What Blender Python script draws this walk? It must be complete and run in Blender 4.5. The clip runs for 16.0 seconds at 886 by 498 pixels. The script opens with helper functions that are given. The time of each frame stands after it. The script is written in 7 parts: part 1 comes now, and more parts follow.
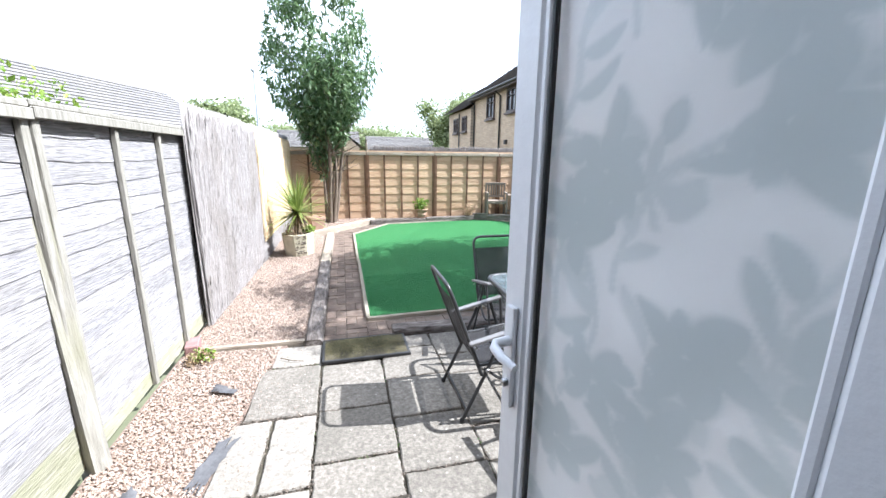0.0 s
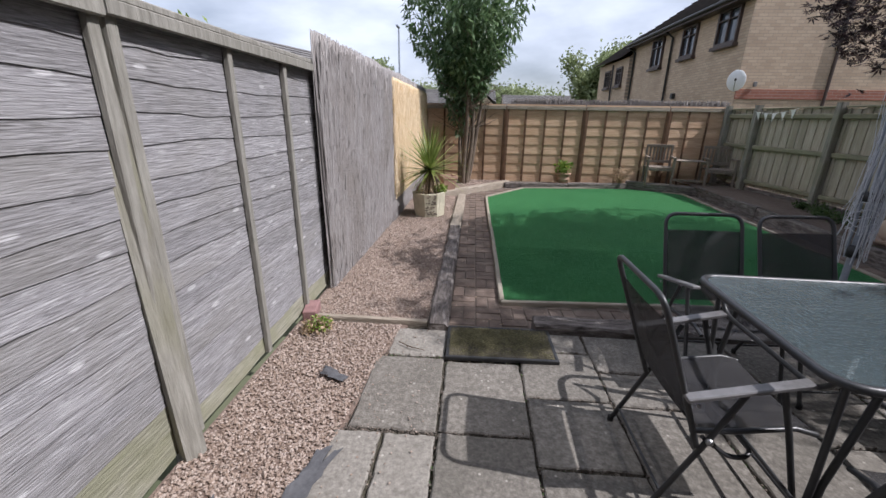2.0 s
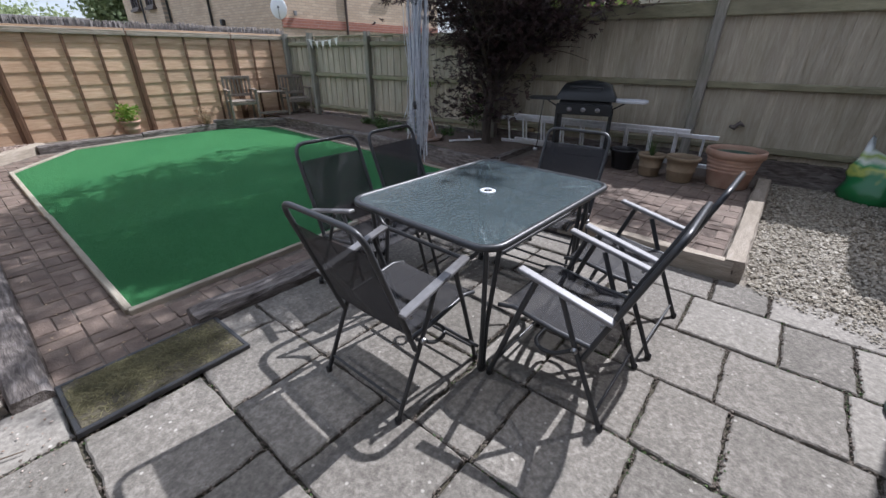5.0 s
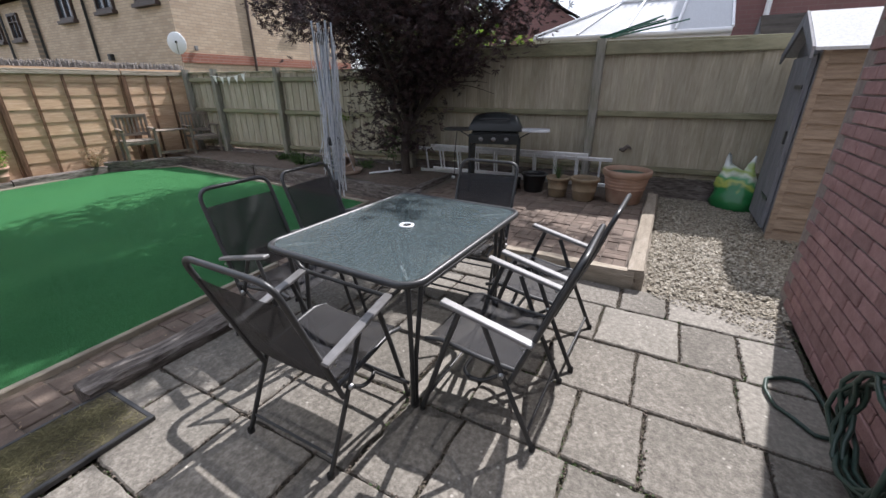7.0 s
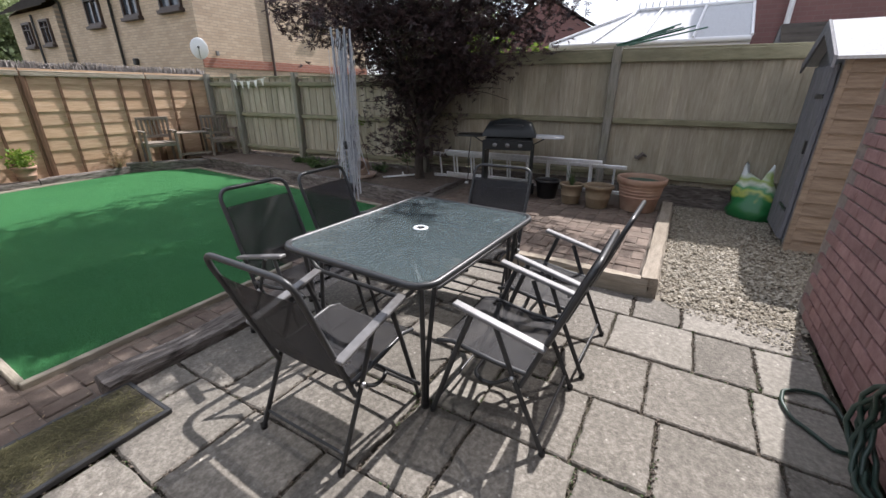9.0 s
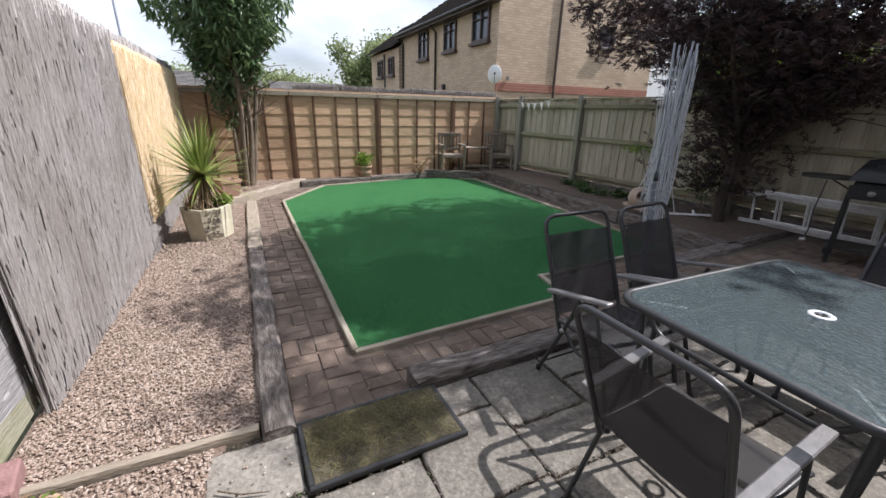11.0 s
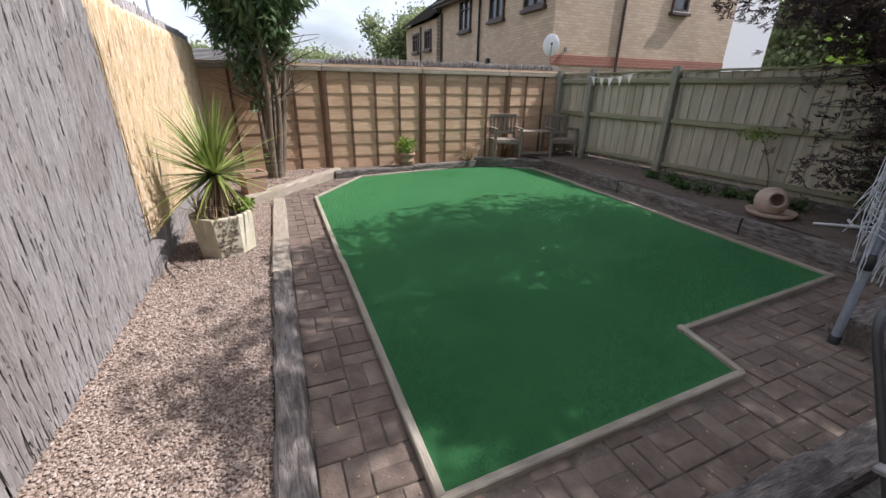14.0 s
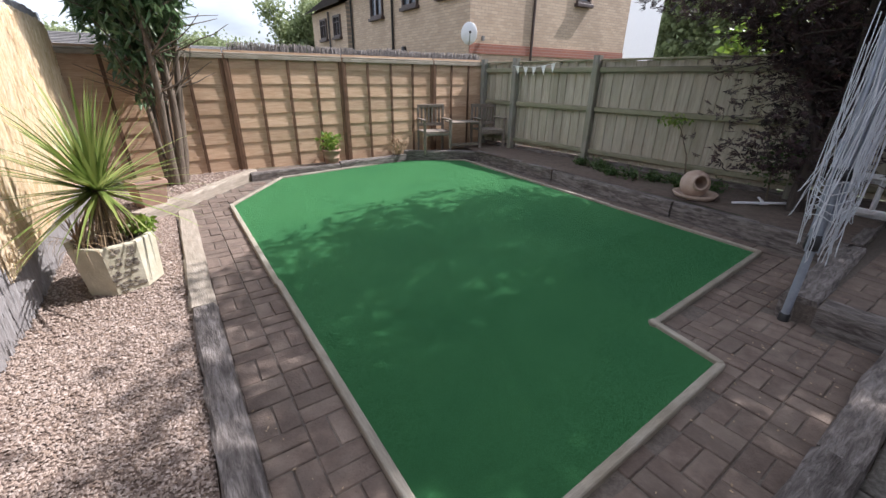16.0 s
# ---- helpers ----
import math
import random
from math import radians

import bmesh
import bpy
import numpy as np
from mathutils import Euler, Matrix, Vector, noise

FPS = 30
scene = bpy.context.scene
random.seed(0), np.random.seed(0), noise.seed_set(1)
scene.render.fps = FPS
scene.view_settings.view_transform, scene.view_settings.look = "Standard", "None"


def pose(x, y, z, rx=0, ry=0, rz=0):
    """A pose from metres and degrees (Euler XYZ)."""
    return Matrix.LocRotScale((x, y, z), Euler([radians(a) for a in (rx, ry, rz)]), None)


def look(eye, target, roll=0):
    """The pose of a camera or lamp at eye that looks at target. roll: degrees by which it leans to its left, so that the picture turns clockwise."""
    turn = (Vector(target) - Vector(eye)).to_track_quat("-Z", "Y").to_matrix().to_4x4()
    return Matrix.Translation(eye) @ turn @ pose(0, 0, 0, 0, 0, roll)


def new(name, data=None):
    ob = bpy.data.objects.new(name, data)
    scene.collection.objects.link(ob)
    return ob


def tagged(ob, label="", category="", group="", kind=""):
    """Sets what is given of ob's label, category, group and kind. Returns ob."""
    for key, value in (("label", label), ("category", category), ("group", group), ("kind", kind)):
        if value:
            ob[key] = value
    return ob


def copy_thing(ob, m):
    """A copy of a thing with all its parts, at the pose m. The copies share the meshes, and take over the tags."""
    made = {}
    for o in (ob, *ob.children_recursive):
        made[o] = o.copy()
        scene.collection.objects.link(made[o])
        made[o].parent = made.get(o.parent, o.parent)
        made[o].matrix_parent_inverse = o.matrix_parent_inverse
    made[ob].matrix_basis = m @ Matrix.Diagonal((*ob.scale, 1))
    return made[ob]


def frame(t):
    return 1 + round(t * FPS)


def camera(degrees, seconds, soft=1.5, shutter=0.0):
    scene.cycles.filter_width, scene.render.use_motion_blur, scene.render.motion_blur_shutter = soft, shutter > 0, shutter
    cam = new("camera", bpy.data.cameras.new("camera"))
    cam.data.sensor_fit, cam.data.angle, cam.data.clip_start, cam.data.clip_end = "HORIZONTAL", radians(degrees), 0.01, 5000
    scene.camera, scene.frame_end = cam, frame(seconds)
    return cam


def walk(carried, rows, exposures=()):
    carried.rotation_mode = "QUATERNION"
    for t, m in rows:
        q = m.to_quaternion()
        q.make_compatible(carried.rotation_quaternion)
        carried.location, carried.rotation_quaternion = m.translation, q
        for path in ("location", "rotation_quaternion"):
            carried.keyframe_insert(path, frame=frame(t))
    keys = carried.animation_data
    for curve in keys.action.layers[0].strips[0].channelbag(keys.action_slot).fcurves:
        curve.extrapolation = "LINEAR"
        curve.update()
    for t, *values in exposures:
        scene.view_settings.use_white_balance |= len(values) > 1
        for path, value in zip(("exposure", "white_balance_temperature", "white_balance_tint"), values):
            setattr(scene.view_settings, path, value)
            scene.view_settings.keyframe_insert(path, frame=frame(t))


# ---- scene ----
cam = camera(96.2, 16.0)
PATH = [
    (0, (-0.202, 0.213, 1.581), (0.273, 2.102, 1.128), 0.6),
    (0.5, (-0.168, 0.371, 1.578), (-0.026, 2.29, 1.033), 0.7),
    (1, (-0.197, 0.56, 1.523), (-0.155, 2.458, 0.893), 1.2),
    (1.5, (-0.273, 0.825, 1.471), (-0.353, 2.74, 0.901), 0.9),
    (2, (-0.295, 1.027, 1.433), (-0.43, 2.919, 0.799), 0.9),
    (2.5, (-0.292, 1.237, 1.4), (-0.333, 3.105, 0.686), 1.1),
    (3, (-0.366, 1.353, 1.381), (-0.037, 3.149, 0.564), 1.7),
    (3.5, (-0.444, 1.404, 1.366), (0.334, 3.013, 0.469), 1.3),
    (4, (-0.424, 1.414, 1.365), (0.643, 2.837, 0.45), 0.9),
    (4.3, (-0.397, 1.401, 1.381), (0.788, 2.726, 0.465), 0.6),
    (4.5, (-0.374, 1.399, 1.373), (0.882, 2.669, 0.473), 0.7),
    (5, (-0.339, 1.372, 1.368), (1.046, 2.511, 0.485), 0.5),
    (5.2, (-0.329, 1.365, 1.367), (1.095, 2.458, 0.485), 0.5),
    (7.3, (-0.31, 1.334, 1.415), (1.323, 2.214, 0.668), 0.0),
    (7.5, (-0.327, 1.335, 1.414), (1.306, 2.223, 0.677), 0.3),
    (8, (-0.327, 1.332, 1.406), (1.297, 2.239, 0.673), 0.3),
    (8.5, (-0.335, 1.329, 1.414), (1.277, 2.255, 0.678), 0.2),
    (9, (-0.335, 1.334, 1.407), (1.27, 2.274, 0.671), 0.4),
    (9.5, (-0.348, 1.385, 1.385), (1.197, 2.42, 0.649), 0.6),
    (10, (-0.441, 1.549, 1.416), (0.847, 2.921, 0.738), 0.4),
    (10.2, (-0.456, 1.634, 1.423), (0.707, 3.131, 0.784), 0.3),
    (12.3, (-0.499, 2.474, 1.373), (0.159, 4.232, 0.683), 0.6),
    (12.5, (-0.429, 2.588, 1.371), (0.193, 4.361, 0.684), 0.3),
    (13, (-0.379, 2.75, 1.378), (0.187, 4.534, 0.673), 0.6),
    (13.5, (-0.376, 2.948, 1.373), (0.258, 4.695, 0.632), 1.0),
    (14, (-0.405, 3.141, 1.385), (0.297, 4.855, 0.63), 0.9),
    (14.5, (-0.355, 3.352, 1.381), (0.371, 5.049, 0.613), 0.6),
    (15, (-0.317, 3.483, 1.378), (0.399, 5.17, 0.578), 1.0),
    (15.5, (-0.423, 3.519, 1.39), (0.422, 5.15, 0.6), 1.2),
    (16, (-0.46, 3.553, 1.384), (0.566, 5.076, 0.592), 0.7),
]
EXPOSURES = [(t, stops + 0.53, kelvin, tint) for t, stops, kelvin, tint in (
    (0.0, 1.12, 5820, 11), (0.3, 0.95, 5830, 11), (0.6, 0.6, 5930, 12), (0.9, 0.3, 5940, 12), (1.2, 0.07, 6000, 14), (1.6, -0.2, 6030, 16), (2.4, -0.48, 6100, 17), (3.0, -0.5, 6130, 18),
    (3.6, -0.3, 6080, 18), (4.2, -0.2, 5930, 17), (5.0, 0.05, 5790, 15), (7.3, 0.16, 6230, 15), (9.0, 0.22, 6320, 15), (10.2, 0.14, 6270, 15), (12.5, -0.16, 6250, 16), (14.5, 0.08, 6190, 17), (16.0, 0.26, 6120, 17))]
walk(cam, [(t, look(eye, target, roll)) for t, eye, target, roll in PATH], EXPOSURES)

# ---- world and sun ----
SUN_WAY = Vector((-0.82, 0.16, -1.0)).normalized()      # the way the sunlight travels
SUN_ELEVATION = math.asin(-SUN_WAY.z)
SUN_AZIMUTH = math.atan2(-SUN_WAY.x, -SUN_WAY.y)         # clockwise from +y
world = bpy.data.worlds.new("sky")
scene.world = world
world.use_nodes = True
wn, wl = world.node_tree.nodes, world.node_tree.links
wn.clear()
sky = wn.new("ShaderNodeTexSky")
sky.sky_type = "NISHITA"
sky.sun_disc = False
sky.sun_elevation, sky.sun_rotation = SUN_ELEVATION, SUN_AZIMUTH
sky.air_density, sky.dust_density, sky.ozone_density = 1.0, 2.0, 1.0
wc = wn.new("ShaderNodeTexCoord")
wmap = wn.new("ShaderNodeMapping")
wmap.inputs["Scale"].default_value = (1.0, 1.0, 2.6)
wnoise = wn.new("ShaderNodeTexNoise")
wnoise.inputs["Scale"].default_value, wnoise.inputs["Detail"].default_value = 2.2, 7.0
wramp = wn.new("ShaderNodeValToRGB")
wramp.color_ramp.elements[0].position, wramp.color_ramp.elements[1].position = 0.25, 0.75
wmix = wn.new("ShaderNodeMix")
wmix.data_type = "RGBA"
wmix.inputs["B"].default_value = (16.2, 17.3, 18.7, 1)        # thin bright cloud, in the sky's own units
wbg = wn.new("ShaderNodeBackground")
wbg.inputs["Strength"].default_value = 0.070
wout = wn.new("ShaderNodeOutputWorld")
wl.new(wc.outputs["Generated"], wmap.inputs["Vector"])
wl.new(wmap.outputs["Vector"], wnoise.inputs["Vector"])
wl.new(wnoise.outputs["Fac"], wramp.inputs["Fac"])
wl.new(wramp.outputs["Color"], wmix.inputs["Factor"])
wl.new(sky.outputs["Color"], wmix.inputs["A"])
wl.new(wmix.outputs["Result"], wbg.inputs["Color"])
wl.new(wbg.outputs["Background"], wout.inputs["Surface"])

sun_data = bpy.data.lights.new("sun", "SUN")
sun_data.energy, sun_data.angle, sun_data.color = 5.0, radians(0.55), (1.0, 0.97, 0.92)
sun = new("sun", sun_data)
sun.rotation_mode = "QUATERNION"
sun.rotation_quaternion = SUN_WAY.to_track_quat("-Z", "Y")
sun.location = (20, 2, 25)

# ---- materials ----
def material(name, stops, scale=6.0, stretch=(1, 1, 1), rough=0.8, bump=0.3, bump_scale=60.0, stain=None, stain_scale=1.3,
             stain_amount=0.5, vary=0.0, island=0.0, metal=0.0, spec=0.5, distort=0.0, bump_distance=0.01, spots=None, spot_scale=(17, 17, 17),
             spot_gate=0.80, spot_amount=0.75):
    """A surface with colour grain, large stains, fine relief, and variation from piece to piece."""
    m = bpy.data.materials.new(name)
    m.use_nodes = True
    n, l = m.node_tree.nodes, m.node_tree.links
    b = n["Principled BSDF"]
    b.inputs["Roughness"].default_value = rough
    b.inputs["Metallic"].default_value = metal
    b.inputs["Specular IOR Level"].default_value = spec
    co = n.new("ShaderNodeTexCoord")
    mp = n.new("ShaderNodeMapping")
    mp.inputs["Scale"].default_value = stretch
    info = n.new("ShaderNodeObjectInfo")
    shift = n.new("ShaderNodeVectorMath")
    shift.operation = "MULTIPLY_ADD"
    shift.inputs[1].default_value = (1, 1, 1)
    comb = n.new("ShaderNodeCombineXYZ")
    mul = n.new("ShaderNodeMath")
    mul.operation = "MULTIPLY"
    mul.inputs[1].default_value = 37.0
    l.new(info.outputs["Random"], mul.inputs[0])
    for axis in "XYZ":
        l.new(mul.outputs[0], comb.inputs[axis])
    l.new(co.outputs["Object"], shift.inputs[0])
    l.new(comb.outputs[0], shift.inputs[2])
    l.new(shift.outputs[0], mp.inputs["Vector"])
    grain = n.new("ShaderNodeTexNoise")
    grain.inputs["Scale"].default_value = scale
    grain.inputs["Detail"].default_value = 8.0
    grain.inputs["Roughness"].default_value = 0.65
    grain.inputs["Distortion"].default_value = distort
    l.new(mp.outputs[0], grain.inputs["Vector"])
    ramp = n.new("ShaderNodeValToRGB")
    els = ramp.color_ramp.elements
    while len(els) < len(stops):
        els.new(0.5)
    for e, (p, c) in zip(els, stops):
        e.position, e.color = p, (*c, 1)
    l.new(grain.outputs["Fac"], ramp.inputs["Fac"])
    out = ramp.outputs["Color"]
    if stain:
        big = n.new("ShaderNodeTexNoise")
        big.inputs["Scale"].default_value, big.inputs["Detail"].default_value = stain_scale, 5.0
        l.new(shift.outputs[0], big.inputs["Vector"])
        r2 = n.new("ShaderNodeMapRange")
        r2.inputs["From Min"].default_value, r2.inputs["From Max"].default_value = 0.45, 0.72
        r2.inputs["To Max"].default_value = stain_amount
        l.new(big.outputs["Fac"], r2.inputs["Value"])
        mx = n.new("ShaderNodeMix")
        mx.data_type = "RGBA"
        mx.inputs["B"].default_value = (*stain, 1)
        l.new(r2.outputs["Result"], mx.inputs["Factor"])
        l.new(out, mx.inputs["A"])
        out = mx.outputs["Result"]
    if spots:
        vor = n.new("ShaderNodeTexVoronoi")
        vor.inputs["Scale"].default_value = 1.0
        vmap = n.new("ShaderNodeMapping")
        vmap.inputs["Scale"].default_value = spot_scale
        l.new(shift.outputs[0], vmap.inputs["Vector"])
        l.new(vmap.outputs[0], vor.inputs["Vector"])
        edge = n.new("ShaderNodeMapRange")
        edge.inputs["From Min"].default_value, edge.inputs["From Max"].default_value = 0.20, 0.12
        edge.inputs["To Max"].default_value = spot_amount
        l.new(vor.outputs["Distance"], edge.inputs["Value"])
        few = n.new("ShaderNodeSeparateColor")
        l.new(vor.outputs["Color"], few.inputs[0])
        gate = n.new("ShaderNodeMath")
        gate.operation = "GREATER_THAN"
        gate.inputs[1].default_value = spot_gate
        l.new(few.outputs[0], gate.inputs[0])
        both = n.new("ShaderNodeMath")
        both.operation = "MULTIPLY"
        l.new(edge.outputs["Result"], both.inputs[0])
        l.new(gate.outputs[0], both.inputs[1])
        ms = n.new("ShaderNodeMix")
        ms.data_type = "RGBA"
        ms.inputs["B"].default_value = (*spots, 1)
        l.new(both.outputs[0], ms.inputs["Factor"])
        l.new(out, ms.inputs["A"])
        out = ms.outputs["Result"]
    for amount, source in ((vary, "object"), (island, "island")):
        if amount:
            hsv = n.new("ShaderNodeHueSaturation")
            mr = n.new("ShaderNodeMapRange")
            mr.inputs["To Min"].default_value, mr.inputs["To Max"].default_value = 1 - amount, 1 + amount
            if source == "object":
                l.new(info.outputs["Random"], mr.inputs["Value"])
            else:
                geo = n.new("ShaderNodeNewGeometry")
                l.new(geo.outputs["Random Per Island"], mr.inputs["Value"])
                sat = n.new("ShaderNodeMapRange")
                sat.inputs["To Min"].default_value, sat.inputs["To Max"].default_value = 1.15, 0.75
                l.new(geo.outputs["Random Per Island"], sat.inputs["Value"])
                l.new(sat.outputs["Result"], hsv.inputs["Saturation"])
            l.new(mr.outputs["Result"], hsv.inputs["Value"])
            l.new(out, hsv.inputs["Color"])
            out = hsv.outputs["Color"]
    l.new(out, b.inputs["Base Color"])
    if bump:
        fine = n.new("ShaderNodeTexNoise")
        fine.inputs["Scale"].default_value, fine.inputs["Detail"].default_value = bump_scale, 6.0
        l.new(mp.outputs[0], fine.inputs["Vector"])
        bp = n.new("ShaderNodeBump")
        bp.inputs["Strength"].default_value, bp.inputs["Distance"].default_value = bump, bump_distance
        l.new(fine.outputs["Fac"], bp.inputs["Height"])
        l.new(bp.outputs["Normal"], b.inputs["Normal"])
    return m


def leafy(name, dark, light, through_light=0.35, rough=0.5):
    """Leaf: two tones from leaf to leaf, some light passing through."""
    m = bpy.data.materials.new(name)
    m.use_nodes = True
    n, l = m.node_tree.nodes, m.node_tree.links
    b = n["Principled BSDF"]
    b.inputs["Roughness"].default_value = rough
    geo = n.new("ShaderNodeNewGeometry")
    mx = n.new("ShaderNodeMix")
    mx.data_type = "RGBA"
    mx.inputs["A"].default_value, mx.inputs["B"].default_value = (*dark, 1), (*light, 1)
    l.new(geo.outputs["Random Per Island"], mx.inputs["Factor"])
    l.new(mx.outputs["Result"], b.inputs["Base Color"])
    tr = n.new("ShaderNodeBsdfTranslucent")
    l.new(mx.outputs["Result"], tr.inputs["Color"])
    ms = n.new("ShaderNodeMixShader")
    ms.inputs[0].default_value = through_light
    l.new(b.outputs[0], ms.inputs[1])
    l.new(tr.outputs[0], ms.inputs[2])
    l.new(ms.outputs[0], n["Material Output"].inputs["Surface"])
    return m


def brickwork(name, a, b_, mortar, length=0.225, height=0.075, rough=0.85, bump=0.4, along="X"):
    """Far brickwork: courses at true size."""
    m = bpy.data.materials.new(name)
    m.use_nodes = True
    n, l = m.node_tree.nodes, m.node_tree.links
    p = n["Principled BSDF"]
    p.inputs["Roughness"].default_value = rough
    co = n.new("ShaderNodeTexCoord")
    sep, cmb = n.new("ShaderNodeSeparateXYZ"), n.new("ShaderNodeCombineXYZ")
    l.new(co.outputs["Object"], sep.inputs[0])
    l.new(sep.outputs[along], cmb.inputs["X"])
    l.new(sep.outputs["Z"], cmb.inputs["Y"])
    bt = n.new("ShaderNodeTexBrick")
    bt.inputs["Scale"].default_value = 1.0
    bt.inputs["Brick Width"].default_value, bt.inputs["Row Height"].default_value = length, height
    bt.inputs["Mortar Size"].default_value = 0.006
    bt.inputs["Color1"].default_value, bt.inputs["Color2"].default_value = (*a, 1), (*b_, 1)
    bt.inputs["Mortar"].default_value = (*mortar, 1)
    l.new(cmb.outputs[0], bt.inputs["Vector"])
    nz = n.new("ShaderNodeTexNoise")
    nz.inputs["Scale"].default_value, nz.inputs["Detail"].default_value = 0.9, 6
    l.new(co.outputs["Object"], nz.inputs["Vector"])
    hs = n.new("ShaderNodeHueSaturation")
    mr = n.new("ShaderNodeMapRange")
    mr.inputs["To Min"].default_value, mr.inputs["To Max"].default_value = 0.75, 1.25
    l.new(nz.outputs["Fac"], mr.inputs["Value"])
    l.new(mr.outputs["Result"], hs.inputs["Value"])
    l.new(bt.outputs["Color"], hs.inputs["Color"])
    l.new(hs.outputs["Color"], p.inputs["Base Color"])
    bp = n.new("ShaderNodeBump")
    bp.inputs["Strength"].default_value, bp.inputs["Distance"].default_value = bump, 0.006
    bp.invert = True
    l.new(bt.outputs["Fac"], bp.inputs["Height"])
    l.new(bp.outputs["Normal"], p.inputs["Normal"])
    return m


def plain(name, colour, rough=0.5, metal=0.0, spec=0.5, wear=0.15, scale=30.0):
    d = tuple(c * (1 - wear) for c in colour)
    u = tuple(min(1.0, c * (1 + wear)) for c in colour)
    return material(name, [(0.3, d), (0.7, u)], scale=scale, rough=rough, metal=metal, spec=spec, bump=0.08, bump_scale=150)


FENCE_GREY = material("weathered_grey_board", [(0.30, (0.125, 0.120, 0.122)), (0.48, (0.245, 0.238, 0.243)), (0.70, (0.41, 0.402, 0.408))], scale=6,
                      stretch=(0.65, 3.0, 10.0), rough=0.9, bump=0.6, bump_scale=16, stain=(0.185, 0.175, 0.155), stain_scale=2.4, stain_amount=0.5, vary=0.12, distort=2.3,
                      spots=(0.60, 0.59, 0.595), spot_scale=(5.5, 5.5, 17), spot_gate=0.58, spot_amount=0.6)
FENCE_GREEN = material("algae_stained_board", [(0.25, (0.165, 0.160, 0.115)), (0.55, (0.285, 0.275, 0.21)), (0.8, (0.41, 0.40, 0.335))], scale=6,
                       stretch=(0.8, 3.0, 9.0), rough=0.9, bump=0.6, bump_scale=14, stain=(0.17, 0.18, 0.075), stain_scale=3.0, stain_amount=0.6, vary=0.1, distort=1.2)
POST_GREY = material("weathered_post", [(0.3, (0.17, 0.16, 0.135)), (0.7, (0.36, 0.345, 0.305))], scale=4, stretch=(8, 8, 1.0), rough=0.9, bump=0.6,
                     bump_scale=14, stain=(0.20, 0.19, 0.155), stain_amount=0.5, vary=0.06)
POST_BEAM = material("weathered_post_beam", [(0.3, (0.155, 0.145, 0.120)), (0.7, (0.33, 0.315, 0.275))], scale=4, stretch=(0.9, 8, 8), rough=0.9, bump=0.6,
                     bump_scale=14, stain=(0.18, 0.175, 0.09), stain_scale=2.2, stain_amount=0.6, vary=0.06, distort=0.5)
FENCE_TAN = material("tan_lap_board", [(0.25, (0.40, 0.25, 0.148)), (0.55, (0.56, 0.385, 0.25)), (0.8, (0.68, 0.52, 0.375))], scale=5, stretch=(0.8, 3, 9.0),
                     rough=0.8, bump=0.4, bump_scale=22, stain=(0.31, 0.175, 0.09), stain_scale=1.6, stain_amount=0.45, vary=0.13, distort=0.8,
                     spots=(0.26, 0.14, 0.07), spot_scale=(4, 4, 11), spot_gate=0.8, spot_amount=0.55)
BATTEN_BROWN = material("brown_batten", [(0.3, (0.075, 0.036, 0.018)), (0.7, (0.15, 0.08, 0.042))], scale=5, stretch=(7, 7, 1), rough=0.8, bump=0.4, bump_scale=18, vary=0.12)
CLOSEBOARD = material("closeboard", [(0.25, (0.29, 0.252, 0.188)), (0.55, (0.42, 0.378, 0.295)), (0.8, (0.54, 0.495, 0.405))], scale=4, stretch=(9, 9, 0.9),
                      rough=0.9, bump=0.6, bump_scale=16, stain=(0.225, 0.212, 0.135), stain_scale=1.5, stain_amount=0.45, vary=0.11, distort=0.6)
RAIL_GREEN = material("mossy_rail", [(0.3, (0.165, 0.155, 0.095)), (0.7, (0.30, 0.285, 0.19))], scale=5, stretch=(1, 4, 4), rough=0.95, bump=0.6, bump_scale=30, vary=0.1,
                      stain=(0.16, 0.145, 0.10), stain_scale=2.0, stain_amount=0.6)
REED_GREY = material("grey_reed", [(0.3, (0.29, 0.268, 0.258)), (0.7, (0.42, 0.396, 0.386))], scale=9, stretch=(9, 9, 1), rough=0.85, bump=0.3, bump_scale=30, island=0.12,
                     stain=(0.225, 0.195, 0.165), stain_scale=1.7, stain_amount=0.5)
BRUSH = material("grey_brushwood", [(0.3, (0.11, 0.095, 0.085)), (0.7, (0.22, 0.195, 0.175))], scale=9, stretch=(9, 9, 1), rough=0.95, bump=0.3, bump_scale=30, island=0.3)
REED_GOLD = material("golden_split_reed", [(0.3, (0.62, 0.455, 0.26)), (0.7, (0.83, 0.675, 0.45))], scale=9, stretch=(9, 9, 1), rough=0.75, bump=0.3, bump_scale=30, island=0.15)
SLAB = material("concrete_slab", [(0.34, (0.110, 0.098, 0.083)), (0.5, (0.165, 0.149, 0.127)), (0.66, (0.245, 0.224, 0.193))], scale=42, rough=0.92, bump=0.9, bump_scale=80,
                stain=(0.105, 0.097, 0.080), stain_scale=3.2, stain_amount=0.45, vary=0.13, bump_distance=0.006, spots=(0.40, 0.375, 0.33), spot_scale=(26, 26, 26), spot_gate=0.80)
SLAB_PALE = material("pale_concrete_slab", [(0.34, (0.155, 0.140, 0.120)), (0.5, (0.215, 0.197, 0.170)), (0.66, (0.29, 0.268, 0.234))], scale=42, rough=0.92, bump=0.8, bump_scale=80,
                     stain=(0.165, 0.152, 0.125), stain_scale=3.0, stain_amount=0.4, vary=0.10, bump_distance=0.004, spots=(0.46, 0.435, 0.385), spot_scale=(26, 26, 26), spot_gate=0.82)
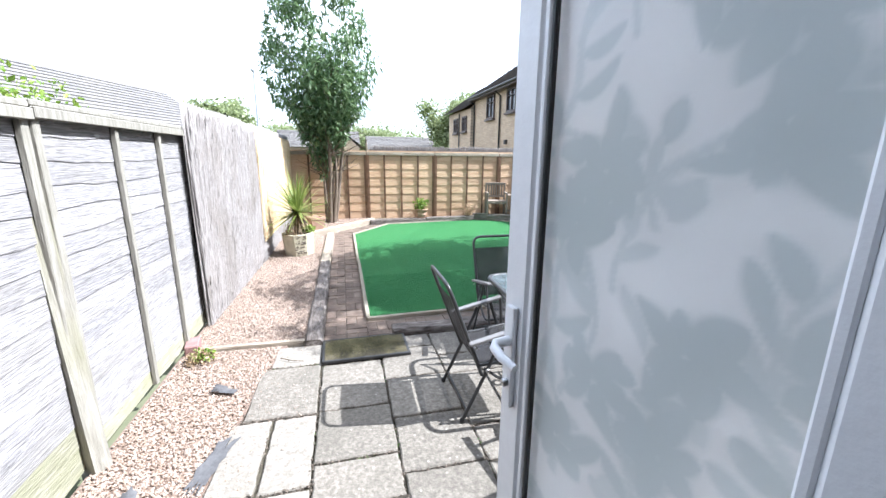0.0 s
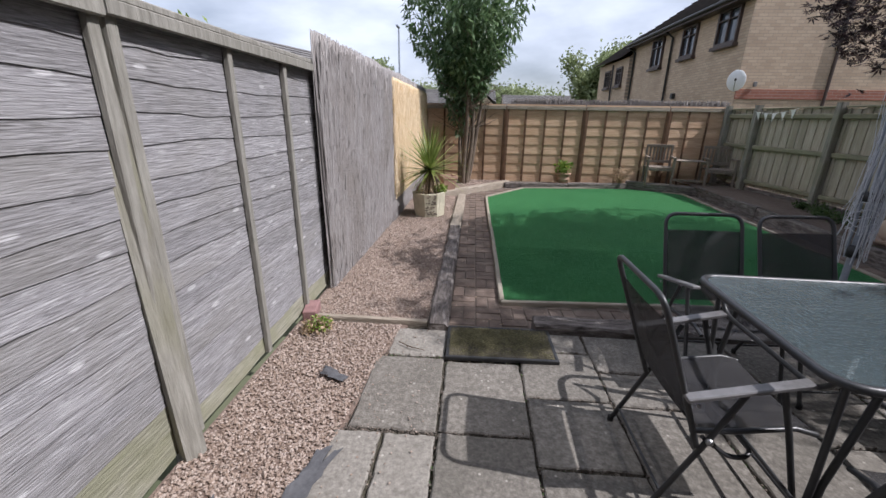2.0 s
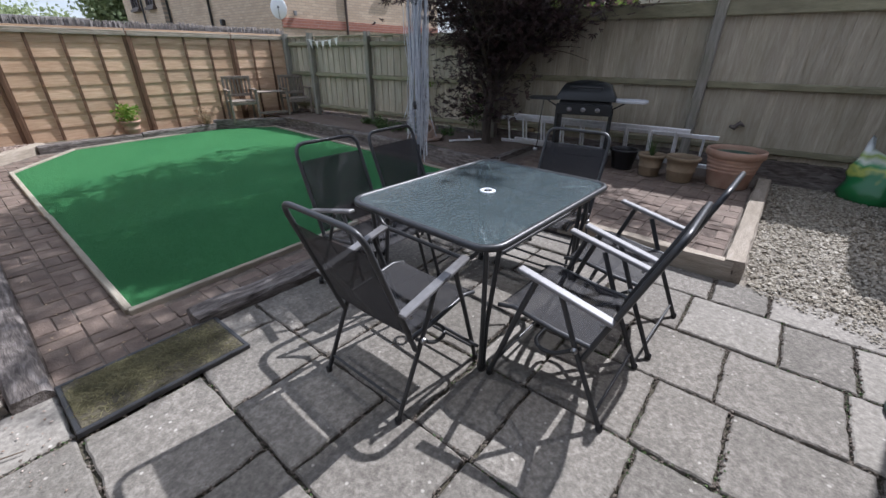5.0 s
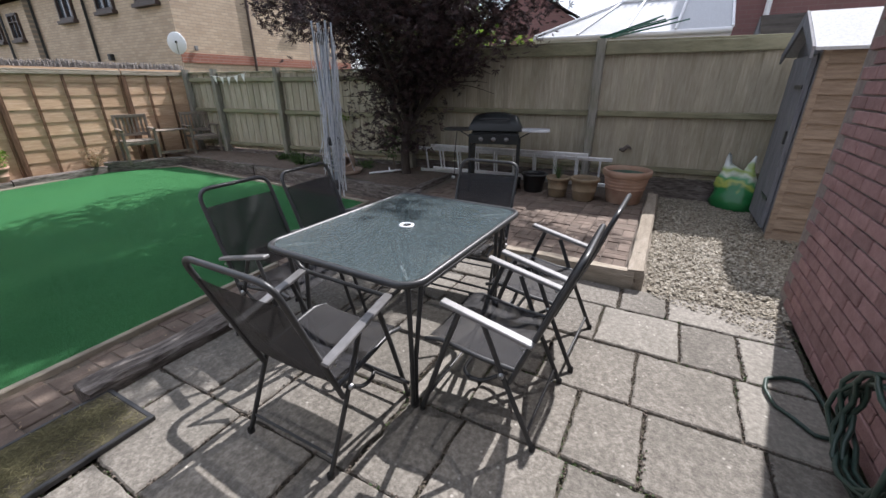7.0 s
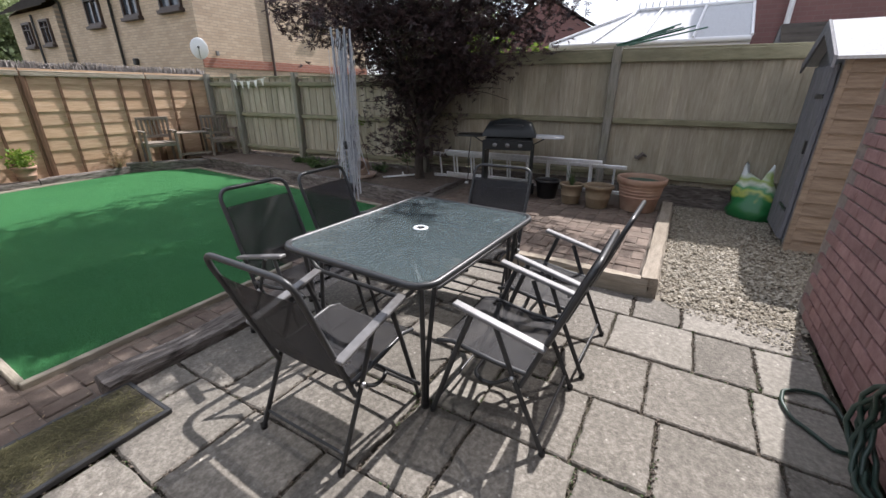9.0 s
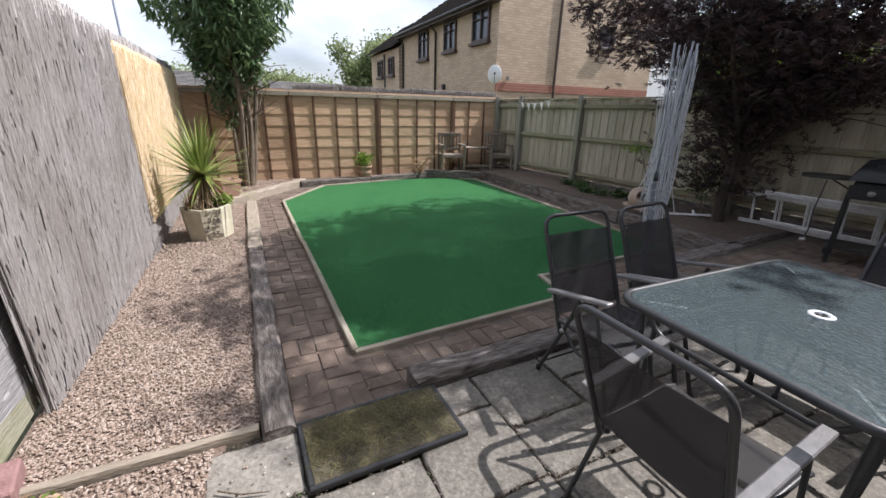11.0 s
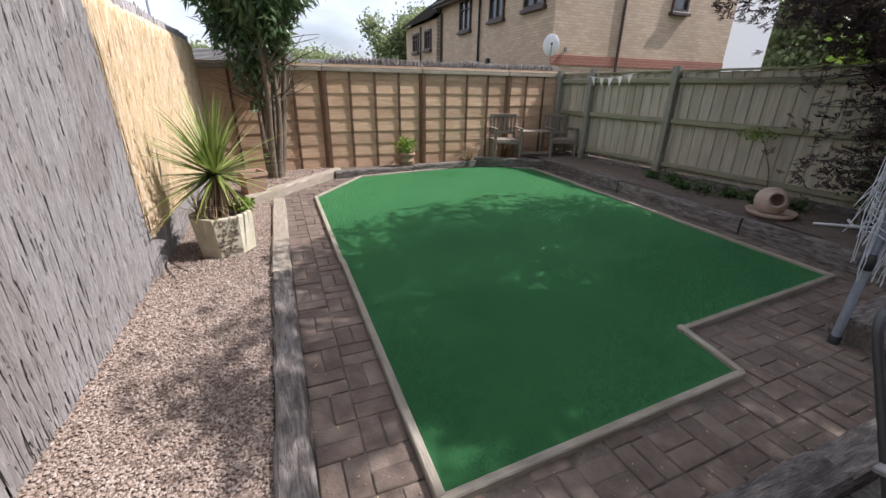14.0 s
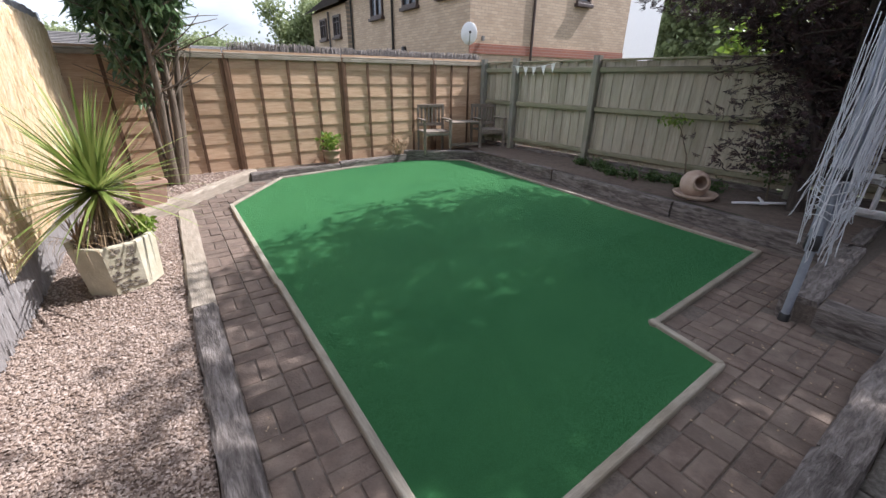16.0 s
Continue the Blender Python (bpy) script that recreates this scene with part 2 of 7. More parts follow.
JOINT_SAND = material("sandy_joint", [(0.3, (0.085, 0.069, 0.056)), (0.7, (0.16, 0.131, 0.107))], scale=40, rough=1.0, bump=0.9, bump_scale=90)
JOINT_SOIL = material("dark_joint_soil", [(0.3, (0.03, 0.026, 0.018)), (0.7, (0.085, 0.075, 0.05))], scale=40, rough=1.0, bump=0.9, bump_scale=90)
PAVER = material("block_paver", [(0.25, (0.080, 0.057, 0.044)), (0.55, (0.138, 0.100, 0.078)), (0.8, (0.21, 0.161, 0.129))], scale=12, rough=0.9, bump=0.5, bump_scale=90,
                 stain=(0.215, 0.172, 0.136), stain_scale=4, stain_amount=0.5, vary=0.16)
GRAVEL_PINK = material("pink_gravel", [(0.3, (0.235, 0.168, 0.128)), (0.7, (0.40, 0.315, 0.255))], scale=30, rough=0.85, bump=0.2, island=0.27)
GRAVEL_BED = material("gravel_bedding", [(0.3, (0.12, 0.081, 0.062)), (0.7, (0.25, 0.185, 0.148))], scale=55, rough=0.95, bump=0.9, bump_scale=80)
GRAVEL_PALE = material("pale_gravel", [(0.3, (0.22, 0.19, 0.14)), (0.7, (0.40, 0.36, 0.285))], scale=20, rough=0.85, bump=0.3, island=0.34)
GRAVEL_PALE_BED = material("pale_gravel_bedding", [(0.3, (0.13, 0.11, 0.085)), (0.7, (0.26, 0.23, 0.185))], scale=40, rough=0.95, bump=0.9, bump_scale=70)
SOIL = material("dry_soil", [(0.3, (0.07, 0.05, 0.038)), (0.7, (0.155, 0.115, 0.09))], scale=18, rough=1.0, bump=0.9, bump_scale=60, stain=(0.16, 0.13, 0.10), stain_amount=0.5)
TURF = material("artificial_turf", [(0.3, (0.025, 0.108, 0.035)), (0.7, (0.051, 0.180, 0.063))], scale=140, rough=0.75, bump=1.0, bump_scale=420, spec=0.08,
                stain=(0.022, 0.104, 0.036), stain_scale=1.4, stain_amount=0.6, bump_distance=0.012)
TURF.node_tree.nodes["Principled BSDF"].inputs["Sheen Weight"].default_value = 0.22
TURF.node_tree.nodes["Principled BSDF"].inputs["Sheen Roughness"].default_value = 0.3
TURF.node_tree.nodes["Principled BSDF"].inputs["Sheen Tint"].default_value = (0.32, 1.0, 0.45, 1)
TURF_PILE = leafy("turf_pile", (0.011, 0.074, 0.022), (0.036, 0.160, 0.055), 0.25, 0.8)
TURF_PILE.node_tree.nodes["Principled BSDF"].inputs["Specular IOR Level"].default_value = 0.1
EDGING = material("timber_edging", [(0.3, (0.215, 0.186, 0.142)), (0.7, (0.37, 0.33, 0.265))], scale=5, stretch=(1, 5, 5), rough=0.9, bump=0.5, bump_scale=30, vary=0.12,
                  stain=(0.2, 0.165, 0.11), stain_scale=3)
SLEEPER_DARK = material("dark_sleeper", [(0.30, (0.040, 0.033, 0.029)), (0.47, (0.125, 0.106, 0.094)), (0.68, (0.27, 0.24, 0.22))], scale=5, stretch=(1.4, 7, 7), rough=0.95, bump=1.0,
                        bump_scale=20, vary=0.1, distort=0.6)
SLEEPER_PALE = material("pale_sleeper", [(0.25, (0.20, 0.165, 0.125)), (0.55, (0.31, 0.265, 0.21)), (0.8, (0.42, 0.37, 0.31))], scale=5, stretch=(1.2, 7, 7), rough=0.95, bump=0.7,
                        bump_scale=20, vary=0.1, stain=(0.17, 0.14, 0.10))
MAT_MOSS = material("mossy_board", [(0.3, (0.040, 0.034, 0.022)), (0.55, (0.075, 0.064, 0.040)), (0.75, (0.125, 0.11, 0.07))], scale=16, rough=1.0, bump=0.9, bump_scale=70,
                    stain=(0.115, 0.105, 0.035), stain_scale=5, stain_amount=0.7)
MAT_STRAW = leafy("dry_moss_straw", (0.06, 0.056, 0.022), (0.17, 0.15, 0.075), 0.2, 0.9)
BLACK_METAL = plain("black_painted_steel", (0.035, 0.036, 0.038), rough=0.38, spec=0.5)
GRILL_BLACK = plain("black_enamel", (0.013, 0.015, 0.016), rough=0.42, spec=0.4)
GREY_ARM = plain("grey_armrest", (0.17, 0.165, 0.165), rough=0.42, wear=0.2)
STEEL = plain("worn_steel", (0.42, 0.42, 0.42), rough=0.35, metal=0.9)
ALU = plain("aluminium", (0.82, 0.83, 0.84), rough=0.35, metal=0.25)
DRYER_GREY = plain("galvanised_grey", (0.30, 0.33, 0.38), rough=0.5, metal=0.35)
LINE_WHITE = plain("dryer_line", (0.55, 0.57, 0.60), rough=0.6)
TERRACOTTA = material("terracotta", [(0.3, (0.28, 0.165, 0.115)), (0.7, (0.39, 0.25, 0.185))], scale=8, rough=0.85, bump=0.2, bump_scale=60, stain=(0.45, 0.33, 0.24), stain_scale=6, stain_amount=0.5)
POT_TAN = material("tan_pot", [(0.3, (0.175, 0.125, 0.075)), (0.7, (0.27, 0.205, 0.135))], scale=8, rough=0.8, bump=0.2, stain=(0.25, 0.20, 0.12))
JAR_CLAY = material("pale_clay", [(0.3, (0.36, 0.255, 0.195)), (0.7, (0.50, 0.385, 0.31))], scale=9, rough=0.85, bump=0.25, bump_scale=60, stain=(0.3, 0.22, 0.17), stain_scale=6)
CONCRETE_CREAM = material("cream_planter", [(0.3, (0.50, 0.46, 0.34)), (0.7, (0.66, 0.62, 0.48))], scale=7, rough=0.9, bump=0.3, bump_scale=50, stain=(0.34, 0.32, 0.21), stain_scale=5, stain_amount=0.6)
BLACK_PLASTIC = plain("black_plastic", (0.02, 0.02, 0.021), rough=0.45)
WHITE_PVC = plain("white_upvc", (0.80, 0.81, 0.83), rough=0.3, wear=0.03)
WHITE_PAINT = plain("white_render", (0.78, 0.79, 0.80), rough=0.7, wear=0.05)
BARK = material("bark", [(0.3, (0.085, 0.062, 0.045)), (0.7, (0.20, 0.155, 0.115))], scale=7, stretch=(5, 5, 1), rough=0.95, bump=0.9, bump_scale=20)
BARK_DARK = material("dark_bark", [(0.3, (0.035, 0.027, 0.022)), (0.7, (0.09, 0.072, 0.06))], scale=7, stretch=(5, 5, 1), rough=0.95, bump=0.9, bump_scale=20)
LEAF_GREEN = leafy("green_leaf", (0.055, 0.112, 0.044), (0.19, 0.275, 0.13), 0.4, 0.36)
LEAF_FAR = leafy("far_leaf", (0.16, 0.20, 0.085), (0.34, 0.39, 0.20), 0.45)
LEAF_PURPLE = leafy("purple_leaf", (0.022, 0.013, 0.017), (0.095, 0.055, 0.055), 0.35, 0.38)
LEAF_YUCCA = leafy("yucca_leaf", (0.12, 0.19, 0.035), (0.35, 0.39, 0.12), 0.3, 0.4)
LEAF_LIME = leafy("lime_leaf", (0.12, 0.22, 0.03), (0.26, 0.34, 0.06), 0.35)
LEAF_DRY = leafy("dry_leaf", (0.22, 0.15, 0.085), (0.46, 0.34, 0.22), 0.2)
LEAF_WEED = leafy("weed_leaf", (0.03, 0.07, 0.018), (0.10, 0.16, 0.045), 0.3)
BUFF_BRICK = brickwork("buff_brick", (0.50, 0.385, 0.275), (0.41, 0.305, 0.215), (0.30, 0.25, 0.20))
BUFF_BRICK_Y = brickwork("buff_brick_side", (0.50, 0.385, 0.275), (0.41, 0.305, 0.215), (0.30, 0.25, 0.20), along="Y")
RED_BRICK_FAR = brickwork("red_brick_far", (0.21, 0.105, 0.10), (0.185, 0.095, 0.09), (0.2, 0.125, 0.115), along="Y")
RED_BAND = brickwork("red_band", (0.30, 0.115, 0.075), (0.25, 0.095, 0.065), (0.3, 0.22, 0.18))
BRICK_RED = material("red_brick", [(0.3, (0.20, 0.105, 0.10)), (0.7, (0.31, 0.185, 0.175))], scale=12, rough=0.9, bump=0.5, bump_scale=90, vary=0.2)
MORTAR = material("mortar", [(0.3, (0.17, 0.14, 0.125)), (0.7, (0.27, 0.23, 0.205))], scale=20, rough=0.95, bump=0.5, bump_scale=120)
ROOF_TILE = material("grey_roof_tile", [(0.3, (0.105, 0.10, 0.097)), (0.7, (0.20, 0.19, 0.185))], scale=3, rough=0.9, bump=0.3, bump_scale=20, stain=(0.22, 0.205, 0.18), stain_scale=0.5, vary=0.12)
ROOF_DARK = material("dark_roof_tile", [(0.3, (0.04, 0.034, 0.032)), (0.7, (0.085, 0.072, 0.068))], scale=3, rough=0.9, bump=0.3, bump_scale=20)
BROWN_FRAME = plain("dark_brown_frame", (0.055, 0.035, 0.028), rough=0.5)
PANE = plain("window_pane", (0.05, 0.058, 0.07), rough=0.06, spec=0.8, wear=0.05)
SHED_BOARD = material("shed_board", [(0.3, (0.21, 0.155, 0.112)), (0.7, (0.36, 0.28, 0.21))], scale=5, stretch=(3, 1.0, 8), rough=0.9, bump=0.5, bump_scale=24, vary=0.14)
SHED_GREY = material("shed_grey_door", [(0.3, (0.15, 0.15, 0.165)), (0.7, (0.26, 0.26, 0.28))], scale=5, stretch=(8, 4, 1), rough=0.85, bump=0.4, bump_scale=20, vary=0.08)
FELT = material("pale_roofing_felt", [(0.3, (0.42, 0.43, 0.45)), (0.7, (0.56, 0.57, 0.59))], scale=40, rough=0.85, bump=0.4, bump_scale=200)
PLASTER = plain("cream_wall_paint", (0.70, 0.67, 0.62), rough=0.8, wear=0.03)
LAMINATE = material("wood_laminate", [(0.3, (0.24, 0.16, 0.095)), (0.7, (0.36, 0.25, 0.155))], scale=4, stretch=(8, 1, 1), rough=0.45, bump=0.1)
GRASS_FAR = material("far_ground", [(0.3, (0.06, 0.075, 0.035)), (0.7, (0.13, 0.135, 0.08))], scale=0.8, rough=1.0, bump=0.5, bump_scale=6)
BENCH_WOOD = material("grey_teak", [(0.3, (0.15, 0.12, 0.095)), (0.7, (0.275, 0.232, 0.19))], scale=6, stretch=(4, 4, 4), rough=0.9, bump=0.4, bump_scale=30)
FLAG = plain("white_cloth", (0.72, 0.72, 0.68), rough=0.9, wear=0.1)
HOSE_GREEN = plain("dark_green_hose", (0.022, 0.045, 0.035), rough=0.4)
CANE_GREEN = plain("green_cane", (0.02, 0.10, 0.07), rough=0.5, wear=0.4)
MEMBRANE = plain("dusty_membrane", (0.085, 0.085, 0.09), rough=0.75, wear=0.3)


def textilene():
    """Black woven mesh cloth: dense, slightly see-through, with a fine weave."""
    m = material("textilene", [(0.35, (0.017, 0.016, 0.018)), (0.65, (0.034, 0.033, 0.036))], scale=260, rough=0.55, bump=0.5, bump_scale=420, spec=0.35, stain=(0.05, 0.048, 0.048), stain_scale=4,
                 stain_amount=0.55)
    n, l = m.node_tree.nodes, m.node_tree.links
    tr = n.new("ShaderNodeBsdfTransparent")
    ms = n.new("ShaderNodeMixShader")
    ms.inputs[0].default_value = 0.32
    l.new(n["Principled BSDF"].outputs[0], ms.inputs[1])
    l.new(tr.outputs[0], ms.inputs[2])
    l.new(ms.outputs[0], n["Material Output"].inputs["Surface"])
    return m


def table_glass():
    """Hammered grey glass: rippled, glossy, partly see-through."""
    m = bpy.data.materials.new("hammered_glass")
    m.use_nodes = True
    n, l = m.node_tree.nodes, m.node_tree.links
    b = n["Principled BSDF"]
    b.inputs["Base Color"].default_value = (0.066, 0.086, 0.092, 1)
    b.inputs["Roughness"].default_value = 0.16
    b.inputs["Specular IOR Level"].default_value = 0.6
    co = n.new("ShaderNodeTexCoord")
    nz = n.new("ShaderNodeTexNoise")
    nz.inputs["Scale"].default_value, nz.inputs["Detail"].default_value = 58, 0.5
    l.new(co.outputs["Object"], nz.inputs["Vector"])
    bp = n.new("ShaderNodeBump")
    bp.inputs["Strength"].default_value, bp.inputs["Distance"].default_value = 0.36, 0.012
    l.new(nz.outputs["Fac"], bp.inputs["Height"])
    l.new(bp.outputs["Normal"], b.inputs["Normal"])
    dust = n.new("ShaderNodeTexNoise")
    dust.inputs["Scale"].default_value, dust.inputs["Detail"].default_value = 3.0, 6
    l.new(co.outputs["Object"], dust.inputs["Vector"])
    mr = n.new("ShaderNodeMapRange")
    mr.inputs["To Min"].default_value, mr.inputs["To Max"].default_value = 0.05, 0.16
    l.new(dust.outputs["Fac"], mr.inputs["Value"])
    l.new(mr.outputs["Result"], b.inputs["Roughness"])
    tr = n.new("ShaderNodeBsdfTransparent")
    tr.inputs["Color"].default_value = (0.90, 0.94, 0.93, 1)
    ms = n.new("ShaderNodeMixShader")
    cells = n.new("ShaderNodeTexVoronoi")
    cells.inputs["Scale"].default_value = 62.0
    l.new(co.outputs["Object"], cells.inputs["Vector"])
    thick = n.new("ShaderNodeMapRange")
    thick.inputs["From Min"].default_value, thick.inputs["From Max"].default_value = 0.15, 0.75
    thick.inputs["To Min"].default_value, thick.inputs["To Max"].default_value = 0.50, 0.20
    l.new(cells.outputs["Distance"], thick.inputs["Value"])
    l.new(thick.outputs["Result"], ms.inputs[0])
    l.new(b.outputs[0], ms.inputs[1])
    l.new(tr.outputs[0], ms.inputs[2])
    l.new(ms.outputs[0], n["Material Output"].inputs["Surface"])
    return m


def frosted_glass():
    """Obscured door glass; its pressed pattern of leaves and stems is the mesh's own "etch" value."""
    m = bpy.data.materials.new("leaf_pattern_glass")
    m.use_nodes = True
    n, l = m.node_tree.nodes, m.node_tree.links
    b = n["Principled BSDF"]
    etch = n.new("ShaderNodeAttribute")
    etch.attribute_name = "etch"
    co = n.new("ShaderNodeTexCoord")
    cloud = n.new("ShaderNodeTexNoise")
    cloud.inputs["Scale"].default_value, cloud.inputs["Detail"].default_value = 4.0, 3
    l.new(co.outputs["Object"], cloud.inputs["Vector"])
    worn = n.new("ShaderNodeMath")
    worn.operation = "MULTIPLY_ADD"
    worn.inputs[1].default_value = 0.35
    l.new(cloud.outputs["Fac"], worn.inputs[0])
    l.new(etch.outputs["Fac"], worn.inputs[2])
    ramp = n.new("ShaderNodeValToRGB")
    ramp.color_ramp.elements[0].position, ramp.color_ramp.elements[1].position = 0.12, 1.1 / 1.2
    ramp.color_ramp.elements[0].color, ramp.color_ramp.elements[1].color = (0.985, 0.995, 1.0, 1), (0.735, 0.785, 0.795, 1)
    l.new(worn.outputs[0], ramp.inputs["Fac"])
    l.new(ramp.outputs["Color"], b.inputs["Base Color"])
    b.inputs["Transmission Weight"].default_value = 1.0
    b.inputs["Roughness"].default_value = 0.5
    b.inputs["IOR"].default_value = 1.25
    tl = n.new("ShaderNodeBsdfTranslucent")
    l.new(ramp.outputs["Color"], tl.inputs["Color"])
    ms = n.new("ShaderNodeMixShader")
    ms.inputs[0].default_value = 0.60
    l.new(b.outputs[0], ms.inputs[1])
    l.new(tl.outputs[0], ms.inputs[2])
    l.new(ms.outputs[0], n["Material Output"].inputs["Surface"])
    return m


TEXTILENE, TABLE_GLASS, DOOR_GLASS = textilene(), table_glass(), frosted_glass()

# ---- mesh helpers ----
class Shape:
    """Collects vertices and faces for one mesh."""

    def __init__(self):
        self.v, self.f, self.s = [], [], []

    def add(self, verts, faces, smooth=False):
        k = len(self.v)
        self.v += [tuple(p) for p in verts]
        self.f += [tuple(i + k for i in q) for q in faces]
        self.s += [smooth] * len(faces)
        return self

    def box(self, centre, size, bevel=0.004, m=None):
        """A box with chamfered edges."""
        h = [s / 2 for s in size]
        c = min(bevel, *(x * 0.45 for x in h))
        vs, idx = [], {}
        for sx in (-1, 1):
            for sy in (-1, 1):
                for sz in (-1, 1):
                    s = (sx, sy, sz)
                    for a in range(3):
                        p = [s[i] * (h[i] if i == a else h[i] - c) for i in range(3)]
                        idx[(s, a)] = len(vs)
                        vs.append(Vector(p))
        fs = []
        for a in range(3):
            b, d = (a + 1) % 3, (a + 2) % 3
            for sa in (-1, 1):
                q = []
                for sb, sd in ((-1, -1), (1, -1), (1, 1), (-1, 1)):
                    s = [0, 0, 0]
                    s[a], s[b], s[d] = sa, sb, sd
                    q.append(idx[(tuple(s), a)])
                fs.append(q if sa > 0 else q[::-1])
            for sb in (-1, 1):
                for sd in (-1, 1):
                    s0, s1 = [0, 0, 0], [0, 0, 0]
                    s0[a], s0[b], s0[d] = -1, sb, sd
                    s1[a], s1[b], s1[d] = 1, sb, sd
                    q = [idx[(tuple(s0), b)], idx[(tuple(s1), b)], idx[(tuple(s1), d)], idx[(tuple(s0), d)]]
                    fs.append(q if sb * sd < 0 else q[::-1])
        for sx in (-1, 1):
            for sy in (-1, 1):
                for sz in (-1, 1):
                    s = (sx, sy, sz)
                    q = [idx[(s, 0)], idx[(s, 1)], idx[(s, 2)]]
                    fs.append(q if sx * sy * sz > 0 else q[::-1])
        if m is not None:
            vs = [m @ p for p in vs]
        return self.add([(p[0] + centre[0], p[1] + centre[1], p[2] + centre[2]) for p in vs], fs)

    def tube(self, pts, r, n=8, closed=False, flat=1.0):
        """A round bar along points; r may change from point to point."""
        pts = [Vector(p) for p in pts]
        rs = r if isinstance(r, (list, tuple)) else [r] * len(pts)
        vs, fs = [], []
        count = len(pts)
        up = None
        for i, p in enumerate(pts):
            a = pts[(i - 1) % count] if closed or i else p
            b = pts[(i + 1) % count] if closed or i < count - 1 else p
            t = (b - a).normalized()
            if up is None:
                up = Vector((0, 0, 1)) if abs(t.z) < 0.9 else Vector((1, 0, 0))
            side = t.cross(up).normalized()
            up = side.cross(t).normalized()
            for k in range(n):
                w = 2 * math.pi * k / n
                vs.append(p + side * math.cos(w) * rs[i] + up * math.sin(w) * rs[i] * flat)
        for i in range(count if closed else count - 1):
            j = (i + 1) % count
            for k in range(n):
                fs.append((i * n + k, j * n + k, j * n + (k + 1) % n, i * n + (k + 1) % n))
        self.add(vs, fs, True)
        if not closed:
            self.add(vs[:n], [tuple(range(n))])
            self.add(vs[-n:], [tuple(range(n))[::-1]])
        return self

    def lathe(self, profile, n=24, at=(0, 0, 0), squash=(1, 1), smooth=True, m=None):
        """Turns (radius, height) pairs round the z axis."""
        vs, fs = [], []
        for r, z in profile:
            for k in range(n):
                w = 2 * math.pi * (k + 0.5) / n
                p = Vector((r * math.cos(w) * squash[0], r * math.sin(w) * squash[1], z))
                vs.append((m @ p if m is not None else p) + Vector(at))
        for i in range(len(profile) - 1):
            for k in range(n):
                fs.append((i * n + k, i * n + (k + 1) % n, (i + 1) * n + (k + 1) % n, (i + 1) * n + k))
        return self.add(vs, fs, smooth)

    def slab(self, outline, z0, z1):
        """An outline (counter-clockwise) between two heights."""
        n = len(outline)
        vs = [(x, y, z0) for x, y in outline] + [(x, y, z1) for x, y in outline]
        fs = [tuple(range(n))[::-1], tuple(range(n, 2 * n))] + [(i, (i + 1) % n, n + (i + 1) % n, n + i) for i in range(n)]
        return self.add(vs, fs)

    def mesh(self, name):
        me = bpy.data.meshes.new(name)
        me.from_pydata(self.v, [], self.f)
        me.polygons.foreach_set("use_smooth", self.s)
        me.update()
        return me


def part(name, shape, material_, parent=None, label="", m=None):
    """Links a shape as one mesh object, under a thing or a part."""
    me = shape if isinstance(shape, bpy.types.Mesh) else shape.mesh(name)
    if material_ is not None and not me.materials:
        me.materials.append(material_)
    ob = new(name, me)
    if m is not None:
        ob.matrix_basis = m
    if parent is not None:
        ob.parent = parent
    if label:
        ob["label"] = label
    return ob


def thing(name, label, category, m=None, group="", kind=""):
    ob = new(name)
    ob.empty_display_size = 0.1
    if m is not None:
        ob.matrix_basis = m
    return tagged(ob, label, category, group, kind)


def solid(name, shape, material_, label, category, m=None, group="", kind=""):
    return tagged(part(name, shape, material_, None, "", m), label, category, group, kind)


def box_shape(size, bevel=0.004, centre=(0, 0, 0)):
    return Shape().box(centre, size, bevel)


rng = np.random.default_rng(7)


def random_turns(n, tilt=math.pi):
    """n turn matrices: a free spin about z, then a lean of up to tilt."""
    a, b, c = rng.uniform(0, 2 * math.pi, n), rng.uniform(-tilt, tilt, n), rng.uniform(0, 2 * math.pi, n)
    def rz(w):
        o = np.zeros((n, 3, 3))
        o[:, 0, 0], o[:, 0, 1], o[:, 1, 0], o[:, 1, 1], o[:, 2, 2] = np.cos(w), -np.sin(w), np.sin(w), np.cos(w), 1
        return o
    rx = np.zeros((n, 3, 3))
    rx[:, 0, 0], rx[:, 1, 1], rx[:, 1, 2], rx[:, 2, 1], rx[:, 2, 2] = 1, np.cos(b), -np.sin(b), np.sin(b), np.cos(b)
    return rz(a) @ rx @ rz(c)


def scatter(name, verts, faces, places, turns, sizes, smooth=False):
    """One mesh of many small copies of a form."""
    v, f = np.array(verts, float), np.array(faces, int)
    n, k = len(places), len(v)
    sizes = np.asarray(sizes, float)
    if sizes.ndim == 1:
        sizes = np.repeat(sizes[:, None], 3, 1)
    p = np.einsum("nij,nkj->nki", turns, v[None] * sizes[:, None, :]) + np.asarray(places)[:, None, :]
    q = (f[None] + (np.arange(n) * k)[:, None, None]).reshape(-1, f.shape[1])
    me = bpy.data.meshes.new(name)
    me.vertices.add(n * k)
    me.vertices.foreach_set("co", p.reshape(-1))
    me.loops.add(q.size)
    me.loops.foreach_set("vertex_index", q.reshape(-1))
    me.polygons.add(len(q))
    me.polygons.foreach_set("loop_start", np.arange(0, q.size, f.shape[1]))
    me.polygons.foreach_set("use_smooth", np.full(len(q), smooth))
    me.update(calc_edges=True)
    me.validate()
    return me


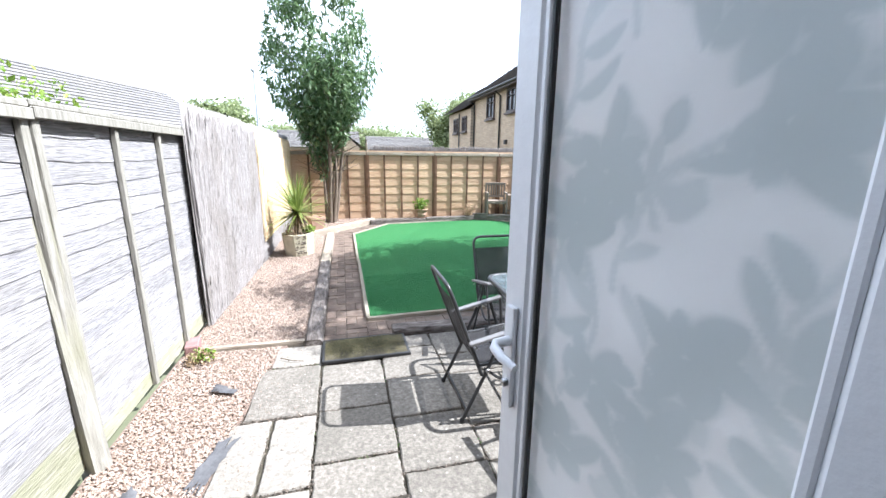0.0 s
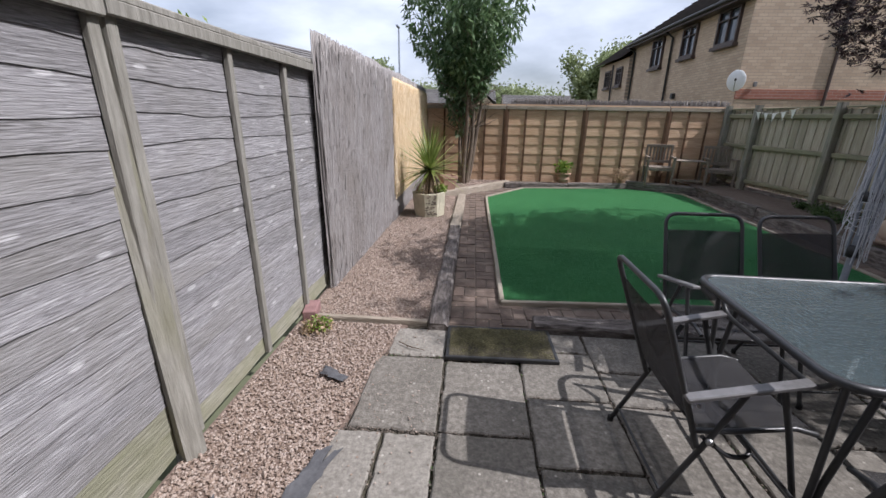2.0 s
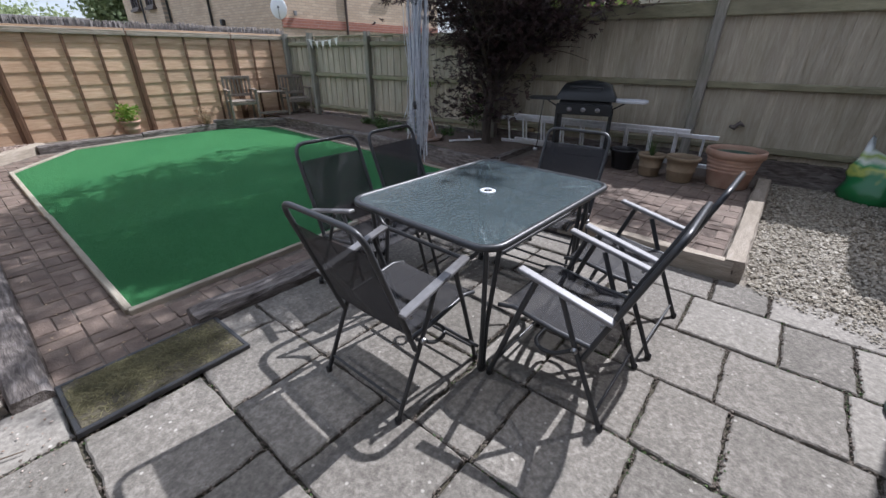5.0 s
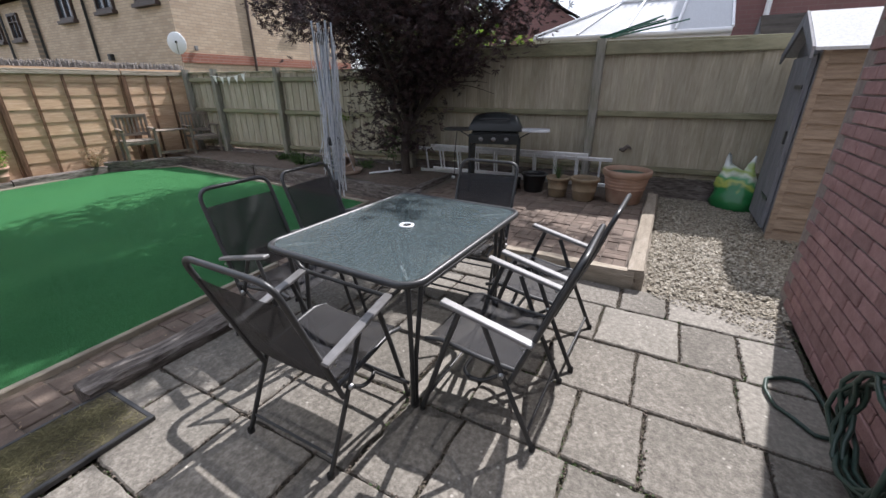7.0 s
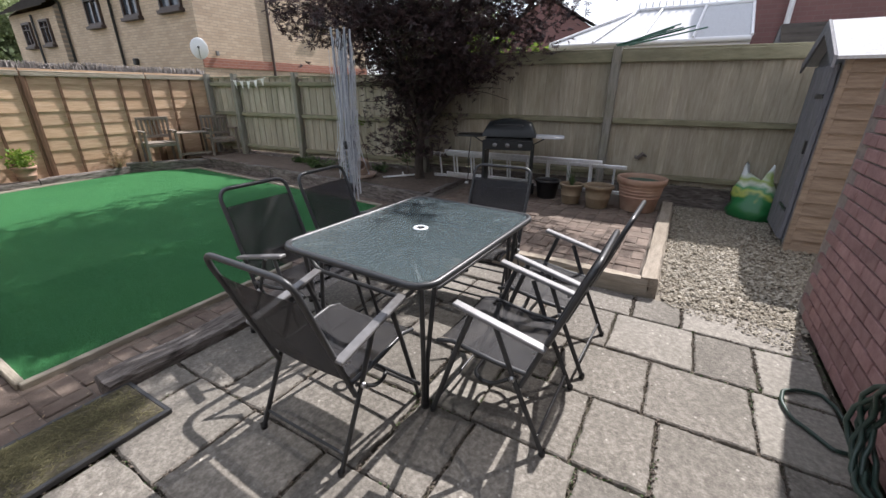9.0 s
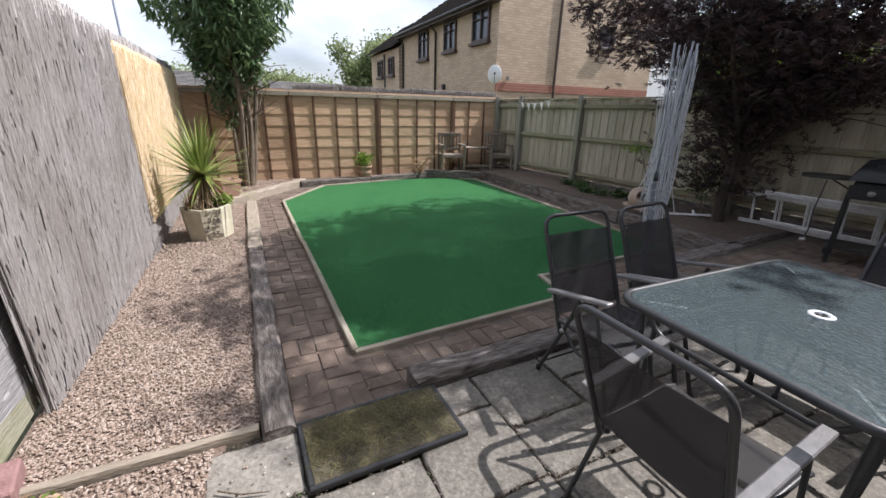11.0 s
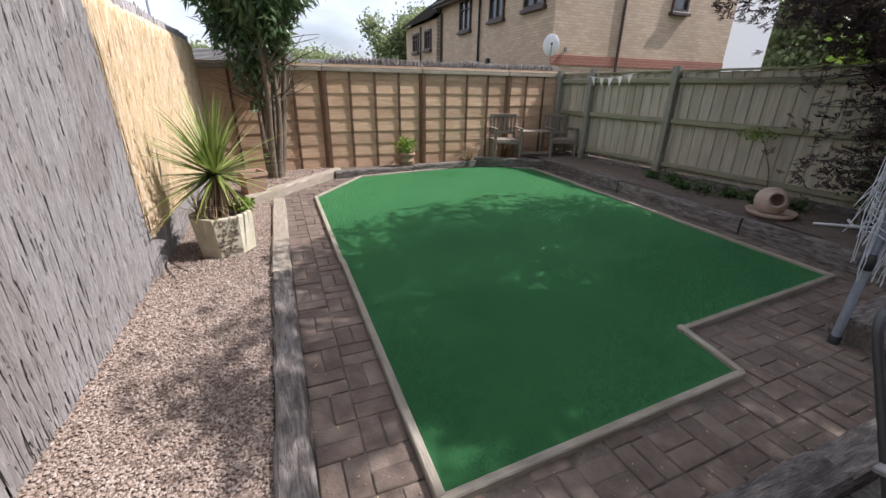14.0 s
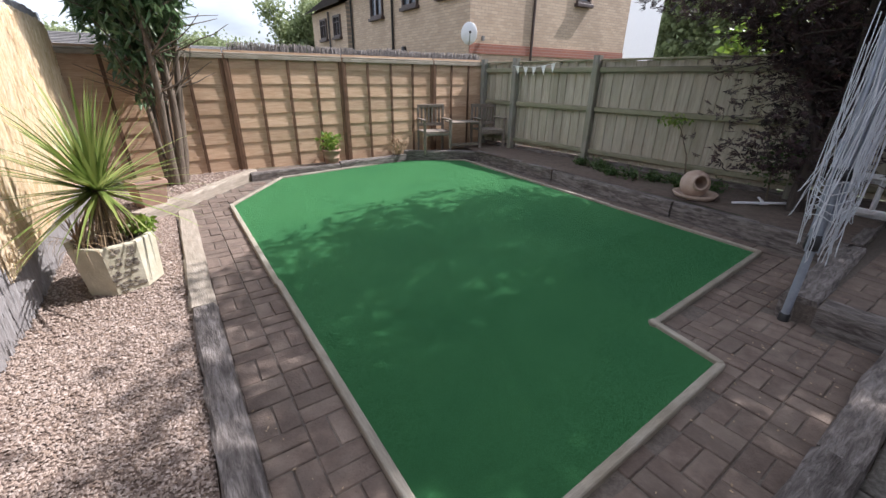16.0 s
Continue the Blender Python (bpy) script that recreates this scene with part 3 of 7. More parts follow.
PEBBLE = ([(1, 0, 0.1), (0.25, 0.8, 0), (-0.85, 0.35, 0.05), (-0.6, -0.7, 0), (0.4, -0.8, -0.05), (0.1, 0.05, 0.62), (0, 0, -0.6)],
          [(0, 1, 5), (1, 2, 5), (2, 3, 5), (3, 4, 5), (4, 0, 5), (1, 0, 6), (2, 1, 6), (3, 2, 6), (4, 3, 6), (0, 4, 6)])
LEAF = ([(0, 0, 0), (0.28, 0.45, 0.05), (0, 1.0, -0.08), (-0.28, 0.45, 0.05), (0, 0.45, -0.02)], [(0, 1, 4), (1, 2, 4), (2, 3, 4), (3, 0, 4)])
STAR = ([(0, 0, 0)] + [p for a in (-80, -40, 0, 40, 80) for p in (
    (0.42 * math.sin(radians(a - 14)), 0.42 * math.cos(radians(a - 14)), 0.03), (math.sin(radians(a)) * (1 - abs(a) / 260), math.cos(radians(a)) * (1 - abs(a) / 260), -0.1),
    (0.42 * math.sin(radians(a + 14)), 0.42 * math.cos(radians(a + 14)), 0.03))], [t for i in range(5) for t in ((0, 1 + 3 * i + 1, 1 + 3 * i), (0, 1 + 3 * i + 2, 1 + 3 * i + 1))])


def inside(pts, outline):
    """Which of the points (n, 2) lie inside the outline."""
    hit = np.zeros(len(pts), bool)
    for (x0, y0), (x1, y1) in zip(outline, outline[1:] + outline[:1]):
        c = (y0 > pts[:, 1]) != (y1 > pts[:, 1])
        with np.errstate(divide="ignore", invalid="ignore"):
            hit ^= c & (pts[:, 0] < (x1 - x0) * (pts[:, 1] - y0) / (y1 - y0) + x0)
    return hit


def spread(outline, count):
    """count points laid evenly at random inside an outline."""
    o = np.array(outline)
    lo, hi = o.min(0), o.max(0)
    got = np.zeros((0, 2))
    while len(got) < count:
        p = rng.uniform(lo, hi, (count * 2, 2))
        got = np.vstack([got, p[inside(p, outline)]])
    return got[:count]


def pebbles(name, outline, count, z, size, material_, parent, rise=None):
    p = spread(outline, count)
    zz = np.full(count, z) + rng.uniform(-0.3, 0.5, count) * size
    if rise is not None:
        zz += rise(p)
    s = size * rng.uniform(0.55, 1.3, count)
    sizes = np.stack([s, s * rng.uniform(0.6, 1.0, count), s * rng.uniform(0.5, 0.9, count)], 1)
    me = scatter(name, *PEBBLE, np.column_stack([p, zz]), random_turns(count, 0.7), sizes)
    ob = part(name, me, material_, parent)
    return tagged(ob, kind="stuff")


# ---- setting: levels ----
PATIO, BRICK, DECK, BED = 0.0, -0.055, 0.085, 0.13
TURF_LINE = [(0.0, 4.10), (1.765, 4.17), (1.84, 4.59), (3.74, 4.71), (4.04, 9.57), (3.27, 10.15), (0.825, 9.83), (0.0, 8.70)]

solid("ground", Shape().slab([(-400, -400), (400, -400), (400, 900), (-400, 900)], -0.6, -0.16), GRASS_FAR, "rough grass and earth around the gardens", "ground", kind="structure")

# ---- the house behind the walker ----
def house_wall(name, boxes, material_=None):
    s = Shape()
    for c, d in boxes:
        s.box(c, d, 0.002)
    return solid(name, s, material_ or MORTAR, "red brick house wall with recessed mortar joints", "wall", kind="structure")


FLOOR = 0.2
wall_rear = house_wall("wall_rear", [((-3.3, 0.28, 2.6), (5.44, 0.27, 5.2)), ((1.715, 0.28, 2.6), (2.71, 0.27, 5.2)), ((-0.11, 0.28, 3.73), (0.94, 0.27, 2.94)), ((-0.11, 0.28, 0.09), (0.94, 0.27, 0.18))])
house_wall("wall_east", [((2.935, -2.0, 2.6), (0.27, 4.29, 5.2))])
house_wall("wall_west", [((-6.155, -2.0, 2.6), (0.27, 4.29, 5.2))], PLASTER)
house_wall("wall_south", [((-1.61, -4.28, 2.6), (9.36, 0.27, 5.2))], PLASTER)
solid("floor", box_shape((8.8, 4.2, 0.1), 0.002, (-1.61, -2.05, FLOOR - 0.06)), LAMINATE, "brown wood laminate floor inside the house", "floor", kind="structure")
solid("ceiling", box_shape((9.3, 4.8, 0.12), 0.002, (-1.61, -1.9, 2.66)), PLASTER, "white painted ceiling over the room", "ceiling", kind="structure")
# Upper walls and roof are unseen, their height set for light on the door.
roof = thing("house_roof", "unseen dark tiled roof added over the brick house", "roof", kind="structure")
part("roof_slope", Shape().box((-1.61, -1.94, 5.25), (9.7, 4.9, 0.07), 0.01), ROOF_DARK, roof)
part("fascia", Shape().box((-1.61, 0.522, 5.14), (9.7, 0.025, 0.15), 0.004), WHITE_PVC, roof, "white fascia board")
part("soffit", Shape().box((-1.61, 0.464, 5.10), (9.7, 0.088, 0.015), 0.003), WHITE_PVC, roof)

# ---- door frame and open door ----
door_frame = thing("door_frame", "white plastic door frame in the brick wall", "door frame", kind="structure")
for x in (-0.545, 0.375):
    part("jamb", box_shape((0.06, 0.12, 2.04), 0.006, (x, 0.33, 1.23)), WHITE_PVC, door_frame)
part("head", box_shape((0.98, 0.12, 0.06), 0.006, (-0.085, 0.33, 2.23)), WHITE_PVC, door_frame)
part("sill", box_shape((0.98, 0.34, 0.04), 0.008, (-0.085, 0.33, 0.19)), WHITE_PVC, door_frame)

HINGE, LATCH = Vector((0.305, 0.30, 0)), Vector((0.168, 1.005, 0))
run = LATCH - HINGE
DOOR_W = run.length
door = thing("door_1", "white plastic door with leaf-patterned obscured glass, standing open", "door", pose(HINGE.x, HINGE.y, 0.225, 0, 0, math.degrees(math.atan2(run.y, run.x))))
DH, ST, SH = 1.97, 0.080, 0.158          # height, latch stile, hinge stile
for x, w in ((SH / 2, SH), (DOOR_W - ST / 2, ST)):
    part("stile", box_shape((w, 0.06, DH), 0.008, (x, 0, DH / 2)), WHITE_PVC, door)
for z, h in ((0.09, 0.18), (DH - 0.055, 0.11)):
    part("rail", box_shape((DOOR_W - ST - SH, 0.06, h), 0.008, ((DOOR_W + SH - ST) / 2, 0, z)), WHITE_PVC, door)
gasket = Shape()
gx0, gx1, gz0, gz1 = SH, DOOR_W - ST, 0.18, DH - 0.11
for side in (-1, 1):
    gasket.box((gx1 - 0.020, side * 0.017, (gz0 + gz1) / 2), (0.008, 0.012, gz1 - gz0), 0.002)
    for z in (gz0 + 0.030, gz1 - 0.030):
        gasket.box(((gx0 + gx1) / 2, side * 0.017, z), (gx1 - gx0 - 0.07, 0.012, 0.010), 0.002)
part("gasket", gasket, BLACK_PLASTIC, door, "black rubber gasket")
bead = Shape()
for x in (gx0 + 0.008, gx1 - 0.008):
    bead.box((x, 0.019, (gz0 + gz1) / 2), (0.016, 0.016, gz1 - gz0), 0.006)
for z in (gz0 + 0.012, gz1 - 0.012):
    bead.box(((gx0 + gx1) / 2, 0.019, z), (gx1 - gx0 - 0.05, 0.016, 0.023), 0.006)
part("glazing_bead", bead, WHITE_PVC, door)


def etched_pane(x0, x1, z0, z1, thick, seed):
    """A pane whose "etch" value traces curved stems with leaves and open flowers."""
    g = np.random.default_rng(seed)
    nx, nz = 80, 280
    xs, zs = np.meshgrid(np.linspace(x0, x1, nx), np.linspace(z0, z1, nz))
    etch = np.zeros_like(xs)
    bend_x = xs + 0.010 * np.sin(zs * 31) + 0.006 * np.sin(xs * 53 + zs * 17)
    bend_z = zs + 0.010 * np.sin(xs * 37 + 1)

    def petal(px, pz, way, length, width, depth):
        c, s_ = math.cos(way), math.sin(way)
        u = ((bend_x - px) * c + (bend_z - pz) * s_) / length
        v = np.abs(-(bend_x - px) * s_ + (bend_z - pz) * c) / width
        fill = np.sqrt(np.clip(np.sin(np.pi * np.clip(u, 0, 1)), 0, 1)) - v
        return depth * np.clip(fill * 2.2, 0, 1) ** 1.3

    def put(layer):
        np.maximum(etch, layer, out=etch)

    for k in range(24):
        px, pz, way = g.uniform(x0, x1), z0 + (z1 - z0) * (k + g.uniform(-0.8, 0.6)) / 24, g.uniform(0.9, 2.3)
        turn = g.uniform(-0.10, 0.10)
        for i in range(26):
            d = np.hypot(bend_x - px, bend_z - pz)
            put(0.55 * np.clip(1.7 - d / 0.008, 0, 1))
            if i % 5 == 3:
                put(petal(px, pz, way + g.choice((-1, 1)) * g.uniform(0.6, 1.2), g.uniform(0.07, 0.12), g.uniform(0.018, 0.032), g.uniform(0.5, 0.85)))
            px, pz = px + 0.014 * math.cos(way), pz + 0.014 * math.sin(way)
            way += turn
        start = g.uniform(0, 6.28)
        count = int(g.integers(5, 8))
        for i in range(count):
            put(petal(px, pz, start + 6.283 * i / count + g.uniform(-0.15, 0.15), g.uniform(0.07, 0.105), g.uniform(0.026, 0.040), g.uniform(0.7, 0.95)))
    for k in range(34):
        put(petal(g.uniform(x0, x1), g.uniform(z0, z1), g.uniform(0, 6.28), g.uniform(0.06, 0.11), g.uniform(0.02, 0.035), g.uniform(0.35, 0.8)))
    q = [(j * nx + i, j * nx + i + 1, (j + 1) * nx + i + 1, (j + 1) * nx + i) for j in range(nz - 1) for i in range(nx - 1)]
    k = nx * nz
    rim = list(range(nx)) + [j * nx + nx - 1 for j in range(1, nz)] + [k - 1 - i for i in range(1, nx)] + [(nz - 1 - j) * nx for j in range(1, nz - 1)]
    v = [(x, y, z) for y in (-thick / 2, thick / 2) for x, z in zip(xs.ravel().tolist(), zs.ravel().tolist())]
    me = bpy.data.meshes.new("pane")
    me.from_pydata(v, [], q + [tuple(i + k for i in f[::-1]) for f in q] + [(b, a, a + k, b + k) for a, b in zip(rim, rim[1:] + rim[:1])])
    value = me.attributes.new("etch", "FLOAT", "POINT")
    value.data.foreach_set("value", np.concatenate([etch.ravel(), etch.ravel()]).astype(np.float32))
    me.update()
    return me


pane = part("pane", etched_pane(gx0, gx1, gz0, gz1, 0.02, 17), DOOR_GLASS, door, "frosted pane with a pressed leaf pattern")
pane.visible_shadow = False
HX, HZ = DOOR_W - 0.042, 0.965
for side in (1, -1):
    plate = part("handle_plate", Shape().box((HX, side * 0.036, HZ - 0.04), (0.03, 0.012, 0.24), 0.006), WHITE_PVC, door)
    lever = Shape().tube([(HX, side * 0.036, HZ), (HX, side * 0.075, HZ), (HX - 0.010, side * 0.084, HZ - 0.003), (HX - 0.045, side * 0.090, HZ - 0.007), (HX - 0.088, side * 0.086, HZ - 0.012)],
                         [0.012, 0.011, 0.011, 0.010, 0.008], 10)
    part("lever", lever, WHITE_PVC, plate)
    key = Shape().lathe([(0.009, 0), (0.009, 0.012), (0.001, 0.013)], 12, (HX, side * 0.04, HZ - 0.1), m=Matrix.Rotation(radians(-90 * side), 3, "X"))
    part("lock_cylinder", key, STEEL, plate, "steel lock cylinder")

# ---- patio base, brick base, beds ----
solid("patio_bed", Shape().slab([(-1.52, 0.42), (2.66, 0.42), (2.66, 3.56), (-1.52, 3.56)], -0.12, PATIO - 0.022), JOINT_SOIL, "dark earth in the joints between paving slabs", "ground", kind="structure")
solid("brick_bed", Shape().slab([(-0.6, 3.56), (2.7, 3.56), (2.7, 4.1), (4.3, 4.2), (4.45, 9.7), (3.3, 10.4), (0.3, 10.1), (-0.9, 8.75), (-0.6, 8.5)], -0.15, BRICK - 0.009), JOINT_SAND,
      "sandy earth under the block paving", "ground", kind="structure")
solid("deck_bed", Shape().slab([(2.7, 1.35), (5.75, 1.35), (5.62, 4.25), (2.7, 4.15)], -0.12, DECK - 0.009), JOINT_SAND, "dark earth under the raised block paving", "ground", kind="structure")
def soil_rise(x, y):
    return 0.025 * noise.noise(Vector((x * 2.1, y * 2.1, 0))) + 0.012 * noise.noise(Vector((x * 8, y * 8, 3)))


def soil_sheet(name, x0, x1, y0, y1, z, edge, material_, label):
    """An uneven earth sheet; edge(y) gives its near side."""
    s = Shape()
    nx, ny = 14, max(6, int((y1 - y0) * 7))
    vs = []
    for j in range(ny + 1):
        y = y0 + (y1 - y0) * j / ny
        a = edge(y) if edge else x0
        for i in range(nx + 1):
            x = a + (x1 - a) * i / nx
            vs.append((x, y, z + soil_rise(x, y)))
    s.add(vs, [(j * (nx + 1) + i, j * (nx + 1) + i + 1, (j + 1) * (nx + 1) + i + 1, (j + 1) * (nx + 1) + i) for j in range(ny) for i in range(nx)], True)
    return solid(name, s, material_, label, "ground", kind="structure")


soil_sheet("soil_bed", 4.15, 5.7, 4.2, 10.33, BED, lambda y: 4.12 + (0.12 if y > 5 else 0), SOIL, "dry brown soil bed along the fence")
solid("far_bed", Shape().slab([(-1.45, 8.5), (-0.9, 8.5), (0.45, 10.1), (3.2, 10.2), (4.3, 9.6), (5.1, 9.6), (5.05, 10.36), (-1.45, 10.36)], -0.1, 0.03), SOIL, "dry earth bed before the rear fence", "ground", kind="structure")
gravel_left = solid("gravel_path", Shape().slab([(-1.52, 3.6), (-0.58, 3.6), (-0.58, 8.5), (-0.9, 8.55), (-1.52, 8.55)], -0.1, 0.0), GRAVEL_BED, "pink gravel path beside the fence", "ground", kind="structure")
pebbles("pebbles", [(-1.5, 3.62), (-0.58, 3.62), (-0.58, 6.3), (-1.48, 6.3)], 27000, 0.006, 0.0085, GRAVEL_PINK, gravel_left)
pebbles("pebbles", [(-1.45, 6.3), (-0.58, 6.3), (-0.58, 8.45), (-0.9, 8.52), (-1.45, 8.52)], 13000, 0.006, 0.0095, GRAVEL_PINK, gravel_left)
gravel_near = solid("gravel_strip", Shape().slab([(-1.52, 0.42), (-0.95, 0.42), (-0.92, 2.0), (-0.84, 2.9), (-0.72, 3.56), (-1.52, 3.56)], -0.1, -0.008), GRAVEL_BED, "pink gravel strip along the fence", "ground", kind="structure")
pebbles("pebbles", [(-1.5, 0.45), (-0.97, 0.45), (-0.93, 2.0), (-0.86, 2.9), (-0.76, 3.55), (-1.5, 3.55)], 19000, 0.0, 0.0085, GRAVEL_PINK, gravel_near)
pebbles("strayed_pebbles", [(-0.95, 1.6), (-0.5, 2.4), (-0.45, 3.5), (-0.8, 3.5)], 170, 0.004, 0.006, GRAVEL_PINK, gravel_near)
gravel_right = solid("gravel_yard", Shape().slab([(2.66, -0.6), (5.85, -0.6), (5.72, 1.35), (2.66, 1.35)], -0.12, -0.01), GRAVEL_PALE_BED, "pale gravel yard beside the shed", "ground", kind="structure")
pebbles("pebbles", [(2.70, 1.25), (2.71, 0.85), (2.62, 0.43), (2.75, -0.5), (5.8, -0.5), (5.7, 1.28), (2.9, 1.28)], 18000, 0.004, 0.0145, GRAVEL_PALE, gravel_right)
pebbles("strayed_pebbles", [(2.3, 0.46), (2.75, 0.46), (2.85, 1.3), (2.6, 1.2), (2.5, 0.8)], 520, 0.006, 0.011, GRAVEL_PALE, gravel_right)
gravel_far = solid("gravel_corner", Shape().slab([(-1.42, 8.57), (-0.9, 8.57), (0.4, 10.12), (0.4, 10.34), (-1.42, 10.34)], 0.031, 0.045), GRAVEL_BED, "pink gravel corner under the tree", "ground", kind="structure")
pebbles("pebbles", [(-1.4, 8.6), (-0.9, 8.6), (0.4, 10.15), (0.4, 10.32), (-1.4, 10.32)], 3600, 0.05, 0.014, GRAVEL_PINK, gravel_far)

# ---- turf ----
turf = solid("artificial_lawn", Shape().slab(TURF_LINE, BRICK - 0.01, BRICK + 0.012), TURF, "bright green artificial turf lying flat", "lawn", kind="structure")
near = spread([(0.03, 4.13), (1.74, 4.2), (1.82, 4.62), (3.7, 4.74), (3.75, 5.6), (0.03, 5.6)], 60000)
far_ = spread([(0.03, 5.6), (3.76, 5.6), (3.9, 8.0), (0.03, 8.0)], 26000)
tp = np.vstack([near, far_])
blade = ([(-0.09, 0, 0), (0.09, 0, 0), (0, 0.25, 1)], [(0, 1, 2)])
tagged(part("turf_blades", scatter("turf_blades", *blade, np.column_stack([tp, np.full(len(tp), BRICK + 0.011)]), random_turns(len(tp), 0.6),
       rng.uniform(0.006, 0.012, len(tp))), TURF_PILE, turf), kind="stuff")


def edge_strips():
    """Timber strips round the lawn, each a piece of its own."""
    o = thing("lawn_edging", "weathered timber edging strips round the artificial lawn", "edging", kind="structure")
    for i, (a, b) in enumerate(zip(TURF_LINE, TURF_LINE[1:] + TURF_LINE[:1])):
        a, b = Vector((*a, 0)), Vector((*b, 0))
        d = b - a
        pieces = max(1, round(d.length / 1.9))
        for k in range(pieces):
            p, q = a + d * (k / pieces), a + d * ((k + 1) / pieces)
            c = (p + q) / 2 + Vector((d.y, -d.x, 0)).normalized() * (0.018 + random.uniform(-0.006, 0.006))
            ang = math.degrees(math.atan2(d.y, d.x)) + random.uniform(-0.35, 0.35)
            ext = 0.04 if k in (0, pieces - 1) else -0.004
            part("strip", box_shape(((q - p).length + ext, 0.042, 0.05), 0.006), EDGING, o, m=pose(c.x, c.y, BRICK + 0.008 + random.uniform(-0.003, 0.004) + 0.002 * (i % 2), random.uniform(-2, 2), 0, ang))


edge_strips()


# ---- sleepers ----
def worn_beam(length, w, h, seed, notch=0.006):
    """A timber with worn, uneven edges and a cracked end."""
    g = random.Random(seed)
    n = max(4, int(length / 0.14))
    ring = [(-0.5, -0.5), (0.5, -0.5), (0.5, 0.36), (0.40, 0.5), (-0.40, 0.5), (-0.5, 0.36)]
    vs, fs = [], []
    for i in range(n + 1):
        x = -length / 2 + length * i / n
        for (a, b) in ring:
            k = notch if b > 0 else 0.0
            vs.append((x + (g.uniform(-k, k) if i in (0, n) else 0), a * w + g.uniform(-k, k), b * h + g.uniform(-k, k * 0.6)))
    m = len(ring)
    for i in range(n):
        for k in range(m):
            fs.append((i * m + k, (i + 1) * m + k, (i + 1) * m + (k + 1) % m, i * m + (k + 1) % m)[::-1])
    fs += [tuple(range(m))[::-1], tuple(range(n * m, n * m + m))]
    return Shape().add(vs, fs)


def sleeper(p, q, w, z0, z1, dark, label, name="sleeper", notch=0.006):
    p, q = Vector((*p, 0)), Vector((*q, 0))
    c, d = (p + q) / 2, q - p
    return solid(name, worn_beam(d.length, w, z1 - z0, int(abs(p.x * 991 + q.y * 57)), notch), SLEEPER_DARK if dark else SLEEPER_PALE, label, "sleeper",
                 pose(c.x, c.y, (z0 + z1) / 2, 0, 0, math.degrees(math.atan2(d.y, d.x))), "garden sleepers")


sleeper((-0.505, 3.50), (-0.505, 6.17), 0.14, -0.12, 0.052, True, "dark cracked railway sleeper between gravel and bricks", notch=0.008)
sleeper((-0.51, 6.18), (-0.485, 8.50), 0.15, -0.12, 0.05, False, "pale weathered sleeper between gravel and bricks")
sleeper((0.185, 3.62), (1.42, 3.60), 0.16, -0.1, 0.062, True, "dark cracked sleeper step beside the patio", notch=0.01)
sleeper((1.43, 3.60), (2.62, 3.61), 0.16, -0.1, 0.058, True, "dark cracked sleeper step behind the chairs", notch=0.01)
sleeper((-0.92, 8.53), (0.50, 10.16), 0.12, -0.1, 0.075, False, "pale weathered sleeper under the tree")
sleeper((0.42, 9.98), (1.8, 10.03), 0.11, -0.1, 0.06, True, "dark low sleeper before the rear fence")
sleeper((1.82, 10.05), (3.12, 10.16), 0.11, -0.1, 0.075, True, "dark low sleeper before the rear fence")
sleeper((3.12, 10.22), (4.33, 9.52), 0.12, -0.1, 0.13, True, "dark sleeper edging the corner bed")
sleeper((4.33, 9.50), (4.28, 7.60), 0.12, -0.1, 0.13, True, "dark sleeper edging the soil bed")
sleeper((4.28, 7.58), (4.17, 5.72), 0.12, -0.1, 0.125, True, "dark sleeper edging the soil bed")
sleeper((4.17, 5.70), (4.09, 4.22), 0.12, -0.1, 0.13, True, "dark sleeper edging the soil bed")
sleeper((2.70, 4.12), (4.16, 4.20), 0.19, -0.1, 0.115, True, "wide dark sleeper at the raised paving's edge")
sleeper((4.19, 4.19), (5.56, 4.26), 0.11, -0.1, 0.138, True, "dark sleeper between raised paving and soil bed")
sleeper((2.755, 4.02), (2.755, 2.62), 0.14, -0.1, 0.12, True, "dark sleeper edging the raised paving")
sleeper((2.74, 2.60), (2.73, 1.36), 0.10, -0.1, 0.13, False, "pale sleeper edging the raised paving")
sleeper((2.70, 1.36), (5.25, 1.36), 0.13, -0.1, 0.15, False, "pale sleeper between raised paving and gravel")
sleeper((-1.42, 3.60), (-0.58, 3.58), 0.045, -0.08, 0.025, False, "pale timber board across the gravel", "gravel_board", 0.003)
solid("loose_brick", box_shape((0.1, 0.2, 0.085), 0.008), BRICK_RED, "red brick standing by the fence base", "brick", pose(-1.46, 3.63, 0.035, 0, 0, 12))

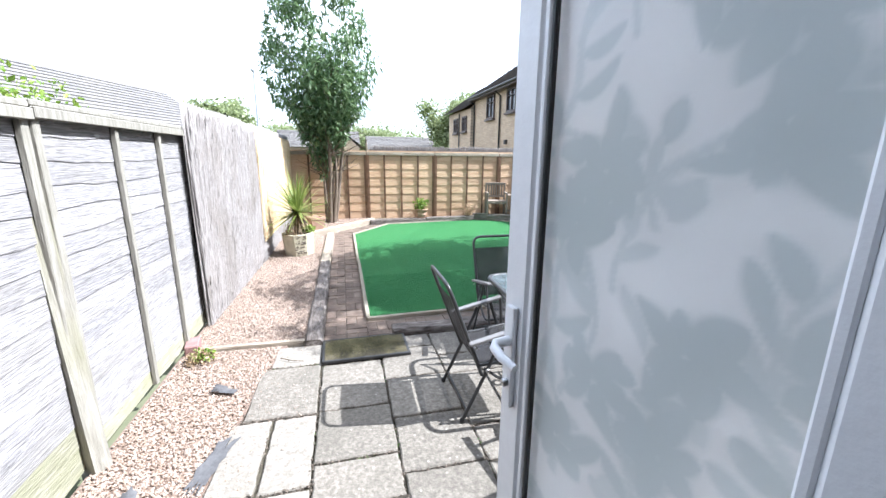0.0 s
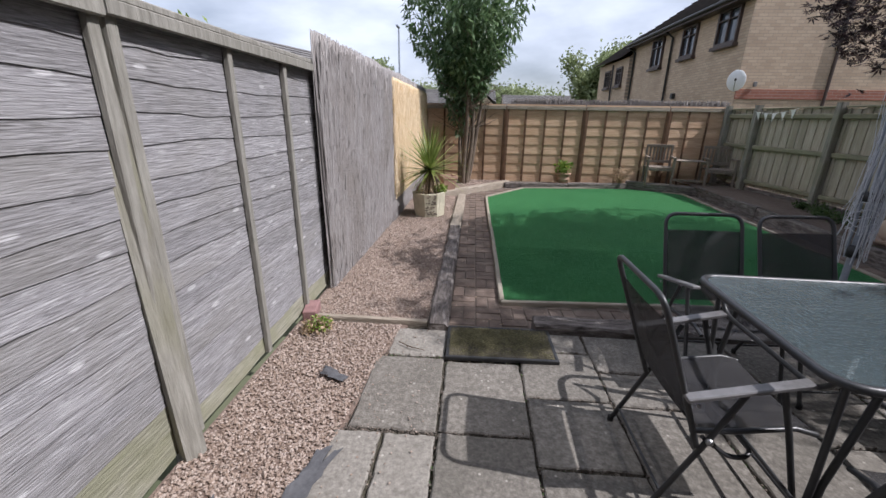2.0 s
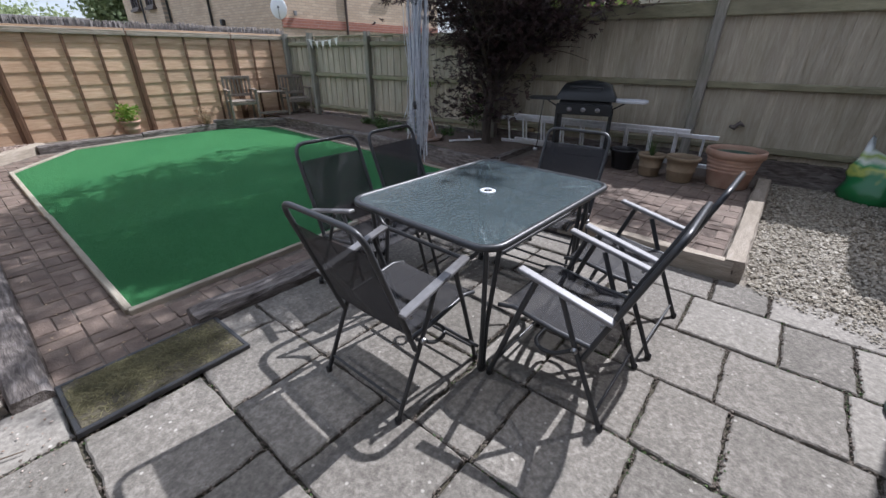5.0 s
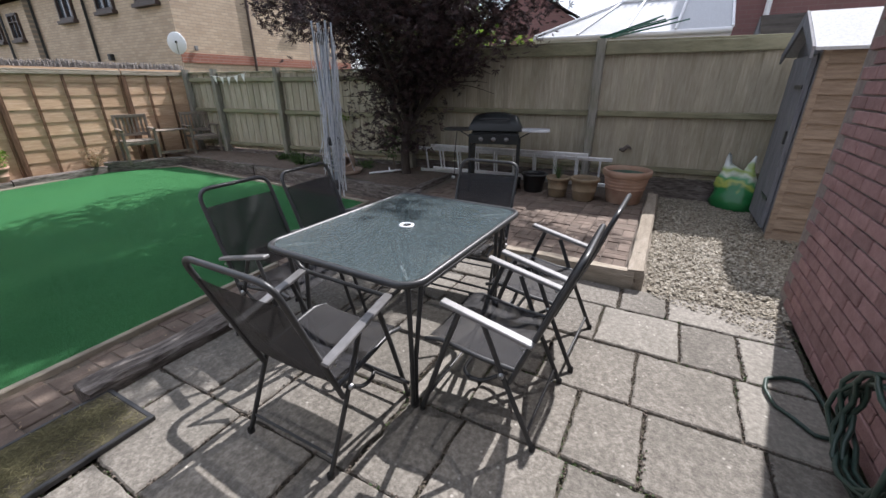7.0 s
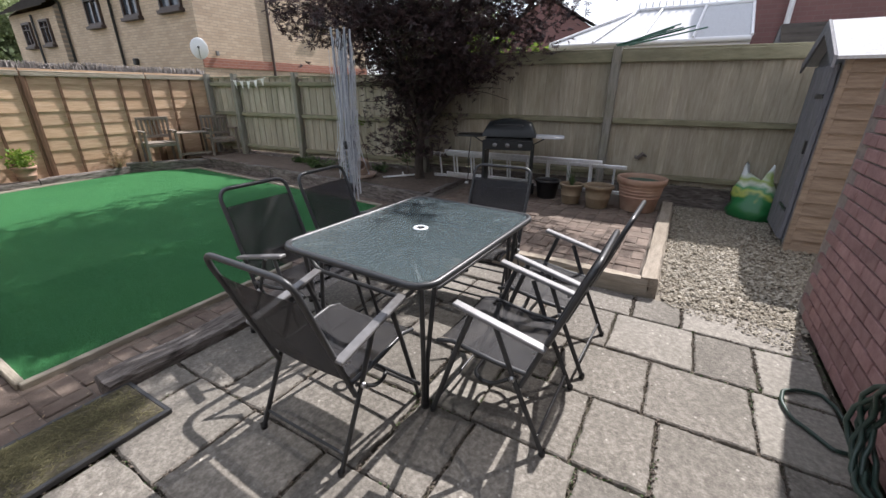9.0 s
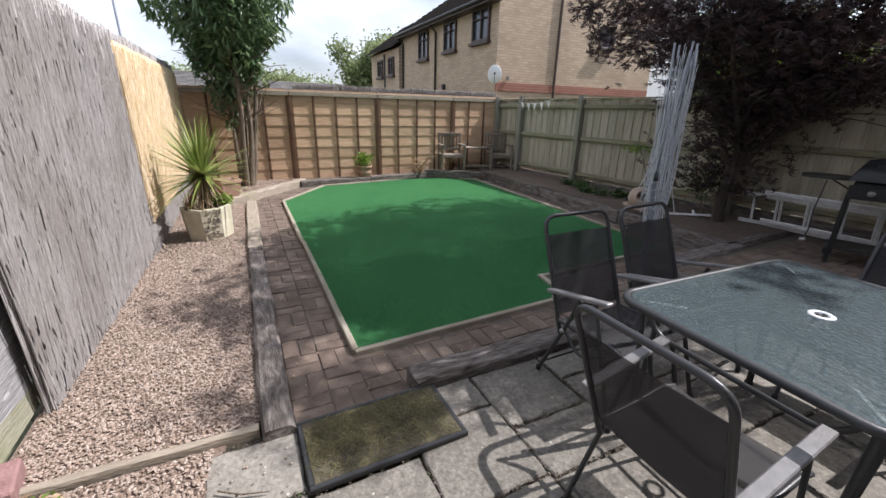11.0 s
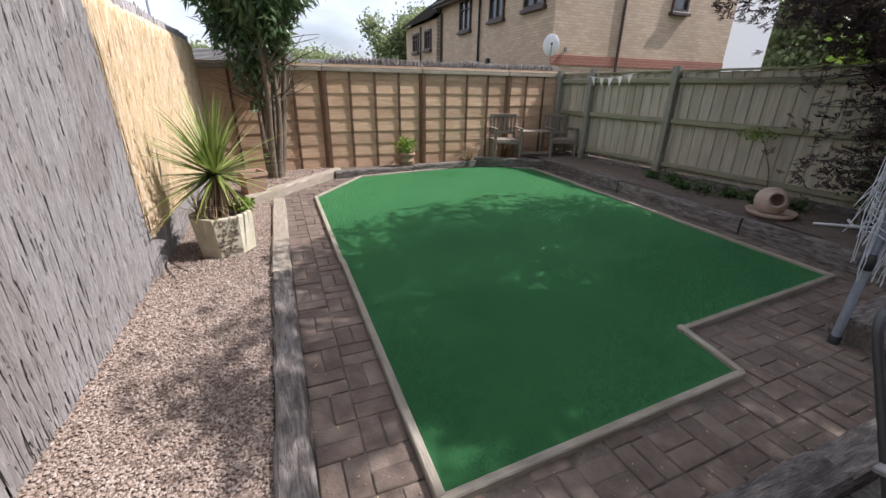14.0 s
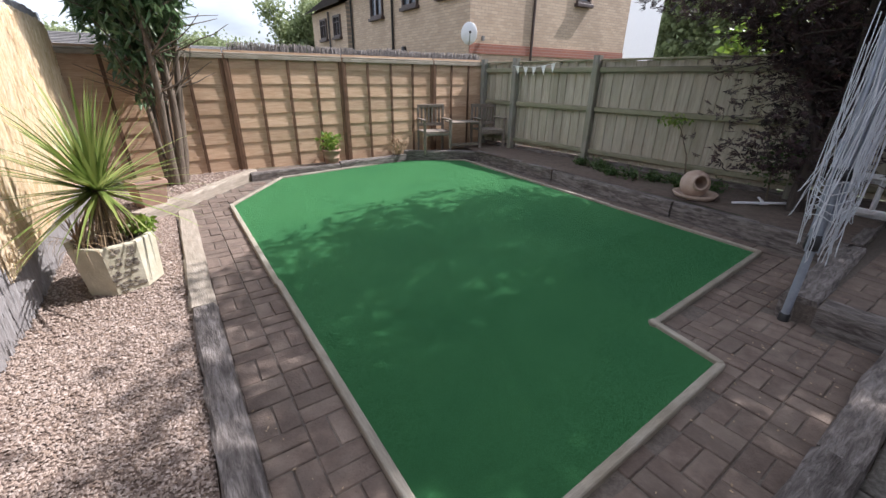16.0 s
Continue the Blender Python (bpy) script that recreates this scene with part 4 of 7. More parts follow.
# ---- left fence: grey lap panels ----
def lap_panel(name, width, rows, pitch, z0, board_mat, frame_mat, battens, label, m, top, drop_green=0, group="", cap=True, sway=0.011):
    """A fence panel: overlapping boards along local x, battens on its face towards local -y."""
    o = thing(name, label, "fence panel", m, group, "structure")
    n = 12
    lip = -0.013 if board_mat is FENCE_TAN else -0.0065
    fx = lip - 0.002
    for r in range(rows):
        g = random.Random(hash((round(width, 2), r)) % 9999 + int(m.translation.y * 100) + int(m.translation.x * 37))
        vs, fs = [], []
        h = pitch + 0.03
        ph = g.uniform(0, 6)
        for i in range(n + 1):
            x = width * i / n
            w = sway * math.sin(ph + x * 3.1) + g.uniform(-sway, sway) * 0.6
            for y, z in ((lip, w), (0.006, w), (0.008, h), (0.0, h)):
                vs.append((x, y, z))
        for i in range(n):
            a, b = i * 4, i * 4 + 4
            fs += [(a, b, b + 1, a + 1), (a + 1, b + 1, b + 2, a + 2), (a + 2, b + 2, b + 3, a + 3), (a + 3, b + 3, b, a)]
        fs += [(0, 1, 2, 3), (n * 4 + 3, n * 4 + 2, n * 4 + 1, n * 4)]
        part("board", Shape().add(vs, fs), FENCE_GREEN if r < drop_green else board_mat, o, m=pose(0, 0, z0 + r * pitch))
    for x, w, d in battens:
        part("batten", box_shape((w, d, top - z0 - 0.02), 0.004, (x, fx - d / 2, (top + z0) / 2)), frame_mat, o)
    if cap:
        part("cap", box_shape((width, 0.075 if board_mat is FENCE_GREY else 0.05, 0.03), 0.006, (width / 2, -0.012, top + 0.005)), frame_mat if board_mat is FENCE_GREY else EDGING, o)
        part("top_rail", box_shape((width, 0.022, 0.05), 0.004, (width / 2, fx - (0.042 if board_mat is FENCE_GREY else 0.014), top - 0.035)), frame_mat if board_mat is FENCE_GREY else EDGING, o)
    return o


GREY_BATTEN = POST_GREY
fence_m = lambda y: pose(-1.53, y, 0, 0, 0, 90)
W = 1.80
lap_panel("fence_panel", W + 0.06, 15, 0.1163, 0.03, FENCE_GREY, GREY_BATTEN, [(0.03, 0.045, 0.03), (0.69, 0.038, 0.03), (1.28, 0.038, 0.03), (W + 0.03, 0.045, 0.03)],
          "weathered grey overlap fence panel with green stained foot", fence_m(2.38), 1.785, 1, "left fence panels")
lap_panel("fence_panel", W + 0.08, 15, 0.1163, 0.03, FENCE_GREY, GREY_BATTEN, [(0.03, 0.045, 0.03), (0.6, 0.038, 0.03), (1.17, 0.038, 0.03), (W + 0.05, 0.045, 0.03)],
          "weathered grey overlap fence panel with green stained foot", fence_m(0.49), 1.775, 2, "left fence panels")
for k in range(3):
    lap_panel("fence_panel", W + 0.1, 9, 0.19, 0.03, FENCE_GREY, GREY_BATTEN, [(0.03, 0.045, 0.03), (0.63, 0.038, 0.03), (1.22, 0.038, 0.03)],
              "weathered grey overlap fence panel behind the reed screen", fence_m(4.32 + k * 2.0), 1.77, 1, "left fence panels")
def upright(foot, head):
    """The pose of a beam that stands from foot to head."""
    d = Vector(head) - Vector(foot)
    return d.length, Matrix.Translation((Vector(head) + Vector(foot)) / 2) @ d.to_track_quat("X", "Y").to_matrix().to_4x4()


for foot, head in (((-1.490, 2.330, -0.14), (-1.580, 2.372, 1.732)), ((-1.56, 4.26, -0.14), (-1.56, 4.26, 1.74)), ((-1.56, 6.26, -0.14), (-1.56, 6.26, 1.72)), ((-1.56, 8.26, -0.14), (-1.56, 8.26, 1.72))):
    tall, m = upright(foot, head)
    solid("fence_post", worn_beam(tall, 0.096, 0.092, int(foot[1] * 10), 0.002), POST_BEAM, "weathered square timber fence post", "fence post", m, "left fence posts")


# ---- reed screens ----
def reeds(name, y0, y1, x_of, z0, z1, step, r, ragged, material_, lean, seed, layers=2):
    """Upright stems, side by side, as one screen."""
    g = np.random.default_rng(seed)
    n = int((y1 - y0) / step) * layers
    y = np.linspace(y0, y1, n) + g.uniform(-step, step, n)
    lift = np.array([noise.noise(Vector((v * 1.7, seed, 0))) for v in y]) * ragged * 0.8
    top = z1 + g.uniform(-ragged, ragged * 0.4, n) + lift
    bot = z0 + g.uniform(0, ragged * 0.5, n)
    levels = np.linspace(0, 1, 5)
    dx = np.cumsum(g.uniform(-0.006, 0.006, (n, 5)), 1)
    dy = np.cumsum(g.uniform(-lean, lean, (n, 5)), 1)
    rr = r * g.uniform(0.6, 1.5, n)
    vs = np.zeros((n, 5, 4, 3))
    for k in range(5):
        for c in range(4):
            w = math.pi / 2 * c + 0.5
            vs[:, k, c, 0] = x_of(y) + dx[:, k] + rr * math.cos(w) + np.where(np.arange(n) % layers == 0, 0.0, -0.014)
            vs[:, k, c, 1] = y + dy[:, k] + rr * math.sin(w)
            vs[:, k, c, 2] = bot + (top - bot) * levels[k]
    f1 = [(k * 4 + c, k * 4 + (c + 1) % 4, k * 4 + 4 + (c + 1) % 4, k * 4 + 4 + c) for k in range(4) for c in range(4)] + [(16, 17, 18, 19)]
    f = (np.array(f1)[None] + (np.arange(n) * 20)[:, None, None]).reshape(-1, 4)
    me = bpy.data.meshes.new(name)
    me.from_pydata(vs.reshape(-1, 3).tolist(), [], f.tolist())
    me.polygons.foreach_set("use_smooth", [True] * len(f))
    me.update()
    return me


def reed_line(y):
    return -1.455 + 0.055 * np.clip((y - 4.1) / 2.4, 0, 1)


grey_screen = thing("reed_screen", "weathered grey reed screen with a ragged top edge", "reed screen", kind="structure")
tagged(part("reeds", reeds("reeds", 4.10, 10.25, reed_line, 0.0, 1.985, 0.0062, 0.0036, 0.045, REED_GREY, 0.018, 3, 3), REED_GREY, grey_screen), kind="stuff")
def splinters(name, y0, y1, z0, z1, x_of, count, longest, r, material_, parent, seed):
    """Short broken stems lying over a reed screen, a little askew."""
    g = np.random.default_rng(seed)
    y, size = g.uniform(y0, y1, count), longest * g.uniform(0.2, 1.0, count) ** 1.4
    z = z0 + (z1 - z0 - size) * g.uniform(0, 1, count)
    lean, tip = g.normal(0.012, 0.055, count), g.normal(0, 0.012, count)
    x = x_of(y) + g.uniform(0.004, 0.017, count)
    rr = r * g.uniform(0.5, 1.5, count)
    vs = np.zeros((count, 2, 3, 3))
    for k in (0, 1):
        for c in range(3):
            w = 2.094 * c
            vs[:, k, c, 0] = x + rr * math.cos(w) + k * np.abs(tip) * 0.6
            vs[:, k, c, 1] = y + rr * math.sin(w) + k * lean * size
            vs[:, k, c, 2] = z + k * size
    q = np.array([(0, 1, 4, 3), (1, 2, 5, 4), (2, 0, 3, 5)])
    f = (q[None] + (np.arange(count) * 6)[:, None, None]).reshape(-1, 4)
    me = bpy.data.meshes.new(name)
    me.from_pydata(vs.reshape(-1, 3).tolist(), [], f.tolist())
    me.update()
    return tagged(part(name, me, material_, parent), kind="stuff")


splinters("broken_reeds", 4.10, 7.2, 0.0, 1.96, reed_line, 9000, 0.62, 0.0034, REED_GREY, grey_screen, 23)
splinters("broken_reeds", 6.4, 10.2, 0.0, 0.42, lambda y: reed_line(y) + 0.012, 1500, 0.4, 0.0034, REED_GREY, grey_screen, 24)
wire = Shape()
for z in (0.32, 0.78, 1.25, 1.7):
    wire.tube([(float(reed_line(np.array(y))) + 0.012, y, z + 0.012 * math.sin(y * 5)) for y in np.arange(4.12, 6.6, 0.12)], 0.0013, 4)
part("wire", wire, STEEL, grey_screen, "thin binding wire")
gold_screen = thing("bamboo_screen", "golden split bamboo screen hung over grey reeds", "bamboo screen", kind="structure")
tagged(part("reeds", reeds("gold_reeds", 6.50, 10.15, lambda y: reed_line(y) + 0.035, 0.30, 1.90, 0.0065, 0.0038, 0.02, REED_GOLD, 0.006, 5, 3), REED_GOLD, gold_screen), kind="stuff")

splinters("broken_reeds", 6.5, 10.15, 0.30, 1.88, lambda y: reed_line(y) + 0.035, 7000, 0.40, 0.0030, REED_GOLD, gold_screen, 25)

# ---- rear fence: tan lap panels ----
back = [(-1.42, 1.80), (0.40, 1.69), (2.11, 1.73), (3.86, 1.20)]
for x, w in back:
    inner = [(w * k / 4, 0.042, 0.013) for k in (1, 2, 3)] if w > 1.5 else [(w * k / 3, 0.042, 0.013) for k in (1, 2)]
    lap_panel("fence_panel", w, 8, 0.205, 0.035, FENCE_TAN, BATTEN_BROWN, [(0.028, 0.05, 0.015)] + inner + [(w - 0.028, 0.05, 0.015)],
              "tan overlap fence panel with dark brown battens", pose(x, 10.36, 0), 1.655, 0, "rear fence panels", sway=0.003)
for x in (0.40, 2.11, 3.86):
    solid("fence_post", box_shape((0.062, 0.085, 1.72), 0.006), BATTEN_BROWN, "dark brown square fence post", "fence post", pose(x, 10.366, 0.80), "rear fence posts")
rear_brush = thing("brushwood_fence", "grey ragged brushwood fence behind the garden", "fence", kind="structure")
bm_ = reeds("brush", 0.6, 5.2, lambda y: 0 * y, 0.0, 1.82, 0.0065, 0.0042, 0.055, REED_GREY, 0.045, 9, 3)
tagged(part("brush", bm_, BRUSH, rear_brush, m=Matrix.Translation((0, 10.8, 0)) @ Matrix(((0, 1, 0, 0), (1, 0, 0, 0), (0, 0, 1, 0), (0, 0, 0, 1)))), kind="stuff")

# ---- right fence: upright boards behind rails ----
def fence_x(y):
    return 5.225 + (7.81 - y) * 0.075


ANGLE = math.degrees(math.atan(0.075))
POSTS = [10.28, 9.45, 7.80, 5.05, 2.27, -0.55]
boards_mesh = {}
for k, (ya, yb) in enumerate(zip(POSTS, POSTS[1:])):
    top = 1.64 if ya > 5.1 else 1.90
    base = 0.20 if ya > 5.1 else 0.27
    length = (ya - yb) / math.cos(radians(ANGLE))
    m = pose(fence_x(ya), ya, 0, 0, 0, -90 + ANGLE)
    o = thing("closeboard_fence", "weathered upright board fence with mossy green rails", "fence", m, "right fence bays", "structure")
    n = round(length / (0.082 if ya > 5.1 else 0.098))
    for i in range(n):
        key = (round(top - base, 2), i % 3)
        if key not in boards_mesh:
            w = (0.096 if ya > 5.1 else 0.114) + 0.004 * (i % 3)
            boards_mesh[key] = Shape().add([(-w / 2, 0, 0), (w / 2, 0, 0), (w / 2, 0.018, 0), (-w / 2, 0.009, 0), (-w / 2, 0, key[0]), (w / 2, 0, key[0]), (w / 2, 0.018, key[0]), (-w / 2, 0.009, key[0])],
                                           [(0, 1, 5, 4), (1, 2, 6, 5), (2, 3, 7, 6), (3, 0, 4, 7), (4, 5, 6, 7), (3, 2, 1, 0)]).mesh("board")
        part("board", boards_mesh[key], CLOSEBOARD, o, m=pose((i + 0.5) * length / n, 0.030 + 0.013 * (i % 2) + random.uniform(0, 0.002), base + random.uniform(-0.012, 0.008), 0, random.uniform(-0.15, 0.15), 0))
    for z, h in ((base + 0.10, 0.07), (0.95 if ya > 5.1 else 1.06, 0.075), (top - (0.12 if ya > 5.1 else 0.065), 0.075 if ya > 5.1 else 0.14)):
        part("rail", box_shape((length - 0.1, 0.055, h), 0.012, (length / 2, -0.004, z)), RAIL_GREEN, o)
    part("cap", box_shape((length - 0.08, 0.075, 0.025), 0.005, (length / 2, 0.02, top + 0.016)), RAIL_GREEN, o)
    part("gravel_board", box_shape((length - 0.08, 0.03, base + 0.1), 0.005, (length / 2, 0.028, (base - 0.11) / 2)), SLEEPER_DARK, o, "dark gravel board")
for y in POSTS:
    top = 1.72 if y > 5.1 else 1.95
    solid("fence_post", worn_beam(top + 0.1, 0.105, 0.10, int(y * 7), 0.002), POST_BEAM, "weathered square timber post with green algae", "fence post", pose(fence_x(y) - 0.035, y, (top - 0.1) / 2, 0, -90, 0), "right fence posts")

# ---- patio set ----
def arc_corner(pts, r, n=4):
    """Rounds the inner corners of a polyline."""
    pts = [Vector(p) for p in pts]
    out = [pts[0]]
    for a, b, c in zip(pts, pts[1:], pts[2:]):
        u, v = (a - b).normalized(), (c - b).normalized()
        p, q = b + u * r, b + v * r
        for k in range(n + 1):
            t = k / n
            out.append(p * (1 - t) ** 2 + b * 2 * t * (1 - t) + q * t * t)
    return out + [pts[-1]]


def cloth(rows, bulge, n=8, thick=0.004):
    """A stretched cloth between cross lines (left, right), sagging a little."""
    vs, fs = [], []
    m = len(rows)
    for k in (0, 1):
        for j, (a, b) in enumerate(rows):
            a, b = Vector(a), Vector(b)
            for i in range(n + 1):
                t = i / n
                p = a.lerp(b, t) + Vector(bulge) * math.sin(math.pi * t) * math.sin(math.pi * (0.15 + 0.7 * j / (m - 1)))
                vs.append(p + Vector((0, thick * k * 0.6, -thick * k)))
    w = n + 1
    for j in range(m - 1):
        for i in range(n):
            q = (j * w + i, j * w + i + 1, (j + 1) * w + i + 1, (j + 1) * w + i)
            fs += [q, tuple(x + m * w for x in q[::-1])]
    return Shape().add(vs, fs, True)


def folding_chair(m, label):
    """Faces local +y; the origin is on the ground under the seat."""
    o = thing("folding_chair", label, "chair", m, "chairs round the table")
    hw = 0.225
    lo, top = Vector((0, -0.115, 0.30)), Vector((0, -0.335, 0.885))
    frame_pts = [(-hw, lo.y, lo.z), (-hw, top.y, top.z), (hw, top.y, top.z), (hw, lo.y, lo.z)]
    part("back_frame", Shape().tube(arc_corner(frame_pts, 0.075, 6), 0.0115, 8), BLACK_METAL, o)
    def on_back(t, x, off=0.0):
        p = lo.lerp(top, t)
        return (x, p.y + off, p.z)
    part("backrest", cloth([(on_back(t, -hw + 0.008), on_back(t, hw - 0.008)) for t in (0.16, 0.32, 0.5, 0.68, 0.84)], (0, -0.022, 0), 8), TEXTILENE, o, "black woven mesh")
    seat_rows = [((-hw + 0.01, y, z), (hw - 0.01, y, z)) for y, z in ((-0.135, 0.375), (-0.02, 0.378), (0.09, 0.395), (0.19, 0.412), (0.255, 0.405), (0.275, 0.385))]
    part("seat", cloth(seat_rows, (0, 0, -0.022), 8), TEXTILENE, o, "black woven mesh")
    for sx in (-1, 1):
        x = sx * hw
        part("seat_rail", Shape().tube([(x, -0.15, 0.368), (x, 0.0, 0.375), (x, 0.2, 0.405), (x, 0.275, 0.385)], 0.0105, 8), BLACK_METAL, o)
        xa = sx * (hw + 0.022)
        arm = Shape().box((xa, -0.012, 0.565), (0.042, 0.40, 0.018), 0.007, Matrix.Rotation(radians(13), 3, "X"))
        armrest = part("armrest", arm, GREY_ARM, o, "worn grey armrest")
        part("rivet", Shape().lathe([(0.007, 0), (0.006, 0.004), (0.001, 0.005)], 8, (sx * (hw + 0.032), -0.165, 0.50), m=Matrix.Rotation(radians(90 * sx), 3, "Y")), STEEL, armrest)
        part("front_leg", Shape().tube([(xa, 0.105, 0.575), (xa, 0.165, 0.40), (xa, 0.285, 0.012)], 0.0125, 8, flat=0.7), BLACK_METAL, o)
        xr = sx * (hw + 0.008)
        part("rear_leg", Shape().tube([(xr, 0.005, 0.55), (xr, -0.085, 0.335), (xr, -0.235, 0.012)], 0.0125, 8, flat=0.7), BLACK_METAL, o)
        part("pivot", Shape().lathe([(0.013, 0), (0.013, 0.012), (0.004, 0.016)], 10, (sx * (hw + 0.012), -0.085, 0.335), m=Matrix.Rotation(radians(90 * sx), 3, "Y")), STEEL, o, "worn steel pivot")
        for y in (0.286, -0.236):
            part("foot_cap", Shape().lathe([(0.0, 0.0), (0.015, 0.0), (0.015, 0.022), (0.012, 0.026)], 10, (xa if y > 0 else xr, y, 0)), BLACK_PLASTIC, o)
    part("rear_bar", Shape().tube([(-hw, -0.205, 0.075), (hw, -0.205, 0.075)], 0.007, 6), BLACK_METAL, o)
    part("front_bar", Shape().tube([(-hw - 0.02, 0.262, 0.085), (hw + 0.02, 0.262, 0.085)], 0.007, 6), BLACK_METAL, o)
    part("loop", Shape().tube(arc_corner([(-hw + 0.004, -0.10, 0.34), (-hw + 0.004, 0.02, 0.245), (-hw + 0.004, 0.10, 0.27), (hw - 0.004, 0.10, 0.27), (hw - 0.004, 0.02, 0.245), (hw - 0.004, -0.10, 0.34)], 0.05, 4), 0.009, 8), BLACK_METAL, o)
    return o


chair = folding_chair(pose(0.675, 2.475, 0, 0, 0, -90), "black folding garden chair with mesh seat, empty")
for x, y, turn in ((1.13, 3.19, 180), (1.69, 3.19, 184), (2.17, 2.46, 92), (1.165, 1.83, 0), (1.76, 1.79, -2)):
    copy_thing(chair, pose(x, y, 0, 0, 0, turn))


def rounded_rect(w, d, r, n=5):
    pts = []
    for cx, cy, a0 in ((w / 2 - r, d / 2 - r, 0), (-w / 2 + r, d / 2 - r, 90), (-w / 2 + r, -d / 2 + r, 180), (w / 2 - r, -d / 2 + r, 270)):
        for k in range(n + 1):
            a = radians(a0 + 90 * k / n)
            pts.append((cx + r * math.cos(a), cy + r * math.sin(a)))
    return pts


def garden_table(m):
    o = thing("garden_table", "rectangular garden table with rippled grey glass top", "table", m)
    w, d, z = 1.16, 0.87, 0.71
    ring = rounded_rect(w - 0.03, d - 0.03, 0.085)
    n = len(ring)
    hole = [(0.028 * math.cos(math.atan2(y, x)), 0.028 * math.sin(math.atan2(y, x))) for x, y in ring]
    vs = [(x, y, z) for x, y in ring] + [(x, y, z) for x, y in hole] + [(x, y, z - 0.005) for x, y in ring] + [(x, y, z - 0.005) for x, y in hole]
    fs = []
    for i in range(n):
        j = (i + 1) % n
        fs += [(i, j, n + j, n + i), (2 * n + j, 2 * n + i, 3 * n + i, 3 * n + j), (n + i, n + j, 3 * n + j, 3 * n + i)]
    glass = part("glass_top", Shape().add(vs, fs), TABLE_GLASS, o, "rippled grey safety glass")
    glass.visible_shadow = False
    part("rim", Shape().tube([(x, y, z - 0.010) for x, y in rounded_rect(w, d, 0.095, 6)], 0.016, 8, True), BLACK_METAL, o, "dark painted metal rim")
    part("parasol_ring", Shape().lathe([(0.026, z - 0.006), (0.026, z + 0.004), (0.034, z + 0.006), (0.042, z + 0.002), (0.042, z)], 24), WHITE_PVC, o, "white plastic parasol ring")
    for sx in (-1, 1):
        for sy in (-1, 1):
            cx, cy = sx * (w / 2 - 0.06), sy * (d / 2 - 0.06)
            part("corner_brace", Shape().box(((cx * 2 - sx * 0.13) / 2, (cy * 2 - sy * 0.13) / 2, z - 0.016), (0.17, 0.014, 0.006), 0.002, Matrix.Rotation(math.atan2(sy, sx), 3, "Z")), ALU, o, "pale metal brace")
            leg = Shape()
            fx, fy = sx * (w / 2 - 0.12), sy * (d / 2 - 0.09)
            leg.tube([(cx - sx * 0.02, cy - sy * 0.015, z - 0.02), (fx + sx * 0.01, fy, 0.25), (fx + sx * 0.012, fy, 0.012)], 0.0115, 8)
            leg.tube([(cx - sx * 0.13, cy - sy * 0.015, z - 0.02), (fx - sx * 0.02, fy, 0.25), (fx - sx * 0.012, fy, 0.012)], 0.0115, 8)
            part("leg", leg, BLACK_METAL, o)
            part("foot_cap", Shape().lathe([(0, 0), (0.022, 0), (0.022, 0.03), (0.016, 0.036)], 10, (fx, fy, 0)), BLACK_PLASTIC, o)
    for sy in (-1, 1):
        y = sy * (d / 2 - 0.09)
        part("side_bar", Shape().tube(arc_corner([(-w / 2 + 0.16, y, z - 0.05), (-w / 2 + 0.2, y, z - 0.12), (w / 2 - 0.2, y, z - 0.12), (w / 2 - 0.16, y, z - 0.05)], 0.04, 3), 0.009, 8), BLACK_METAL, o)
    for sx in (-1, 1):
        x = sx * (w / 2 - 0.08)
        part("end_bar", Shape().tube(arc_corner([(x, -d / 2 + 0.10, z - 0.05), (x, -d / 2 + 0.16, z - 0.13), (x, d / 2 - 0.16, z - 0.13), (x, d / 2 - 0.10, z - 0.05)], 0.05, 3), 0.010, 8), BLACK_METAL, o)
        part("cross_bar", Shape().tube([(x, -d / 2 + 0.09, 0.16), (x, d / 2 - 0.09, 0.16)], 0.008, 8), BLACK_METAL, o)
    return o


garden_table(pose(1.392, 2.49, 0, 0, 0, -2.0))

# ---- mossy board before the step ----
mat_o = thing("paving_tray", "dark edged sunken board grown over with dry moss", "board", pose(-0.075, 3.345, 0.0, 0, 0, 0.8))
part("panel", Shape().box((0, 0, 0.012), (0.66, 0.35, 0.022), 0.004), MAT_MOSS, mat_o)
for p, s in (((0, -0.187, 0.013), (0.70, 0.022, 0.028)), ((0, 0.187, 0.011), (0.70, 0.022, 0.022)), ((-0.339, 0, 0.012), (0.022, 0.35, 0.024)), ((0.339, 0, 0.012), (0.022, 0.35, 0.024))):
    part("edge", box_shape(s, 0.004, p), BLACK_PLASTIC, mat_o)
mp = np.vstack([rng.normal((-0.12, 0.03), (0.11, 0.07), (1500, 2)), rng.normal((0.16, 0.04), (0.09, 0.07), (1100, 2)), rng.uniform((-0.32, -0.16), (0.32, 0.17), (700, 2))])
mp = mp[(abs(mp[:, 0]) < 0.32) & (abs(mp[:, 1]) < 0.165)]
straw = ([(-0.06, 0, 0), (0.06, 0, 0), (0.05, 0.5, 0.08), (-0.05, 0.5, 0.08), (0, 1.0, 0)], [(0, 1, 2), (0, 2, 3), (3, 2, 4)])
tagged(part("moss", scatter("moss", *straw, np.column_stack([mp, np.full(len(mp), 0.024)]), random_turns(len(mp), 0.25), rng.uniform(0.012, 0.045, len(mp))), MAT_STRAW, mat_o), kind="stuff")

